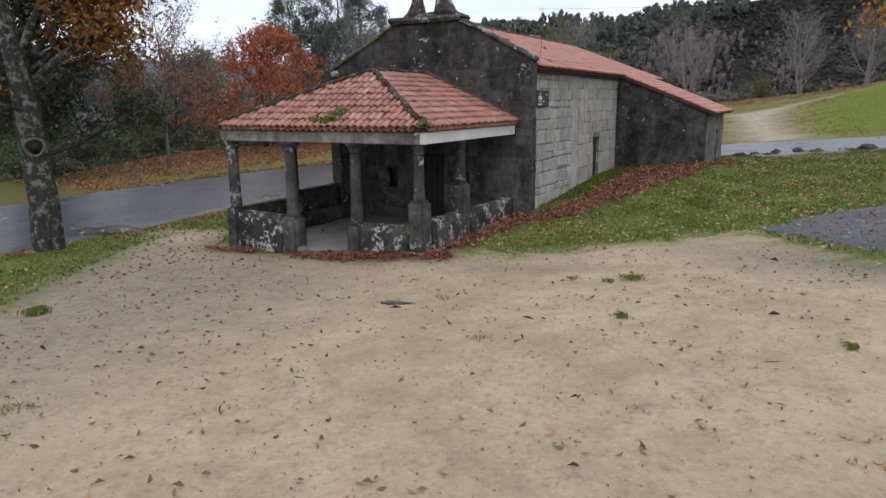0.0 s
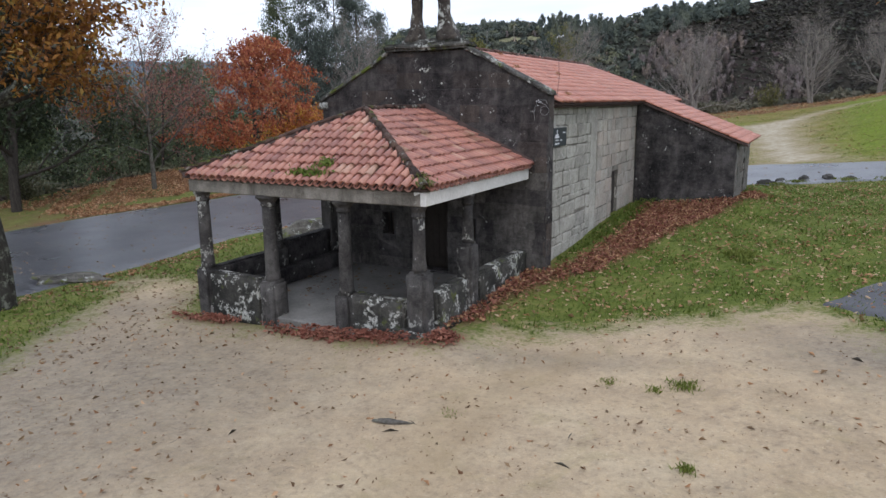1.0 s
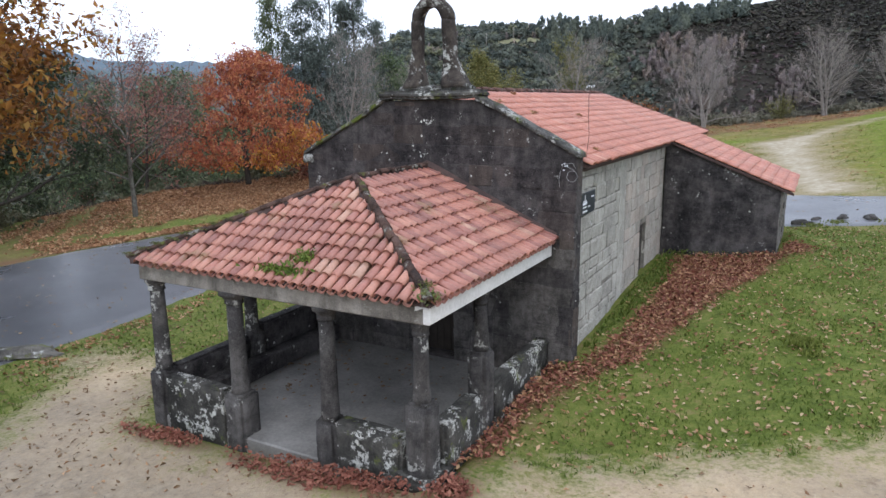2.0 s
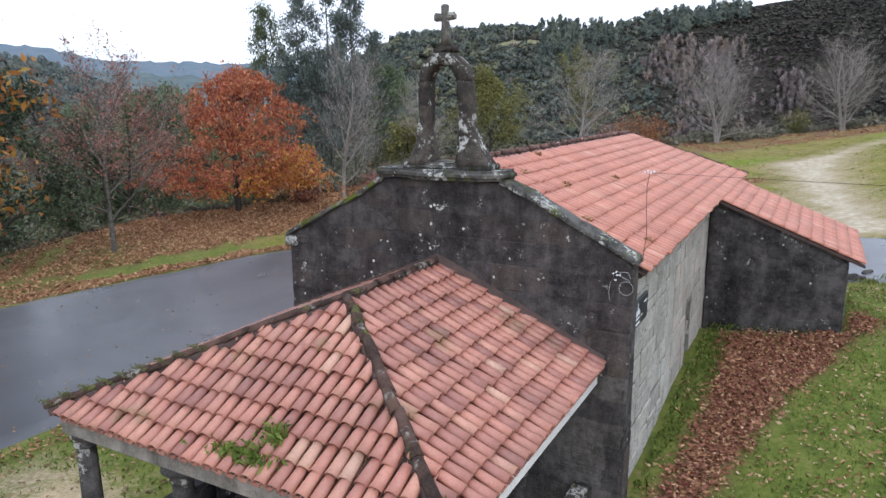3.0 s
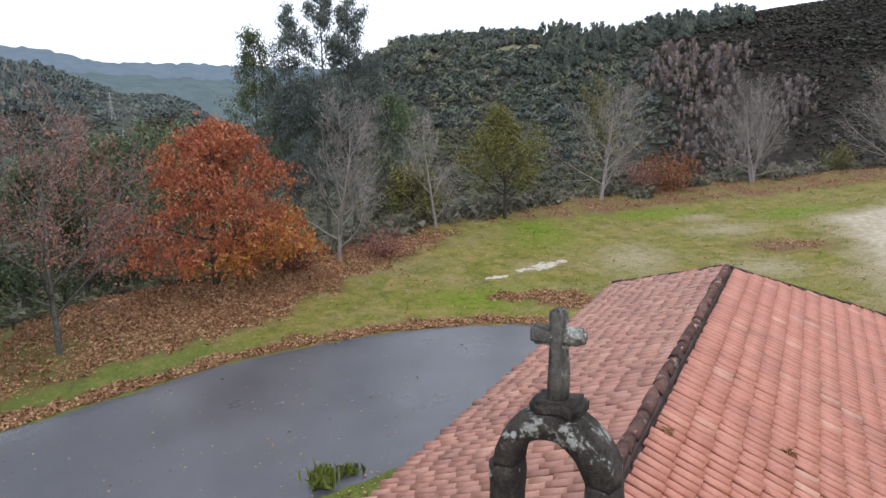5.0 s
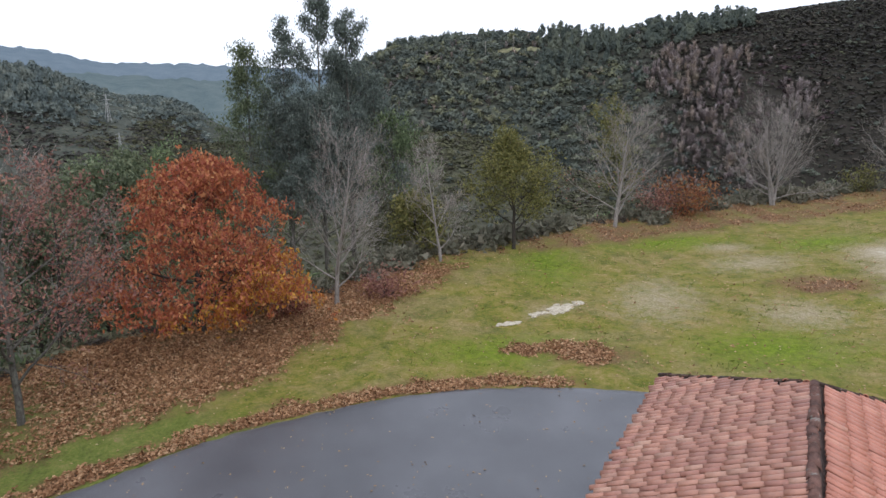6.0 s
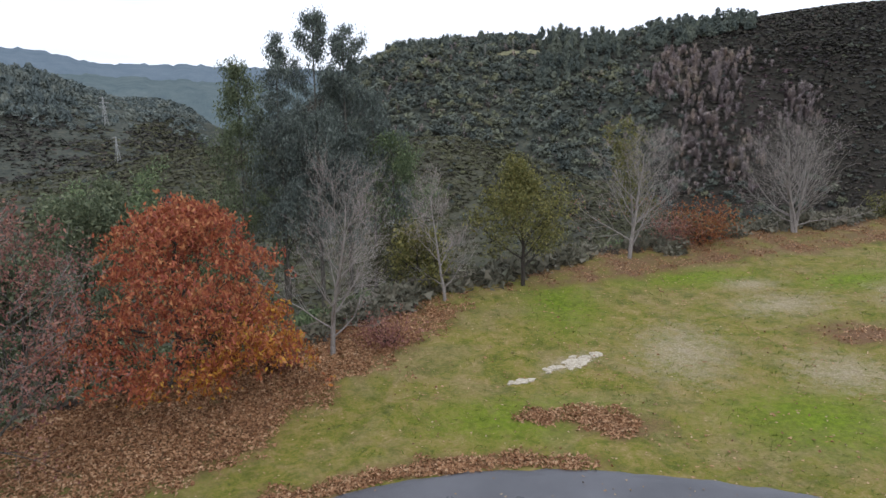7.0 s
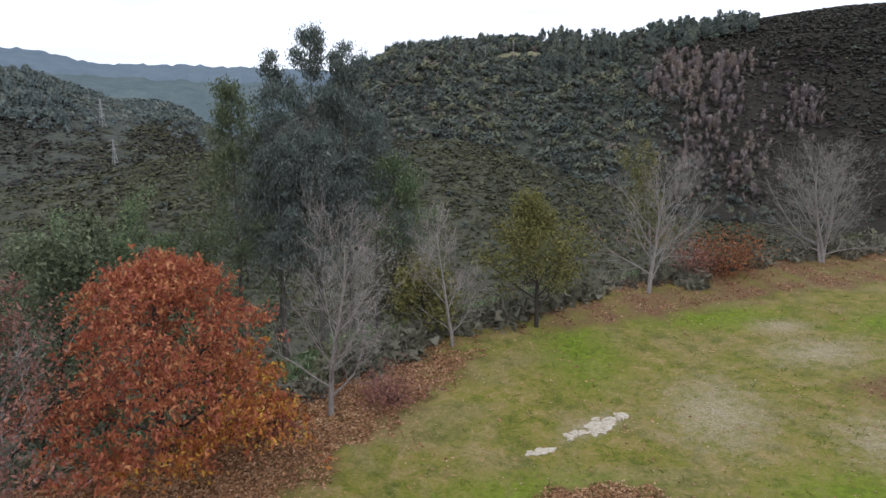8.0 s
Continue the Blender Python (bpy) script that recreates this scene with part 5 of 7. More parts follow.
def leaf_mesh(name, pts, size, mat, rng, flat=0.0, droop=0.0, slim=0.45, lift=0.0):
    """Single bent leaves at the given points. flat: 0 any way up, 1 lying; droop: hang down."""
    n = len(pts)
    d = rng.normal(size=(n, 3))
    d[:, 2] = d[:, 2] * (1 - flat) - droop * 1.5
    d /= np.linalg.norm(d, axis=1, keepdims=True)
    s = rng.normal(size=(n, 3))
    if flat:
        s[:, 2] *= 1 - flat
    s -= (s * d).sum(1, keepdims=True) * d
    s /= np.linalg.norm(s, axis=1, keepdims=True)
    u = np.cross(d, s)
    L = (size * rng.uniform(0.6, 1.35, n))[:, None]
    curl = rng.uniform(0.0, 0.3, n)[:, None] + lift
    pts = np.asarray(pts)
    a = pts - d * L * 0.5
    b = pts + s * L * slim * 0.5 + u * L * curl
    c = pts + d * L * 0.5
    e = pts - s * L * slim * 0.5 + u * L * curl
    v = np.stack([a, b, c, e], 1).reshape(-1, 3)
    i = np.arange(n) * 4
    f = np.concatenate([np.stack([i, i + 1, i + 2], 1), np.stack([i, i + 2, i + 3], 1)])
    return fast_mesh(name, v, f, mat)


def twig_mesh(name, pts, length, wide, mat, rng):
    """Straight fine twigs springing up and outwards from the given points."""
    n = len(pts)
    d = rng.normal(size=(n, 3))
    out = pts * (1, 1, 0)
    d = d * 0.55 + out / (np.linalg.norm(out, axis=1, keepdims=True) + 0.3) * 0.5 + (0, 0, 0.75)
    d /= np.linalg.norm(d, axis=1, keepdims=True)
    s = np.cross(d, rng.normal(size=(n, 3)))
    s /= np.linalg.norm(s, axis=1, keepdims=True)
    L = (length * rng.uniform(0.5, 1.3, n))[:, None]
    v = np.stack([pts - s * wide, pts + s * wide, pts + d * L], 1).reshape(-1, 3)
    return fast_mesh(name, v, np.arange(n * 3).reshape(n, 3), mat)


def grow(tubes, tips, p, d, length, r, level, cfg, rng):
    segs = (7, 5, 3, 2)[min(level, 3)]
    sides = (9, 5, 3, 3)[min(level, 3)]
    pts, rad = [p.copy()], [r]
    q, w = p.copy(), d.copy()
    for i in range(segs):
        w = (w + Vector((rng.gauss(0, 1), rng.gauss(0, 1), rng.gauss(0, 1))) * cfg["wander"][level] + Vector((0, 0, 1)) * cfg["up"][level]).normalized()
        q = q + w * length / segs
        pts.append(q.copy())
        rad.append(max(r * (1 - (i + 1) / segs * cfg["taper"][level]), cfg["least"]))
    tubes[min(level, 1)].add(pts, rad, sides)
    if level >= cfg["leafy"]:
        tips.extend((pts[i].lerp(pts[i + 1], t), level) for i in range(segs) for t in (0.3, 0.8))
    if level + 1 >= cfg["levels"]:
        return
    kids = cfg["kids"][level]
    for k in range(kids):
        s = cfg["start"][level] + (1 - cfg["start"][level]) * (k + rng.random()) / kids
        i = min(int(s * segs), segs - 1)
        at = pts[i].lerp(pts[i + 1], s * segs - i)
        ax = (pts[i + 1] - pts[i]).normalized()
        side = ax.orthogonal().normalized()
        side.rotate(Matrix.Rotation(k * 2.4 + rng.uniform(-0.5, 0.5), 3, ax))
        ang = radians(cfg["angle"][level] * rng.uniform(0.75, 1.25)) * (1 - cfg.get("close", 0.3) * s)
        nd = (ax * math.cos(ang) + side * math.sin(ang)).normalized()
        ln = length * cfg["ratio"][level] * rng.uniform(0.7, 1.2) * cfg["shape"](s) if level == 0 else length * cfg["ratio"][level] * rng.uniform(0.7, 1.2) * (1.1 - 0.5 * s)
        grow(tubes, tips, at, nd, ln, rad[i] * cfg["thin"][level], level + 1, cfg, rng)


BROAD = dict(levels=4, kids=(13, 6, 5), start=(0.16, 0.25, 0.15), angle=(68, 48, 45), ratio=(0.62, 0.5, 0.48), thin=(0.5, 0.55, 0.5), wander=(0.06, 0.13, 0.2, 0.25), up=(0.05, 0.06, 0.03, 0.0), taper=(0.85, 0.8, 0.8, 0.7), least=0.006, leafy=2, close=0.45, shape=lambda s: 1.12 - 0.75 * s)
BARE = dict(levels=4, kids=(19, 9, 4), start=(0.1, 0.15, 0.12), angle=(60, 44, 44), ratio=(0.58, 0.5, 0.55), thin=(0.42, 0.45, 0.5), wander=(0.05, 0.11, 0.17, 0.24), up=(0.06, 0.1, 0.06, 0.02), taper=(0.88, 0.85, 0.8, 0.6), least=0.007, leafy=3, close=0.35, shape=lambda s: 1.05 - 0.65 * s)
TALL = dict(levels=4, kids=(20, 6, 5), start=(0.22, 0.2, 0.15), angle=(48, 40, 45), ratio=(0.2, 0.5, 0.5), thin=(0.4, 0.5, 0.5), wander=(0.04, 0.12, 0.2, 0.25), up=(0.05, 0.1, -0.02, -0.1), taper=(0.9, 0.8, 0.8, 0.7), least=0.01, leafy=2, close=0.3, shape=lambda s: 1.1 - 0.65 * abs(s - 0.35))


def tree(name, label, category, at, height, r, cfg, seed, bark, leaves=(), lean=(0, 0), sink=0.25, split=1, group="", dome=None, clump=1.0, limbs=(), slim=0.45, twigs=0):
    """A tree with a tapered trunk, limbs and a crown of single leaves. leaves: (material, count, size, spread, droop, keep(p)) rows."""
    rng = random.Random(seed)
    nr = np.random.default_rng(seed)
    z = land1(*at) - sink
    t = thing(name, label, category, (at[0], at[1], z), group)
    tubes, tips = (Tubes(), Tubes()), []
    for z0, way, length, thick in limbs:
        grow(tubes, tips, Vector((0, 0, z0)), Vector(way).normalized(), length, thick, 1, cfg, rng)
    for k in range(split):
        d = Vector((lean[0] + (rng.uniform(-0.22, 0.22) if split > 1 else 0), lean[1] + (rng.uniform(-0.22, 0.22) if split > 1 else 0), 1)).normalized()
        grow(tubes, tips, Vector((0.12 * k, 0.1 * (k % 2), 0)), d, height * (1 - 0.1 * k), r * (0.75 if k else 1), 0, cfg, rng)
    child("trunk", mesh_data("trunk", tubes[0].v, tubes[0].f, bark, True), t)
    child("branchwork", mesh_data("branchwork", tubes[1].v, tubes[1].f, bark, True), t)
    pos = np.array([tuple(p) for p, lv in tips])
    if clump < 1 and len(pos):
        pos = pos[nr.random(len(pos)) < clump * (0.5 + 0.5 * (waves(pos[:, 0] * 2 + pos[:, 2], pos[:, 1] * 2 - pos[:, 2], 0.9) > -0.1))]
    if dome:
        cx, cy, w, top, n = dome
        f = nr.uniform(0, 1, n) ** 1.2
        a = nr.uniform(0, 6.283, n)
        r = w * (1 - f ** 1.7) ** 0.62 * (0.72 + 0.28 * np.minimum(1, f / 0.22)) * nr.uniform(0.4, 1.0, n) ** 0.6
        r *= 0.82 + 0.3 * waves(np.cos(a) * 3 + f * 5, np.sin(a) * 3, 1.5)
        c = np.stack([cx * f ** 0.5 + r * np.cos(a), cy * f ** 0.5 + r * np.sin(a), 1.5 + (top - 1.5) * f + 0.5 * np.cos(a * 2 + 1) * (1 - f)], -1)
        slope = np.stack([np.cos(a), np.sin(a)], -1)
        off = nr.normal(0, 1, (n * 16, 3)) * (0.62, 0.62, 0.2)
        big = np.repeat(c, 16, 0) + off
        big[:, 2] -= 0.45 * (off[:, :2] * np.repeat(slope, 16, 0)).sum(1)
        pos = np.concatenate([pos[nr.random(len(pos)) < 0.12], big])
    if twigs:
        pick = pos[nr.integers(0, len(pos), twigs)] + nr.normal(0, 0.12, (twigs, 3))
        child("crown", twig_mesh("crown", pick, 1.05, 0.009, M_finetwig, nr), t, None, "haze of fine leafless twigs")["kind"] = "stuff"
    for i, (mat, count, size, spread, droop, keep) in enumerate(leaves):
        pick = pos[nr.integers(0, len(pos), count)] + nr.normal(0, spread, (count, 3))
        if keep is not None:
            pick = pick[keep(pick)]
        if len(pick):
            child("crown" if i == 0 else "foliage", leaf_mesh("crown", pick, size, mat, nr, 0.0, droop, slim), t, None, "")
    return t


# the big oak beside the yard
oak_cfg = dict(BROAD, kids=(9, 6, 6), start=(0.47, 0.3, 0.15), angle=(58, 50, 48), ratio=(0.55, 0.5, 0.45), wander=(0.05, 0.14, 0.2, 0.25), leafy=2)
oak = tree("oak_tree", "large oak with lichened trunk and brown and yellow autumn leaves", "tree", (-13.6, -6.75), 12.6, 0.5, oak_cfg, 41, M_oakbark, [(M_oakleaf, 10500, 0.2, 0.24, 0.3, lambda p: (p[:, 2] > 5.9) | (p[:, 0] < 0.9))], (-0.004, 0.012), limbs=[(5.3, (0.87, 0.5, 0.5), 3.7, 0.16), (5.7, (0.55, 0.8, 0.55), 3.4, 0.13), (4.6, (0.35, -0.9, 0.05), 2.6, 0.09), (6.0, (0.9, 0.1, 0.6), 3.2, 0.12), (6.6, (0.3, 0.9, 0.8), 3.4, 0.12), (6.8, (0.85, 0.45, 0.8), 3.4, 0.12), (6.0, (0.25, 0.95, 0.35), 4.6, 0.14), (5.6, (0.2, 0.97, 0.12), 4.4, 0.11)], clump=0.6)
bm = bmesh.new()
rings = []
for i in range(20):
    a = 2 * math.pi * i / 20
    ring = []
    for j in range(6):
        b = 2 * math.pi * j / 6
        w = 0.27 + 0.055 * math.cos(b) + 0.02 * math.sin(3 * a)
        p = Vector((w * math.cos(a), 0.06 * math.sin(b), w * math.sin(a) * 0.95))
        ring.append(bm.verts.new(p + noise.noise_vector(p * 6) * 0.02))
    rings.append(ring)
for p, q in zip(rings, rings[1:] + rings[:1]):
    for j in range(6):
        bm.faces.new((p[j], p[(j + 1) % 6], q[(j + 1) % 6], q[j]))
bmesh.ops.recalc_face_normals(bm, faces=bm.faces)
SCAR = pose(0.34, -0.22, 3.5, 0, 0, 58)
scar = part("branch_scar", bm, M_bark, oak, "pale healed ring of bark round a dark branch scar", True, SCAR)
# A dark disc gives the shade inside the scar; no hole is cut.
part("hollow_shade", turned_bm([(0.02, -0.01), (0.2, 0.0), (0.245, 0.03)], 16, (0, 0), 0.01), M_door, scar, "", True, pose(0, 0.03, 0, 90, 0, 0))
tree("oak_tree", "oak with orange autumn leaves beside the lane", "tree", (14.6, 6.6), 11.0, 0.4, oak_cfg, 43, M_oakbark, [(M_goldleaf, 11000, 0.24, 0.35, 0.3, None)], limbs=[(4.6, (-0.95, -0.3, 0.12), 6.6, 0.16), (5.4, (-0.95, -0.15, 0.3), 6.0, 0.14)])

# trees along the rim of the yard
maple_cfg = dict(BROAD, kids=(18, 7, 3), start=(0.13, 0.2, 0.15), angle=(82, 45, 45), ratio=(0.6, 0.5, 0.45), up=(0.04, 0.05, 0.03, -0.02), close=0.5, shape=lambda s: 1.15 - 0.95 * s)
tree("red_oak_tree", "round spreading tree in full red and orange autumn leaf", "tree", (-33.2, 24.3), 8.6, 0.24, maple_cfg, 12, M_darkbark, [(M_redleaf, 21000, 0.23, 0.13, 0.8, lambda p: p[:, 2] > 1.75 + 0.5 * waves(p[:, 0], p[:, 1], 0.9)), (M_goldleaf, 15000, 0.24, 0.18, 0.8, lambda p: (p[:, 2] > 1.55 + 0.5 * waves(p[:, 0], p[:, 1], 0.9)) & (p[:, 2] < 2.5 + 0.42 * p[:, 0] + 0.33 * p[:, 1] + 0.9 * waves(p[:, 0], p[:, 1] + p[:, 2], 1.4)))], dome=(0.5, 0.3, 7.5, 10.25 - land1(-33.2, 24.3), 175))
sparse_cfg = dict(BROAD, kids=(16, 7, 6), start=(0.14, 0.2, 0.15), angle=(72, 45, 45), ratio=(0.7, 0.5, 0.45), up=(0.05, 0.07, 0.03, 0.0))
tree("young_oak_tree", "thin half-bare tree with dull red leaves", "tree", (-32.6, 13.8), 10.2, 0.17, sparse_cfg, 7, M_bark, [(M_sparse, 6500, 0.17, 0.26, 0.4, lambda p: p[:, 2] < 7.0), (M_sparse, 1800, 0.18, 0.2, 0.3, None)], twigs=900)
tree("young_oak_tree", "thin half-bare tree with dull red leaves", "tree", (-38.5, 19.5), 8.2, 0.14, sparse_cfg, 9, M_darkbark, [(M_sparse, 2800, 0.2, 0.25, 0.4, None)])
tree("bare_tree", "grey leafless tree with fine upswept branches", "tree", (-29.1, 31.1), 9.0, 0.16, dict(BARE, ratio=(0.66, 0.5, 0.55)), 3, M_twig, twigs=1300)
tree("bare_tree", "slim grey leafless tree", "tree", (-27.2, 41.0), 7.4, 0.12, dict(BARE, kids=(14, 7, 4)), 5, M_twig, twigs=800)
tree("olive_green_tree", "small tree with yellow-green leaves and a clear stem", "tree", (-23.7, 46.2), 7.6, 0.16, dict(BROAD, kids=(17, 7, 5), start=(0.2, 0.2, 0.15), ratio=(0.68, 0.5, 0.45), up=(0.05, 0.08, 0.05, 0.0), shape=lambda s: 1.1 - 0.8 * s), 15, M_darkbark, [(M_olive, 10000, 0.22, 0.3, 0.2, None)])
tree("bare_tree", "leafless tree still holding a few brown leaves", "tree", (-18.4, 55.6), 8.5, 0.18, dict(BARE, ratio=(0.74, 0.5, 0.55)), 8, M_twig, [(M_sparse, 900, 0.2, 0.3, 0.3, lambda p: p[:, 2] < 5)], twigs=1200)
tree("bare_tree", "broad grey leafless tree", "tree", (-7.2, 68.6), 8.2, 0.19, dict(BARE, kids=(15, 8, 4), angle=(62, 44, 42), ratio=(0.86, 0.5, 0.55)), 18, M_twig, split=3, twigs=1300)
tree("bare_tree", "broad grey leafless tree", "tree", (4.6, 75.0), 8.8, 0.18, dict(BARE, kids=(15, 8, 4), angle=(60, 44, 42), ratio=(0.68, 0.5, 0.55)), 28, M_twig, split=3, twigs=1300)
tree("bare_tree", "broad grey leafless tree", "tree", (11.5, 79.5), 8.0, 0.18, dict(BARE, kids=(15, 8, 4), angle=(60, 44, 42), ratio=(0.68, 0.5, 0.55)), 29, M_twig, split=3, twigs=1300)
tree("poplar_tree", "slim tree with a yellow-green leafy top", "tree", (-19.3, 61.0), 10.5, 0.14, dict(TALL, kids=(16, 5, 4)), 33, M_twig, [(M_olive, 2600, 0.24, 0.3, 0.2, lambda p: p[:, 2] > 3)])

# eucalyptus stand below the rim
EUC = dict(TALL, kids=(24, 6, 3), start=(0.35, 0.25, 0.15), wander=(0.004, 0.14, 0.22, 0.25), angle=(56, 45, 45), up=(0.05, 0.08, -0.02, -0.1))
for x, y, top, mat, count, wide, seed in [(-48.9, 50.0, 20.2, M_euc, 11000, 0.085, 51), (-46.3, 52.2, 22.2, M_euc, 15000, 0.095, 52), (-44.1, 53.9, 21.3, M_euc, 12000, 0.088, 53), (-51.3, 47.6, 17.4, M_eucgreen, 13000, 0.125, 54), (-42.3, 55.2, 15.0, M_euc, 9000, 0.16, 55), (-47.4, 48.6, 12.0, M_euc, 10000, 0.2, 56), (-40.7, 56.0, 11.0, M_green, 8000, 0.2, 57), (-45.0, 50.6, 13.0, M_euc, 11000, 0.2, 58)]:
    h = top - land1(x, y)
    tree("eucalyptus_tree", "tall eucalyptus with hanging blue-green leaves", "tree", (x, y), h * 0.99, 0.26, dict(EUC, ratio=(wide * 1.2, 0.5, 0.5), shape=lambda s: 0.35 + 1.5 * (1 - s) ** 0.7), seed, M_bark, [(mat, count, 0.28, 0.3, 1.3, None)], group="eucalyptus stand", clump=0.7, slim=0.3)

# leafy trees and bushes below the rim
tree("evergreen_oak", "dense dark evergreen oak beyond the road", "tree", (-34.4, 5.7), 14.2, 0.3, dict(BROAD, kids=(18, 7, 2), start=(0.12, 0.15, 0.15), angle=(66, 50, 48), ratio=(0.4, 0.5, 0.48), shape=lambda s: 1.15 - 0.6 * s), 91, M_darkbark, [(M_evergreen, 22000, 0.29, 0.4, 0.3, None)])
BUSHY = dict(BROAD, kids=(12, 6, 2), start=(0.08, 0.15, 0.15), angle=(65, 50, 48), ratio=(0.62, 0.5, 0.48))
for x, y, top, mat, cnt, seed in [(-43.5, 11.5, 7.0, M_green, 9000, 61), (-45.5, 3.5, 9.0, M_green, 9000, 62), (-55.5, 36.5, 8.6, M_green, 12000, 63), (-48.4, 29.0, 9.6, M_sagegreen, 20000, 64), (-54, 44.5, 6.5, M_green, 11000, 65), (-30.2, 42.4, 6.2, M_olive, 3000, 66), (-57, 32, 5.0, M_scrub, 5000, 67), (-43, 37, 1.5, M_scrub, 4500, 68), (-48, 24, 7.5, M_eucgreen, 12000, 69), (-51, 14, 6.0, M_green, 6000, 70), (-38, 52, 4.5, M_scrub, 4000, 71), (-50, -4, 9.0, M_green, 7000, 73)]:
    h = top - land1(x, y)
    tree("leafy_tree", "dark green leafy tree on the slope below the yard", "tree", (x, y), h * 0.85, 0.16, BUSHY, seed, M_darkbark, [(mat, cnt, 0.3, 0.4, 0.2, None)], group="slope trees")


def bush(name, label, at, w, h, mat, count, size, seed):
    """A low bush: a fan of stems and single leaves."""
    rng = random.Random(seed)
    nr = np.random.default_rng(seed)
    t = thing(name, label, "bush", (*at, land1(*at) - 0.1))
    tubes, tips = Tubes(), []
    for k in range(12):
        a = rng.uniform(0, 6.283)
        d = Vector((math.cos(a) * w / h * rng.uniform(0.2, 0.9), math.sin(a) * w / h * rng.uniform(0.2, 0.9), 1)).normalized()
        pts, p = [Vector((0, 0, 0))], Vector((0, 0, 0))
        for i in range(4):
            d = (d + Vector((rng.gauss(0, 0.15), rng.gauss(0, 0.15), rng.gauss(0, 0.1)))).normalized()
            p = p + d * h / 4 * rng.uniform(0.8, 1.1)
            pts.append(p.copy())
        tubes.add(pts, [0.03, 0.022, 0.016, 0.01, 0.006], 4)
        tips += [(tuple(q)) for q in pts[1:]]
    child("stem", mesh_data("stem", tubes.v, tubes.f, M_darkbark, True), t)
    pos = np.array(tips)[nr.integers(0, len(tips), count)] + nr.normal(0, 1, (count, 3)) * np.array((w * 0.16, w * 0.16, h * 0.13))
    pos[:, 2] = np.abs(pos[:, 2])
    child("foliage", leaf_mesh("foliage", pos, size, mat, nr, 0.0, 0.1), t)


bush("bush", "orange-leaved autumn bush on the rim", (-13.9, 62.0), 4.6, 3.6, M_redrust, 1900, 0.24, 81)
bush("bush", "red-leaved autumn bush on the rim", (-16.2, 60.4), 3.6, 2.8, M_sparse, 1100, 0.22, 82)
bush("bush", "rusty bush beside a bare tree", (-27.0, 33.6), 3.4, 2.4, M_sparse, 1100, 0.2, 83)
bush("bush", "rusty bush beside a bare tree", (-30.6, 28.5), 3.0, 1.8, M_redlitter, 800, 0.2, 84)
bush("bush", "small green bush on the rim", (0.0, 76.0), 2.4, 2.4, M_olive, 1100, 0.2, 85)
bush("bush", "pale green bush beyond the road", (-37.5, 8.2), 3.2, 2.3, M_scrub, 1500, 0.2, 86)

# brushwood under the trees along the rim, and scrub on the slope
nr = np.random.default_rng(77)


def tuft_mesh(k, seed, shard, tall=1.0):
    """A rough ball of loose shards, one unit across."""
    r = np.random.default_rng(seed)
    p = r.normal(size=(k, 3))
    p /= np.linalg.norm(p, axis=1, keepdims=True)
    p *= (0.5 * r.uniform(0.35, 1.0, k) ** 0.5)[:, None]
    p[:, 2] = np.abs(p[:, 2])
    a, b = r.normal(size=(2, k, 3)) * shard * np.array((1, 1, 1 / tall))
    v = np.stack([p - a * 0.5, p + a * 0.5, p + b], 1).reshape(-1, 3)
    return v, np.arange(k * 3).reshape(k, 3)


def plant_mesh(kind, k, seed):
    """One far plant in a unit box, of loose leaf clumps: round, tall, bare or low."""
    r = np.random.default_rng(seed)
    if kind == "bare":
        u = r.uniform(0.05, 0.7, k)
        a = r.uniform(0, 6.283, k)
        base = np.stack([np.cos(a) * 0.06, np.sin(a) * 0.06, u], -1)
        reach = r.uniform(0.2, 0.55, k) * (1.1 - 0.8 * u)
        tip = base + np.stack([np.cos(a) * reach, np.sin(a) * reach, r.uniform(0.14, 0.34, k)], -1)
        w = np.stack([-np.sin(a), np.cos(a), 0 * a], -1) * r.uniform(0.012, 0.035, k)[:, None]
        v = np.stack([base - w, base + w, tip], 1).reshape(-1, 3)
        return v, np.arange(k * 3).reshape(k, 3)
    if kind == "low":
        lobes = [((0, 0, 0.0), 0.5, 1.0)]
    elif kind == "tall":
        lobes = [((r.normal(0, 0.13), r.normal(0, 0.13), z), 0.3 * (1.15 - 0.7 * abs(z - 0.55)), 0.4) for z in np.linspace(0.36, 0.9, 7)]
    else:
        lobes = [((0, 0, 0.42), 0.36, 1.0)] + [((0.24 * math.cos(q), 0.24 * math.sin(q), r.uniform(0.25, 0.62)), r.uniform(0.2, 0.3), 1.0) for q in r.uniform(0, 6.283, 5)]
    per = k // len(lobes)
    vs = []
    for c, rad, squash in lobes:
        n = r.normal(size=(per, 3))
        n[:, 2] = np.where(n[:, 2] < -0.4, -n[:, 2], n[:, 2])
        n /= np.linalg.norm(n, axis=1, keepdims=True)
        p = np.array(c) + n * rad * r.uniform(0.8, 1.1, (per, 1)) * (1, 1, squash)
        t = np.cross(n, r.normal(size=(per, 3)))
        t /= np.linalg.norm(t, axis=1, keepdims=True)
        q = np.cross(n, t)
        s = rad * r.uniform(0.22, 0.5, (per, 1)) * (14 / per) ** 0.3 * (1.7 if kind == "low" else 1.0)
        lift = r.normal(0, 0.55, (3, per, 1)) * s * n
        vs.append(np.stack([p + t * s + lift[0], p - t * s * 0.5 + q * s * 0.8 + lift[1], p - t * s * 0.5 - q * s * 0.8 + lift[2]], 1).reshape(-1, 3))
    v = np.concatenate(vs)
    v[:, 2] = np.maximum(v[:, 2], 0)
    return v, np.arange(len(v)).reshape(-1, 3)


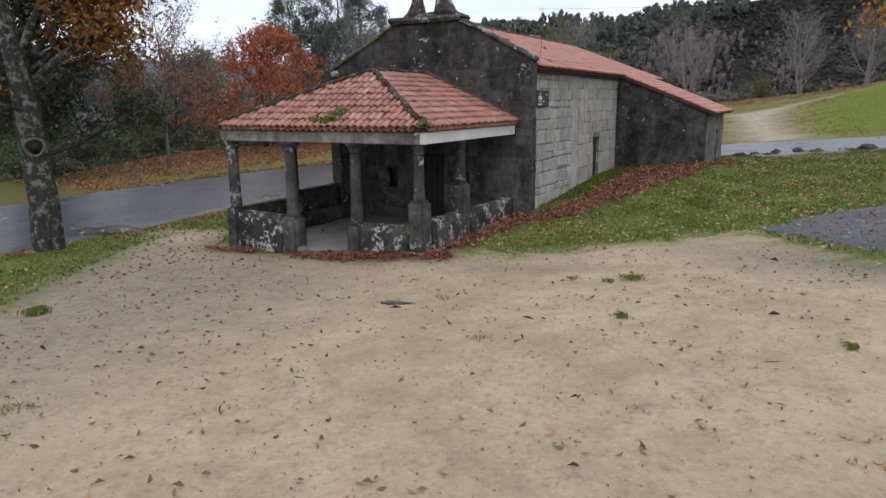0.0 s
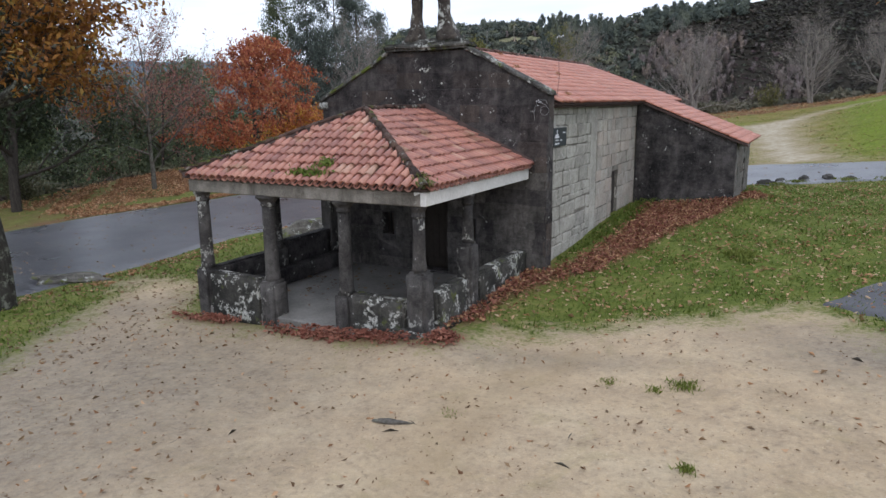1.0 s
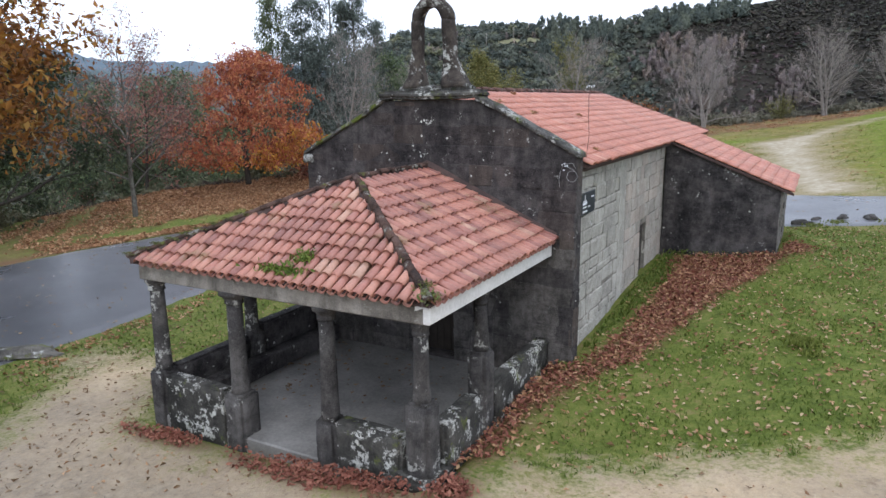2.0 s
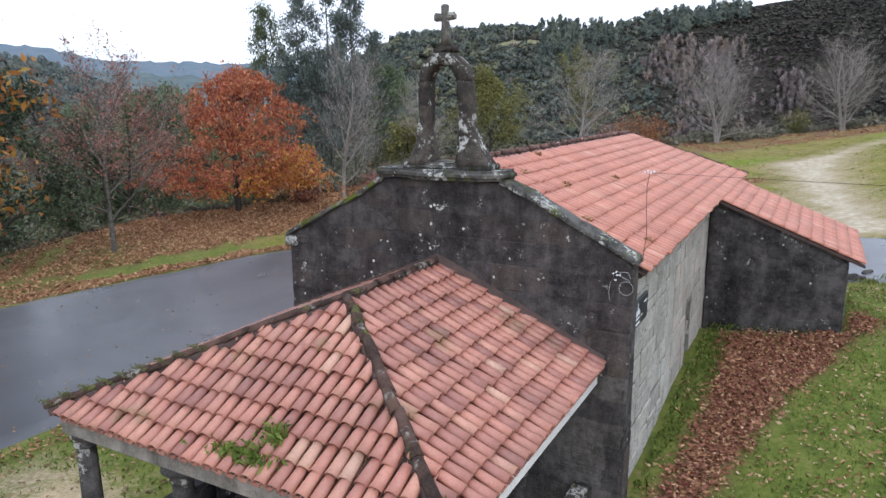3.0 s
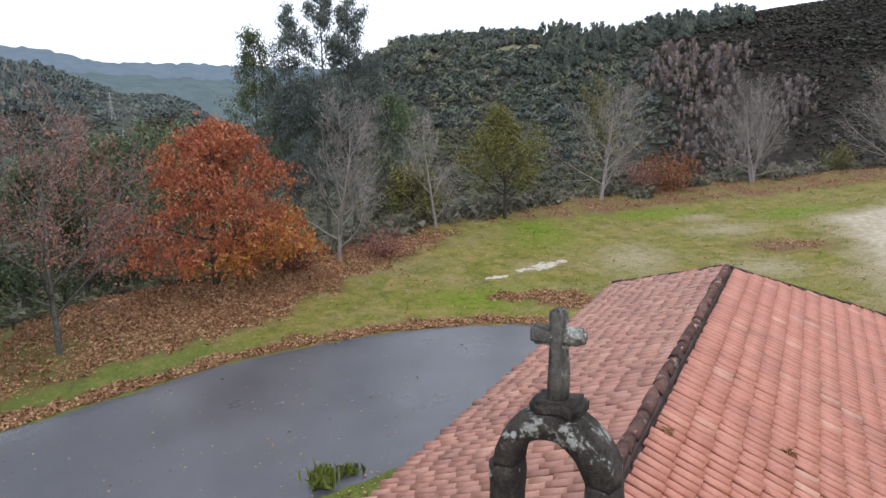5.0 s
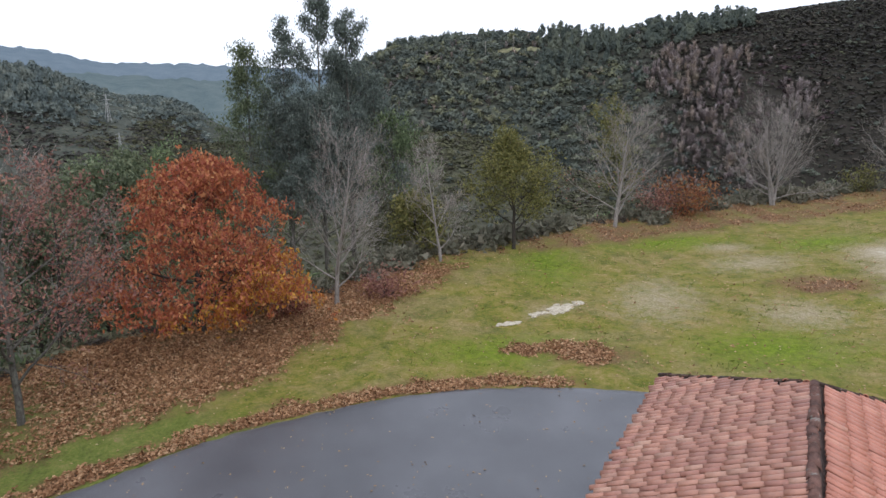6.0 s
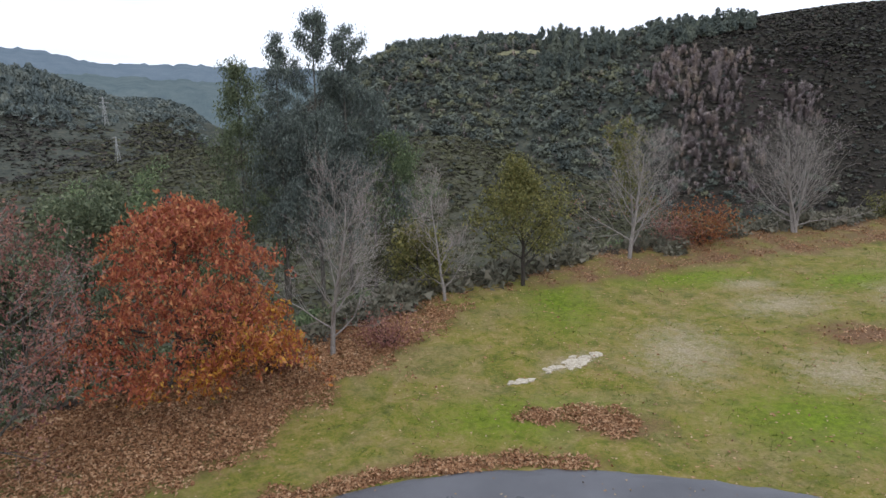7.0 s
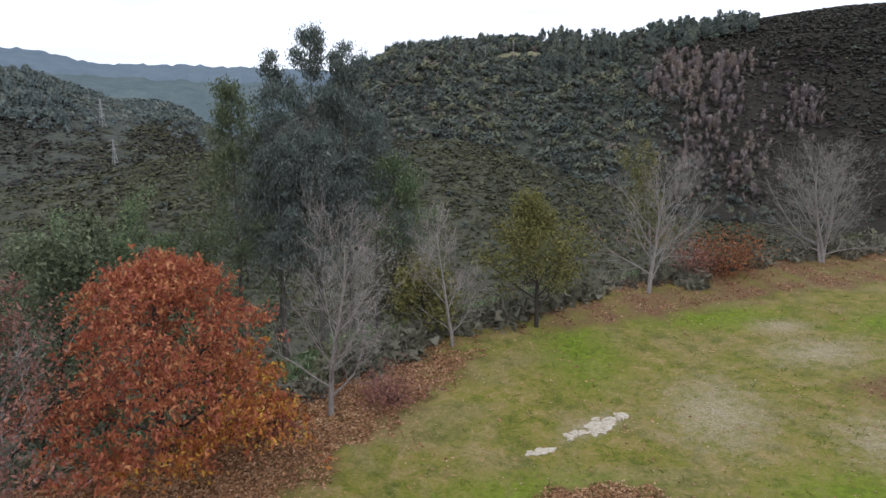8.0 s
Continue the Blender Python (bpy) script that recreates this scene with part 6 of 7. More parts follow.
def scatter(name, label, category, xs, ys, sizes, heights, mat, kinds, seed, sink=0.15, kind="stuff"):
    """Many plants over the land, one joined stuff object; each vertex carries its plant's tone."""
    r = np.random.default_rng(seed)
    vs, fs, tones, base = [], [], [], 0
    z = land(xs, ys)
    which = r.integers(0, len(kinds), len(xs))
    for i, (tv, tf) in enumerate(kinds):
        m = which == i
        n = int(m.sum())
        if not n:
            continue
        a = r.uniform(0, 6.283, n)
        c, s = np.cos(a), np.sin(a)
        M = np.zeros((n, 4, 4))
        M[:, 0, 0], M[:, 0, 1], M[:, 1, 0], M[:, 1, 1] = c * sizes[m], -s * sizes[m], s * sizes[m], c * sizes[m]
        M[:, 2, 2], M[:, 3, 3] = heights[m], 1
        M[:, 0, 3], M[:, 1, 3], M[:, 2, 3] = xs[m], ys[m], z[m] - sink * heights[m]
        v, f = repeat(tv, tf, M)
        vs.append(v)
        fs.append(f + base)
        tones.append(np.repeat(r.random(n), len(tv)))
        base += len(v)
    me = fast_mesh(name, np.concatenate(vs), np.concatenate(fs), mat)
    me.attributes.new("tone", "FLOAT", "POINT").data.foreach_set("value", np.concatenate(tones).astype(np.float32))
    return tagged(new(name, me), label, category, kind=kind)


def tufts(k, seed, shard, tall=1.0):
    return [tuft_mesh(k, seed + i, shard, tall) for i in range(5)]


def plants(kind, k, seed):
    return [plant_mesh(kind, k, seed + i) for i in range(6)]


def along_rim(n, lo, hi, y_lo=-10, y_hi=85):
    seg = spline(RIM[2:14], 400)
    t = nr.integers(0, 399, n)
    p = seg[t] + (seg[t + 1] - seg[t]) * nr.random((n, 1))
    d = seg[t + 1] - seg[t]
    d /= np.linalg.norm(d, axis=1, keepdims=True)
    off = nr.uniform(lo, hi, (n, 1))
    return p + np.c_[-d[:, 1], d[:, 0]] * off


M_brush = leaf_mat("pale_brushwood", [(0.2, (0.09, 0.092, 0.055)), (0.5, (0.16, 0.155, 0.095)), (0.8, (0.25, 0.22, 0.145))], 0.2, 0.8, 0.12, 0.6)
p = along_rim(900, 0.8, 9)
scatter("brushwood", "brown and olive brushwood under the rim trees", "scrub", p[:, 0], p[:, 1], nr.uniform(0.7, 2.2, 900), nr.uniform(0.7, 2.2, 900), M_brush, tufts(84, 90, 0.12), 90)
p = along_rim(420, 2.5, 13)
scatter("broom_scrub", "dark green broom scrub on the bank", "scrub", p[:, 0], p[:, 1], nr.uniform(1.0, 2.6, 420), nr.uniform(1.0, 2.8, 420), M_green, tufts(110, 95, 0.11), 95)
p = along_rim(500, 0.3, 5)
scatter("dry_bracken", "rusty dry bracken on the bank", "scrub", p[:, 0], p[:, 1], nr.uniform(0.5, 1.4, 500), nr.uniform(0.4, 1.3, 500), M_heath, tufts(90, 99, 0.11), 99)

seg = spline(RIM[6:14], 300)
k = nr.integers(0, 299, 190)
p = seg[k] + nr.normal(0, 0.9, (190, 2)) + (-1.5, 1.0)
M_sallow = leaf_mat("sallow_twig", [(0.2, (0.1, 0.1, 0.07)), (0.5, (0.155, 0.145, 0.105)), (0.8, (0.22, 0.195, 0.145))], 0.15, 0.8, 0.3, 0.6)
scatter("sallow_scrub", "pale grey-green sallow scrub beyond the rim", "scrub", p[:, 0], p[:, 1], nr.uniform(1.8, 3.6, 190), nr.uniform(1.8, 3.8, 190), M_sallow, tufts(170, 101, 0.09), 101)


def polar(n, a0, a1, r0, r1):
    """n places between two bearings and two distances: x, y, bearing, distance."""
    b = nr.uniform(a0, a1, n)
    a = np.radians(b)
    r = np.sqrt(nr.uniform(r0 ** 2, r1 ** 2, n))
    return EYE[0] - np.sin(a) * r, EYE[1] + np.cos(a) * r, b, r


def sprinkle(name, label, category, where, keep, sizes, heights, mat, kinds, seed):
    """Plants of one sort where keep(bearing, distance, x, y) lets them stand."""
    x, y, b, r = where
    ok = (nr.random(len(x)) < keep(b, r, x, y)) & ((r > 130) | (line_dist(x, y, RIM) > 3))
    x, y = x[ok], y[ok]
    u = nr.random(len(x))
    scatter(name, label, category, x, y, sizes[0] + (sizes[1] - sizes[0]) * u ** 1.6, (heights[0] + (heights[1] - heights[0]) * u ** 1.6) * nr.uniform(0.8, 1.2, len(x)), mat, kinds, seed)


def every(b, r, x, y):
    return 1.0 + 0 * b


def stand_low(b, r, x, y):
    """The eucalyptus stand on the flank of the hill."""
    return (b > 13.4) & (b < 20.3) & (r > 486 + (20 - b) * 7 + 6 * waves(x, y, 0.09))


def stand_high(b, r, x, y):
    """The eucalyptus stand along the hilltop."""
    return (b > 4.3) & (b < 11.9) & (r > 534 + (11.7 - b) * 2.4 + 5 * waves(x, y, 0.1))


def birches(b, r, x, y):
    """Streaks of bare birch running down the hill."""
    mid = 6.0 + (522 - r) * 0.028
    main = np.exp(-((b - mid) / (1.75 - (522 - r) * 0.006)) ** 2) * (r > 432) * (r < 524 + 5 * waves(x, y, 0.1))
    side = np.exp(-((b - 9.9) / 1.3) ** 2) * (r > 488) * (r < 530)
    spot = np.exp(-((b - 0.8) / 1.3) ** 2 - ((r - 482) / 12) ** 2) + np.exp(-((b - 4.6) / 1.3) ** 2 - ((r - 452) / 14) ** 2)
    return np.clip(main + side + spot, 0, 1) * (0.75 + 0.4 * waves(x, y, 0.12))


def terrace(b, r, x, y):
    return (b > 20.1) & (b < 23.7) & (r > 534) & (r < 545)


def woods(b, r, x, y):
    edge = smooth01(b + 2.5 * waves(x, y, 0.03), 9, 15)
    low = smooth01(-r, -452, -425) * smooth01(b, -6, 0) * 0.6
    return np.maximum(edge, low) * ~stand_low(b, r, x, y) * ~stand_high(b, r, x, y) * ~terrace(b, r, x, y) * (0.75 + 0.35 * waves(x, y, 0.07))


def maroon(b, r, x, y):
    return np.exp(-((b - 3.2) / 3.4) ** 2) * smooth01(-r, -530, -495) * (0.8 + 0.5 * waves(x, y, 0.06))


def heath(b, r, x, y):
    return smooth01(-b, -13, -7) * (1 - 0.6 * maroon(b, r, x, y)) + 0.3 * smooth01(b, 8, 14)


def spur(b, r, x, y):
    """The open spur under the power line."""
    return np.exp(-(((b - 51.5 + (r - 540) * 0.012) / 4.2) ** 2)) * smooth01(-r, -690, -610)


HILL = (-13, 37, 408, 612)
sprinkle("moor_heath", "low olive and brown heath on the near slopes", "scrub", polar(6500, -12, 66, 110, 235), every, (0.8, 2.6), (0.6, 1.7), M_moor, plants("low", 16, 110), 110)
sprinkle("moor_heath", "fine brown and olive heath below the bank", "scrub", polar(1500, -12, 66, 56, 115), every, (0.9, 2.4), (0.6, 1.8), M_moor, tufts(60, 112, 0.1), 112)
sprinkle("moor_heath", "olive heath on the rounded hillock", "scrub", polar(17000, -12, 66, 230, 408), every, (1.5, 3.4), (0.8, 1.9), M_moor, plants("low", 9, 115), 115)
sprinkle("moor_bushes", "scattered dark bushes on the near slopes", "scrub", polar(900, -12, 66, 75, 400), lambda b, r, x, y: 0.6 + 0.5 * waves(x, y, 0.05), (1.4, 3.6), (1.3, 3.4), M_hillgreen, plants("round", 50, 120), 120)
sprinkle("hill_heath", "dark heather on the steep hill", "scrub", polar(34000, *HILL), heath, (1.4, 3.4), (0.9, 2.2), M_hillheath, plants("low", 9, 130), 130)
sprinkle("hill_scrub", "maroon and brown scrub on the steep hill", "scrub", polar(8000, *HILL), maroon, (1.8, 3.8), (1.2, 3.0), M_hillmaroon, plants("low", 11, 135), 135)
sprinkle("hill_bushes", "green bushes dotted over the steep hill", "scrub", polar(900, -13, 14, 412, 575), lambda b, r, x, y: 0.3 + 0.4 * smooth01(-r, -520, -430), (1.8, 4.6), (1.5, 4.0), M_hillgreen, plants("round", 60, 140), 140)
sprinkle("hill_woodland", "mixed evergreen woodland on the hill flank", "woodland", polar(9000, *HILL), woods, (2.6, 10.0), (2.8, 9.2), M_hillgreen, plants("round", 72, 145), 145)
sprinkle("hill_woodland", "bare and russet crowns among the evergreen woods", "woodland", polar(900, 8, 37, 412, 600), lambda b, r, x, y: 0.5 * woods(b, r, x, y), (4.0, 7.5), (4, 7.5), M_hillbare, plants("bare", 70, 150), 150)
sprinkle("birch_wood", "leafless grey-pink birch wood on the hillside", "woodland", polar(3000, -3, 14, 425, 535), birches, (4.5, 9.0), (4.5, 9.5), M_hillbare, plants("bare", 80, 155), 155)
sprinkle("hill_eucalyptus", "tall dark eucalyptus stand on the flank", "woodland", polar(330, 13, 21, 484, 572), stand_low, (3.4, 6.0), (6, 15), M_hilleuc, plants("tall", 200, 160), 160)
sprinkle("hilltop_eucalyptus", "dark eucalyptus wood along the hilltop", "woodland", polar(330, 4, 12.4, 532, 578), stand_high, (3.4, 6.5), (5, 12), M_hilleuc, plants("tall", 180, 165), 165)
sprinkle("hilltop_trees", "scattered trees along the ridge", "woodland", polar(420, 20, 36, 572, 606), lambda b, r, x, y: 0.25 + 0.9 * np.exp(-((b - 24.4) / 0.9) ** 2) + 0.5 * np.exp(-((b - 30.5) / 2.0) ** 2), (3.5, 7.5), (5, 13), M_hilleuc, plants("round", 110, 170), 170)
sprinkle("far_woodland", "woods on the distant hill, tinted blue-green for haze", "woodland", polar(7000, 36, 68, 540, 930), lambda b, r, x, y: (1 - spur(b, r, x, y)) * smooth01(r + 30 * waves(x, y, 0.02), 540, 640), (4, 9), (4, 8.5), M_farwood, plants("round", 24, 175), 175)
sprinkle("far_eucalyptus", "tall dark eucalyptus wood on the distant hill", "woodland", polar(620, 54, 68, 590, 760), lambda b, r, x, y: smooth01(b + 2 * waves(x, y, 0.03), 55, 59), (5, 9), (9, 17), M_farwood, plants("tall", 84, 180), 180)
sprinkle("far_heath", "brown heath on the lower distant slope", "scrub", polar(9500, 36, 68, 408, 700), lambda b, r, x, y: 1 - 0.75 * smooth01(r, 560, 640), (2.0, 4.6), (1.2, 2.8), M_hillheath, plants("low", 8, 185), 185)
sprinkle("far_heath", "pale olive heath along the open spur", "scrub", polar(8000, 42, 62, 410, 700), spur, (2.0, 4.2), (1.0, 2.2), M_moor, plants("low", 8, 190), 190)

# a mown terrace, two poles and pale rocks on the hill
tb, tr = np.meshgrid(np.linspace(20.2, 23.6, 24), np.linspace(536, 543, 5), indexing="ij")
tr = tr + 1.8 * np.sin(tb * 4) + 1.2 * np.sin(tb * 9 + 1)
tx, ty = EYE[0] - np.sin(np.radians(tb)) * tr, EYE[1] + np.cos(np.radians(tb)) * tr
ti = np.arange(tb.size).reshape(tb.shape)
tf = np.stack([ti[:-1, :-1], ti[:-1, 1:], ti[1:, 1:], ti[1:, :-1]], -1).reshape(-1, 4)
tv = np.stack([tx, ty, land(tx.ravel(), ty.ravel()).reshape(tx.shape) + 0.7], -1).reshape(-1, 3)
tagged(new("terrace", fast_mesh("terrace", tv, tf, plain("terrace_grass", (0.12, 0.12, 0.06), (0.24, 0.225, 0.13), 0.12), True)), "pale mown terrace high on the wooded hill", "field", kind="structure")
# ---- loose leaves, grass and small plants ----
nr = np.random.default_rng(501)


def sow(n, x0, x1, y0, y1, chance):
    """n tries at places in a box, kept by chance(x, y)."""
    x, y = nr.uniform(x0, x1, n), nr.uniform(y0, y1, n)
    k = nr.random(n) < chance(x, y)
    return x[k], y[k]


def off_walls(x, y):
    """Clear of the chapel, its annex and the porch."""
    return ~(((x > -7.3) & (x < 0.02) & (y > -0.1) & (y < 17)) | ((x > -0.2) & (x < 3.6) & (y > 10) & (y < 16.5)) | ((x > -7.2) & (x < -0.45) & (y > -5.6) & (y < 0.2)))


NEAR_L, FAR_L = np.array(NEAR_EDGE, float), np.array(FAR_EDGE, float)


def on_road(x, y):
    return (line_dist(x, y, FAR_L) < -0.1) & (line_dist(x, y, NEAR_L) > 0.1)


def lay(name, label, x, y, mat, size, flat, high, slim=0.5, kind="stuff", base=0.02, lift=0.0):
    z = land(x, y) + base + nr.random(len(x)) * high
    ob = new(name, leaf_mesh(name, np.stack([x, y, z], -1), size, mat, nr, flat, 0.0, slim, lift))
    return tagged(ob, label, "leaves", kind=kind)


def litter_at(x, y):
    return cover(x, y)[2]


x, y = sow(150000, -40, 14, 5, 78, lambda x, y: smooth01(litter_at(x, y) + 0.25 * waves(x, y, 1.1), 0.38, 0.9) * ~on_road(x, y) * 0.75)
lay("leaf_litter", "brown fallen leaves under the trees along the rim", x, y, M_litter, 0.17, 0.6, 0.06, 0.55, lift=0.08)
x, y = sow(190000, -38, -12, 6, 46, lambda x, y: smooth01(litter_at(x, y) + 0.25 * waves(x, y, 1.1) + 0.1 * waves(x, y, 4.1), 0.22, 0.85) * ~on_road(x, y) * 0.9)
lay("leaf_litter", "deep red-brown fallen leaves beside the road bend", x, y, M_litter, 0.18, 0.55, 0.07, 0.55, lift=0.1)
x, y = sow(56000, -1, 5, -5.6, 13, lambda x, y: smooth01(poly_dist(x, y, WEDGE) + 0.15 * waves(x, y, 3), -0.25, 0.25) * off_walls(x, y))
k = 2 * len(x) // 5
lay("leaf_heap", "drift of brown leaves along the chapel wall", x[:k], y[:k], M_litter, 0.105, 0.6, 0.1)
lay("leaf_heap", "drift of red leaves along the chapel wall", x[k:], y[k:], M_redlitter, 0.105, 0.6, 0.11)
x, y = sow(16000, -8, 0.8, -6.5, -4.6, lambda x, y: smooth01(litter_at(x, y) + 0.3 * waves(x, y, 1.7), 0.3, 0.9) * 0.8 * off_walls(x, y))
lay("leaf_heap", "red-brown leaves blown against the porch", x, y, M_redlitter, 0.1, 0.6, 0.05)


def lawn(x, y):
    s, d, l, c = cover(x, y)[:4]
    return (s < 0.45) & (l < 0.5) & (c < 0.5) & (d < 0.55) & off_walls(x, y) & ~on_road(x, y)


x, y = sow(7500, -0.3, 13, -4, 17, lambda x, y: lawn(x, y) * np.clip(0.5 + 0.45 * waves(x, y, 0.8), 0, 1))
lay("fallen_leaves", "pale fallen leaves scattered on the grass", x, y, M_paleleaf, 0.115, 0.75, 0.03, 0.55)
x, y = sow(6500, -0.3, 13, -4.5, 17, lambda x, y: lawn(x, y) * np.clip(0.35 + 0.6 * waves(x, y, 0.7) + 0.3 * waves(x, y, 2.3), 0, 1))
lay("fallen_leaves", "curled brown leaves strewn over the chapel lawn", x, y, M_litter, 0.12, 0.7, 0.04, 0.5, lift=0.05)
x, y = sow(14000, -30, 12, -12, 66, lambda x, y: lawn(x, y) * (0.4 + 0.4 * waves(x, y, 0.5)))
k = len(x) // 2
lay("fallen_leaves", "pale fallen leaves scattered on the grass", x[:k], y[:k], M_paleleaf, 0.14, 0.8, 0.03, 0.6)
lay("fallen_leaves", "small pale leaves scattered on the grass", x[k:], y[k:], M_paleleaf, 0.12, 0.94, 0.02, 0.6)
x, y = sow(26000, -17, -7, -8, 16, lambda x, y: ~on_road(x, y) * (x > -16) * off_walls(x, y) * smooth01(-np.abs(line_dist(x, y, NEAR_L) + 0.5) + 0.9 * waves(x, y, 0.8), -1.0, 1.2))
lay("fallen_leaves", "brown leaves gathered along the road edge", x, y, M_litter, 0.15, 0.75, 0.03, 0.55)
x, y = sow(9000, -28, 8, 24, 62, lambda x, y: lawn(x, y) * smooth01(waves(x, y, 0.42) + 0.5 * waves(x, y, 1.9), 0.15, 1.0))
lay("fallen_leaves", "brown leaves drifted together in the meadow", x, y, M_litter, 0.17, 0.93, 0.03, 0.6)
x, y = sow(7000, -30, 12, -8, 28, lambda x, y: on_road(x, y) * (0.1 + 0.5 * smooth01(waves(x, y, 0.35) + 0.6, 0, 1.4)))
lay("fallen_leaves", "pale fallen leaves stuck on the wet road", x, y, M_paleleaf, 0.11, 0.92, 0.01, 0.6, base=0.062)
x, y = sow(1500, 6, 16, -8, 6, lambda x, y: (cover(x, y)[0] < 0.6) * 0.25)
lay("fallen_leaves", "pale leaves on the worn lane", x, y, M_paleleaf, 0.13, 0.9, 0.01, 0.6, base=0.06)
x, y = sow(5200, -9, 14, -21, -3, lambda x, y: (cover(x, y)[0] > 0.6) * np.clip(0.3 + 0.35 * waves(x, y, 0.9) + 0.25 * smooth01(-x, -3, 6), 0, 1))
k = len(x) // 2
lay("sand_leaves", "curled brown leaves strewn over the sandy yard", x[:k], y[:k], M_sandleaf, 0.1, 0.7, 0.015, 0.42, lift=0.1)
lay("sand_leaves", "curled pale leaves strewn over the sandy yard", x[k:], y[k:], M_litter, 0.095, 0.7, 0.015, 0.45, lift=0.1)
x, y = sow(2600, -14.2, -7.2, -12, 5, lambda x, y: (~on_road(x, y)) * np.clip(0.45 + 0.4 * waves(x, y, 0.9), 0, 1) * off_walls(x, y))
lay("fallen_leaves", "brown fallen leaves on the verge grass", x, y, M_sandleaf, 0.12, 0.8, 0.03, 0.5)
x, y = sow(6000, -9, 14, -21, -3, lambda x, y: (cover(x, y)[0] > 0.6) * 1.0)
lay("grit", "small chips of bark and grit on the sand", x, y, M_sandleaf, 0.04, 0.6, 0.01, 0.5)

x, y = sow(80, -9, 14, -21, -3, lambda x, y: (cover(x, y)[0] > 0.6) * 1.0)
lay("twigs", "short dry twigs lying on the sand", x, y, M_bark, 0.2, 0.97, 0.006, 0.05, base=0.01)
x, y = sow(500, -6.6, -0.9, -5.0, -0.3, lambda x, y: 0.25 + 0.6 * smooth01(-x, 4.5, 6.2) + 0 * y)
ob = new("porch_leaves", leaf_mesh("porch_leaves", np.stack([x, y, 0.225 + 0 * x], -1), 0.11, M_sandleaf, nr, 0.85, 0.0, 0.5))
tagged(ob, "brown leaves blown over the porch floor", "leaves", kind="stuff")
x, y = sow(70000, -0.3, 12, -4.2, 18, lambda x, y: lawn(x, y) * np.clip(0.45 + 0.5 * waves(x, y, 1.3), 0, 1))
z = land(x, y)
p = np.stack([x, y, z + 0.03], -1)
tagged(new("grass", leaf_mesh("grass", p, 0.1, M_lawnblade, nr, 0.0, -1.2, 0.14)), "short mown grass beside the chapel", "grass", kind="stuff")
x, y = sow(42000, -20, -6.5, -14, 14, lambda x, y: lawn(x, y) * (0.6 + 0.4 * waves(x, y, 1.3)))
p = np.stack([x, y, land(x, y) + 0.03], -1)
tagged(new("grass", leaf_mesh("grass", p, 0.12, M_lawnblade, nr, 0.0, -1.2, 0.14)), "rough grass strip beside the road", "grass", kind="stuff")
x, y = sow(60000, -29, 10, 24, 68, lambda x, y: lawn(x, y) * (0.3 + 0.7 * waves(x, y, 0.45)))
p = np.stack([x, y, land(x, y) + 0.02], -1)
tagged(new("grass", leaf_mesh("grass", p, 0.11, M_blade, nr, 0.6, -0.3, 0.2)), "patchy meadow grass behind the chapel", "grass", kind="stuff")
cx, cy = sow(900, -29, 10, 24, 68, lambda x, y: lawn(x, y) * np.clip(0.35 + 0.6 * waves(x, y, 0.6), 0, 1))
x, y = np.repeat(cx, 12) + nr.normal(0, 0.14, len(cx) * 12), np.repeat(cy, 12) + nr.normal(0, 0.14, len(cx) * 12)
p = np.stack([x, y, land(x, y) + 0.03], -1)
tagged(new("grass", leaf_mesh("grass", p, 0.13, M_blade, nr, 0.0, -1.0, 0.16)), "tussocks of rough grass in the meadow", "grass", kind="stuff")
# taller grass along the foot of the side wall
x, y = sow(2200, 0.0, 1.0, 0.8, 10.0, lambda x, y: (x < 0.2 + 0.6 * smooth01(y, 1, 7)) * off_walls(x, y) * 0.8)
p = np.stack([x, y, land(x, y) + 0.07], -1)
tagged(new("grass", leaf_mesh("grass", p, 0.17, M_lawnblade, nr, 0.0, -1.2, 0.1)), "taller green grass at the foot of the wall", "grass", kind="stuff")


def grass_tuft(at, w, h, mat=None, count=160, label="small tuft of green grass"):
    t = thing("grass_tuft", label, "grass", (*at, land1(*at)))
    p = nr.normal(0, 1, (count, 3)) * (w * 0.3, w * 0.3, 0) + (0, 0, h * 0.45)
    child("blade_clump", leaf_mesh("blade_clump", p, h, mat or M_blade, nr, 0.0, -1.4, 0.12), t)["kind"] = "stuff"


for at, w, h, c in [((-5.6, -11.9), 0.34, 0.16, 200), ((5.07, -8.85), 0.16, 0.1, 90), ((4.6, -6.1), 0.42, 0.1, 160), ((4.2, -6.35), 0.25, 0.08, 80), ((3.4, -6.2), 0.3, 0.07, 80), ((-0.9, -15.0), 0.5, 0.06, 120), ((-0.2, -15.6), 0.4, 0.05, 80), ((4.5, 2.9), 0.55, 0.2, 300), ((4.75, 2.3), 0.35, 0.14, 140), ((3.36, -10.45), 0.3, 0.05, 60), ((8.2, -9.5), 0.14, 0.1, 60), ((1.5, -8.2), 0.3, 0.05, 60), ((-14.3, 10.4), 0.7, 0.6, 160), ((-13.9, 11.2), 0.4, 0.4, 80), ((5.4, 18.6), 0.9, 0.16, 150), ((4.6, 18.0), 0.8, 0.16, 130), ((9.0, 17.8), 1.0, 0.16, 150), ((7.4, 18.3), 1.0, 0.15, 150)]:
    grass_tuft(at, w, h, None, c)


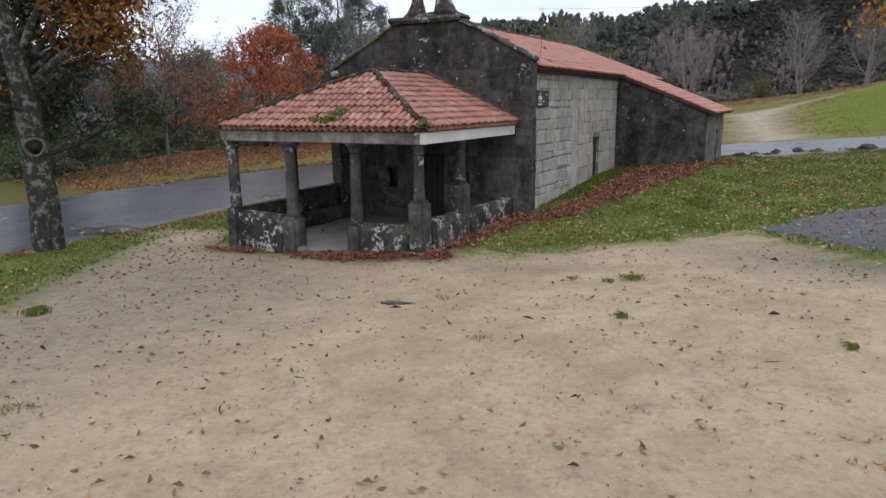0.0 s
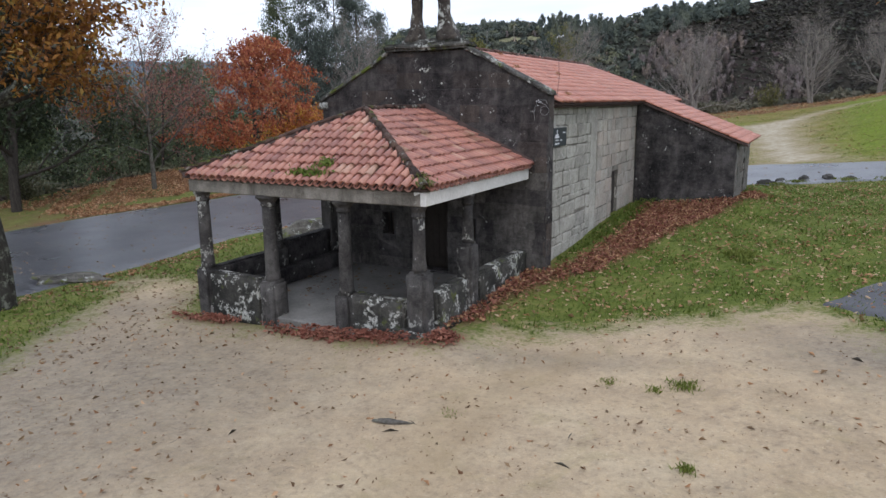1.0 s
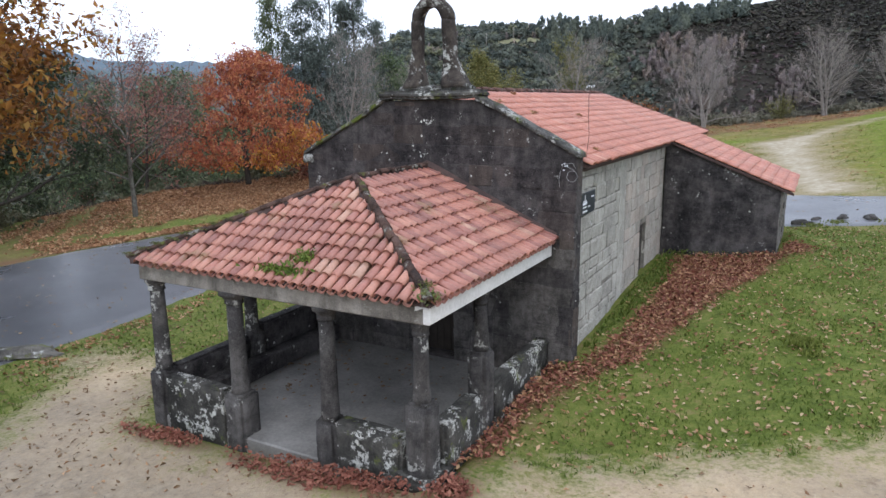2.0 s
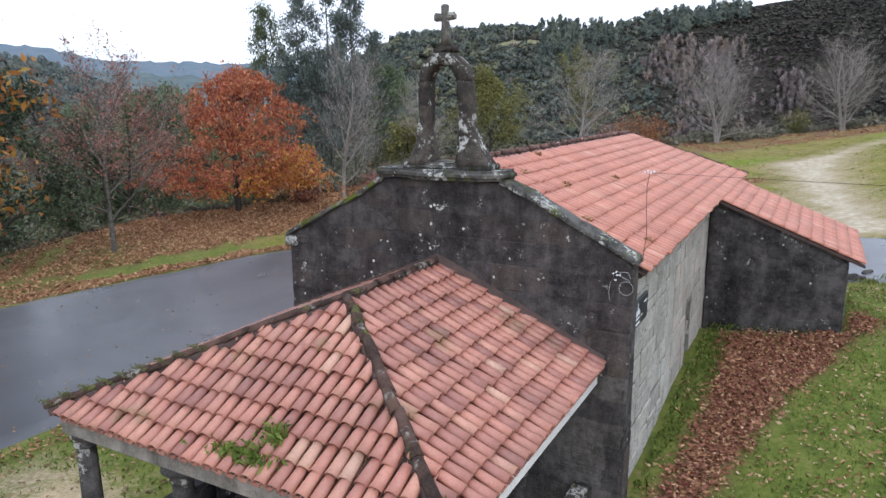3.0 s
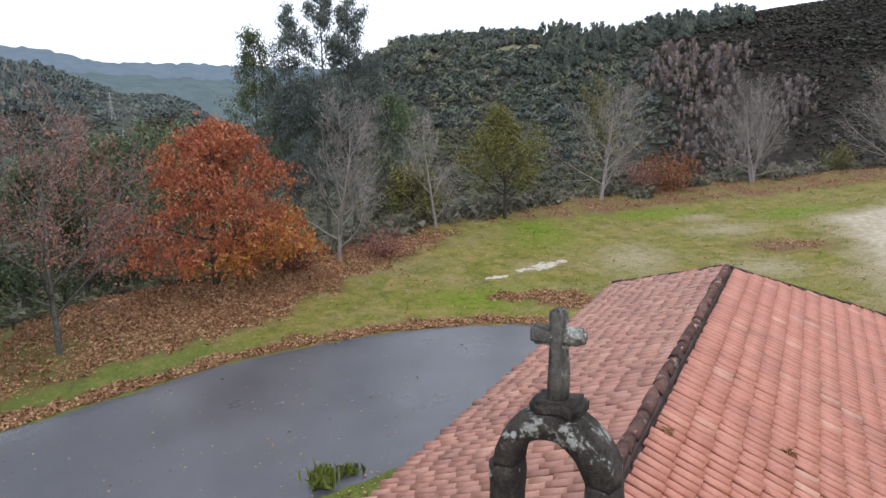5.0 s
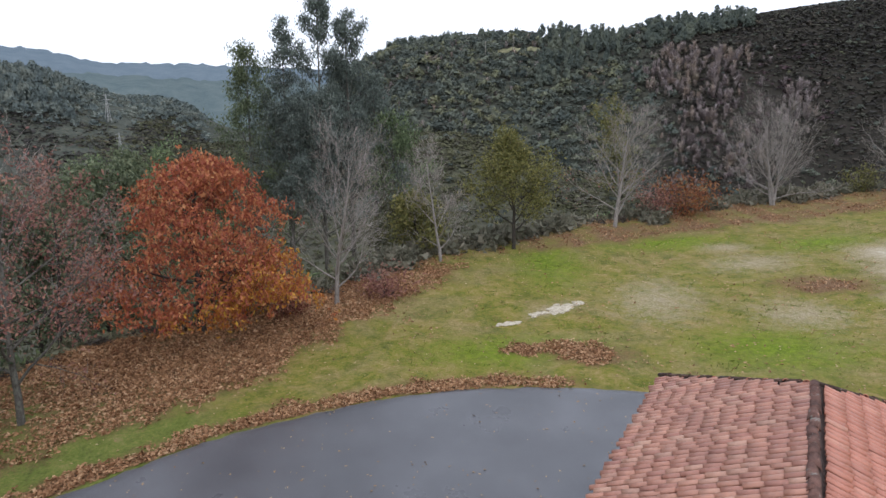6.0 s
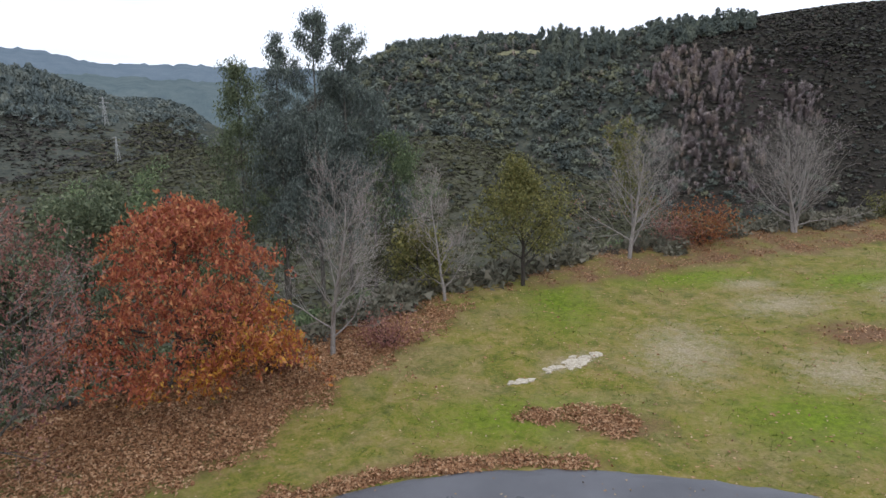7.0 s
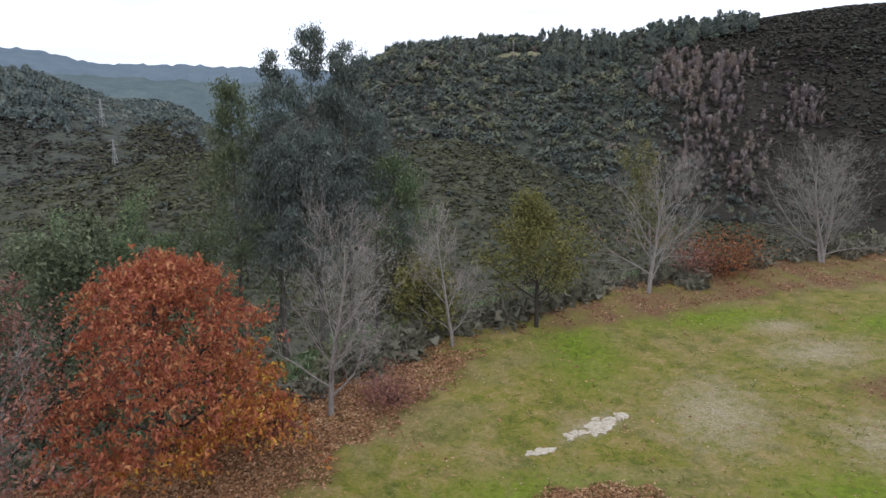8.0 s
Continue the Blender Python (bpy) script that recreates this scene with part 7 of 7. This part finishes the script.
# ---- rocks ----
def rock(name, label, at, size, turn, mat, seed, sink=0.25):
    bm = bmesh.new()
    bmesh.ops.create_icosphere(bm, subdivisions=3, radius=0.5)
    for v in bm.verts:
        d = noise.noise(v.co * 2.2 + Vector((seed, 0, 0))) * 0.5 + noise.noise(v.co * 6 + Vector((0, seed, 0))) * 0.1
        v.co *= 1 + d
        v.co = Vector((round(v.co.x * 5) / 5 * 0.35 + v.co.x * 0.65, v.co.y, round(v.co.z * 4) / 4 * 0.4 + v.co.z * 0.6))
        v.co = Vector((v.co.x * size[0], v.co.y * size[1], v.co.z * size[2]))
    me = bpy.data.meshes.new(name)
    bm.to_mesh(me)
    bm.free()
    me.materials.append(mat)
    ob = new(name, me)
    ob.matrix_basis = pose(at[0], at[1], land1(*at) + size[2] * (0.5 - sink), 0, 0, turn)
    return tagged(ob, label, "rock")


rock("flat_rock", "long flat brown slab of rock at the road edge", (-14.9, -3.7), (2.3, 0.9, 0.36), 35, M_rock, 3)
rock("boulder", "grey granite boulder on the verge", (-12.0, 4.8), (2.6, 1.2, 1.0), 62, M_rock, 8)
M_darkrock = granite("dark_boulder", (0.05, 0.046, 0.042), (0.15, 0.14, 0.13), 0.2)
for i, (x, y, s) in enumerate([(4.1, 18.4, 0.62), (4.6, 19.4, 0.4), (5.6, 19.5, 0.55), (6.6, 19.2, 0.62), (7.5, 18.8, 0.4), (9.5, 18.0, 0.65), (11.3, 17.2, 0.5)]):
    rock("kerb_rock", "dark rough stone along the road edge", (x, y), (s * 1.15, s * 0.7, s * 0.55), 37 * i, M_darkrock, 10 + i)["group"] = "stones along the road"
rng = random.Random(61)
for i in range(44):
    k = rng.random()
    x, y, w = -17.8 + 1.9 * k + rng.gauss(0, 0.2), 34.6 + 3.2 * k + rng.gauss(0, 0.2), rng.uniform(0.15, 0.6) * (1.25 - abs(k - 0.5))
    rock("pale_outcrop", "pale bare rock showing through the meadow", (x, y), (w * 1.5, w, 0.16), rng.uniform(0, 180), M_palerock, 30 + i, rng.uniform(0.55, 0.72))["group"] = "pale rocks in the meadow"
for x, y, w in ((-18.5, 33.0, 0.6), (-18.9, 32.6, 0.4), (-18.1, 33.3, 0.4)):
    rock("pale_outcrop", "pale bare rock showing through the meadow", (x, y), (w * 1.4, w, 0.2), 60, M_palerock, 70 + x, 0.6)["group"] = "pale rocks in the meadow"
# A narrow strip of bark, shaped with the rock builder.
rock("bark_piece", "thin piece of bark lying on the sand", (0.82, -8.73), (0.66, 0.14, 0.09), 12, M_bark, 52, 0.4)


# ---- fittings on the chapel ----
def tube_thing(pts, r, parent, name, mat, label="", sides=6):
    t = Tubes()
    t.add([Vector(p) for p in pts], [r] * len(pts), sides)
    return child(name, mesh_data(name, t.v, t.f, mat, True), parent, None, label)


sign = thing("plaque", "dark enamel plaque with white emblem bars on the side wall", "sign", (-0.1, 1.2, 4.06))
part("plate", box_bm((-0.02, -0.52, -0.25), (0.02, 0.52, 0.25), 0.008), M_sign, sign)
for a, b, c, d in ((-0.42, -0.12, -0.02, 0.04), (-0.4, -0.16, 0.05, 0.08), (-0.4, -0.14, -0.09, -0.06), (-0.29, -0.25, 0.09, 0.2), (-0.42, -0.1, -0.19, -0.15), (-0.02, 0.12, -0.1, -0.07), (0.2, 0.4, 0.1, 0.13)):
    part("emblem", box_bm((0.021, a, c), (0.026, b, d)), M_letter, sign)

wires = thing("cable_bracket", "white insulators with loose pale cable loops on the gable corner", "cable", (-0.24, -0.05, 5.0))
for i in range(5):
    part("insulator", turned_bm([(0.008, -0.018), (0.015, -0.009), (0.008, 0.0), (0.015, 0.009), (0.007, 0.02)], 10, (0.055 * math.cos(i * 1.7) * (1 + 0.3 * i), 0.0)), M_letter, wires, "", True, pose(0, -0.02, 0.05 * math.sin(i * 2.3), 0, 25 * i, 0))
tube_thing([(0.16 + 0.115 * math.cos(a), -0.015, -0.22 + 0.115 * math.sin(a)) for a in np.linspace(1.2, 7.2, 20)], 0.005, wires, "cable_loop", M_wire)
tube_thing([(0.0, -0.01, 0.0), (0.2, -0.015, -0.08), (0.22, -0.015, -0.12)], 0.005, wires, "cable", M_wire)
tube_thing([(-0.05, -0.01, -0.02), (-0.1, -0.015, -0.15), (-0.12, -0.015, -0.3), (-0.1, -0.015, -0.46)], 0.005, wires, "cable", M_wire)
tube_thing([(0.02, 0.0, 0.04), (0.18, -0.01, 0.05), (0.23, 0.0, -0.05)], 0.005, wires, "cable", M_wire)

LINE = (0.985, 0.17, 0.0)
mast = thing("cable_mast", "thin bent service mast with white insulators on the nave corner", "mast", (0.05, 0.52, 5.0))
tube_thing([(-0.02, -0.02, -0.1), (0.0, 0.0, 0.25), (0.03, 0.02, 0.6), (0.0, 0.04, 1.0), (-0.01, 0.05, 1.4), (0.02, 0.06, 1.6)], 0.006, mast, "pole", M_verge)
for k in range(4):
    part("insulator", turned_bm([(0.009, -0.02), (0.017, -0.008), (0.01, 0.0), (0.017, 0.009), (0.008, 0.02)], 10, (0.05 * k - 0.06, 0.06)), M_letter, mast, "", True, pose(0, 0, 1.62 + 0.02 * (k % 2)))
tube_thing([(0.06 + 30 * s * LINE[0], 0.06 + 30 * s * LINE[1], 1.62 + 30 * s * LINE[2] - 1.2 * s * (1 - s)) for s in np.linspace(0, 1, 24)], 0.0035, mast, "overhead_line", M_cable)


# ---- plants on the roofs ----
def moss_patch(name, label, centre, spread, count, size, mat, up=0.6):
    t = thing(name, label, "plant", centre)
    p = nr.normal(0, 1, (count, 3)) * spread
    child("frond_clump", leaf_mesh("frond_clump", p, size, mat, nr, 0.0, -up, 0.3), t)["kind"] = "stuff"


moss_patch("fern", "green fern growing on the porch eave", (-3.42, -5.38, 3.56), (0.26, 0.08, 0.07), 260, 0.14, M_lawnblade)
moss_patch("fern", "small fern rooted between the roof tiles", (-3.15, -5.05, 3.75), (0.13, 0.1, 0.06), 160, 0.13, M_lawnblade)
moss_patch("moss_clump", "bright green moss at the hip corner", (-0.52, -5.42, 3.5), (0.09, 0.09, 0.04), 110, 0.1, M_moss)
moss_patch("moss_clump", "green moss on the hip end", (-0.66, -5.3, 3.6), (0.07, 0.08, 0.04), 70, 0.08, M_moss)
for k in range(9):
    s = k / 9 * 0.55
    c = Vector((EL, -5.52, E_Z + 0.14)).lerp(Vector((AP[0], AP[1], AP[2] + 0.12)), s)
    moss_patch("moss_clump", "dull green moss on the hip tiles", tuple(c), (0.09, 0.04, 0.012), 150, 0.04, M_moss, 0.1)
for k, (x, y) in enumerate([(-3.4, 4.6), (-1.2, 1.4), (-2.2, 3.1), (-2.9, 2.5), (-0.2, 2.0), (-1.9, 6.0)]):
    z = 4.97 + (0.14 - x) * 0.421 + 0.1
    moss_patch("dry_weed", "small brown weed between roof tiles", (x, y, z), (0.05, 0.05, 0.02), 22, 0.11, M_litter)

# telegraph poles on the wooded hill
for b, r in ((22.35, 541), (24.6, 533)):
    x, y = EYE[0] - math.sin(radians(b)) * r, EYE[1] + math.cos(radians(b)) * r
    pole = thing("telegraph_pole", "pale wooden telegraph pole on the wooded hill", "pole", (x, y, land1(x, y) - 0.5), "telegraph poles")
    tube_thing([(0, 0, 0), (0, 0, 11)], 0.2, pole, "shaft", M_twig)
    tube_thing([(-1, 0, 10.2), (1, 0, 10.2)], 0.12, pole, "crossbar", M_twig)

# pylons on the far slope
M_pylon = plain("galvanised_steel", (0.3, 0.3, 0.29), (0.42, 0.42, 0.4), 1.0)
for x, y, tall in ((-504, 363, 0.77), (-404, 296.8, 0.56)):
    z = land1(x, y)
    py = thing("pylon", "pale steel lattice pylon on the far slope", "pylon", (x, y, z - 1), "power line")
    legs = Tubes()
    for sx in (-1, 1):
        for sy in (-1, 1):
            legs.add([Vector((sx * 2.6, sy * 2.6, 0)), Vector((sx * 0.9, sy * 0.9, 18)), Vector((sx * 0.25, sy * 0.25, 31))], [0.24, 0.2, 0.16], 4)
    for k in range(9):
        a, b = 2.6 - k * 0.24, 2.6 - (k + 1) * 0.24
        z0, z1 = k * 3.1, (k + 1) * 3.1
        for sx, sy, tx, ty in ((-1, -1, 1, -1), (1, -1, 1, 1), (1, 1, -1, 1), (-1, 1, -1, -1)):
            legs.add([Vector((sx * a, sy * a, z0)), Vector((tx * b, ty * b, z1))], [0.12, 0.12], 3)
    child("mast", mesh_data("mast", legs.v, legs.f, M_pylon), py)
    for zz, w in ((20, 4.5), (24.5, 5.5), (29, 3.8)):
        arm = Tubes()
        arm.add([Vector((-w * 0.6, -w * 0.8, zz)), Vector((0, 0, zz + 0.8)), Vector((w * 0.6, w * 0.8, zz))], [0.14, 0.3, 0.14], 4)
        child("cross_arm", mesh_data("cross_arm", arm.v, arm.f, M_pylon), py)
    py.scale = (tall, tall, tall)
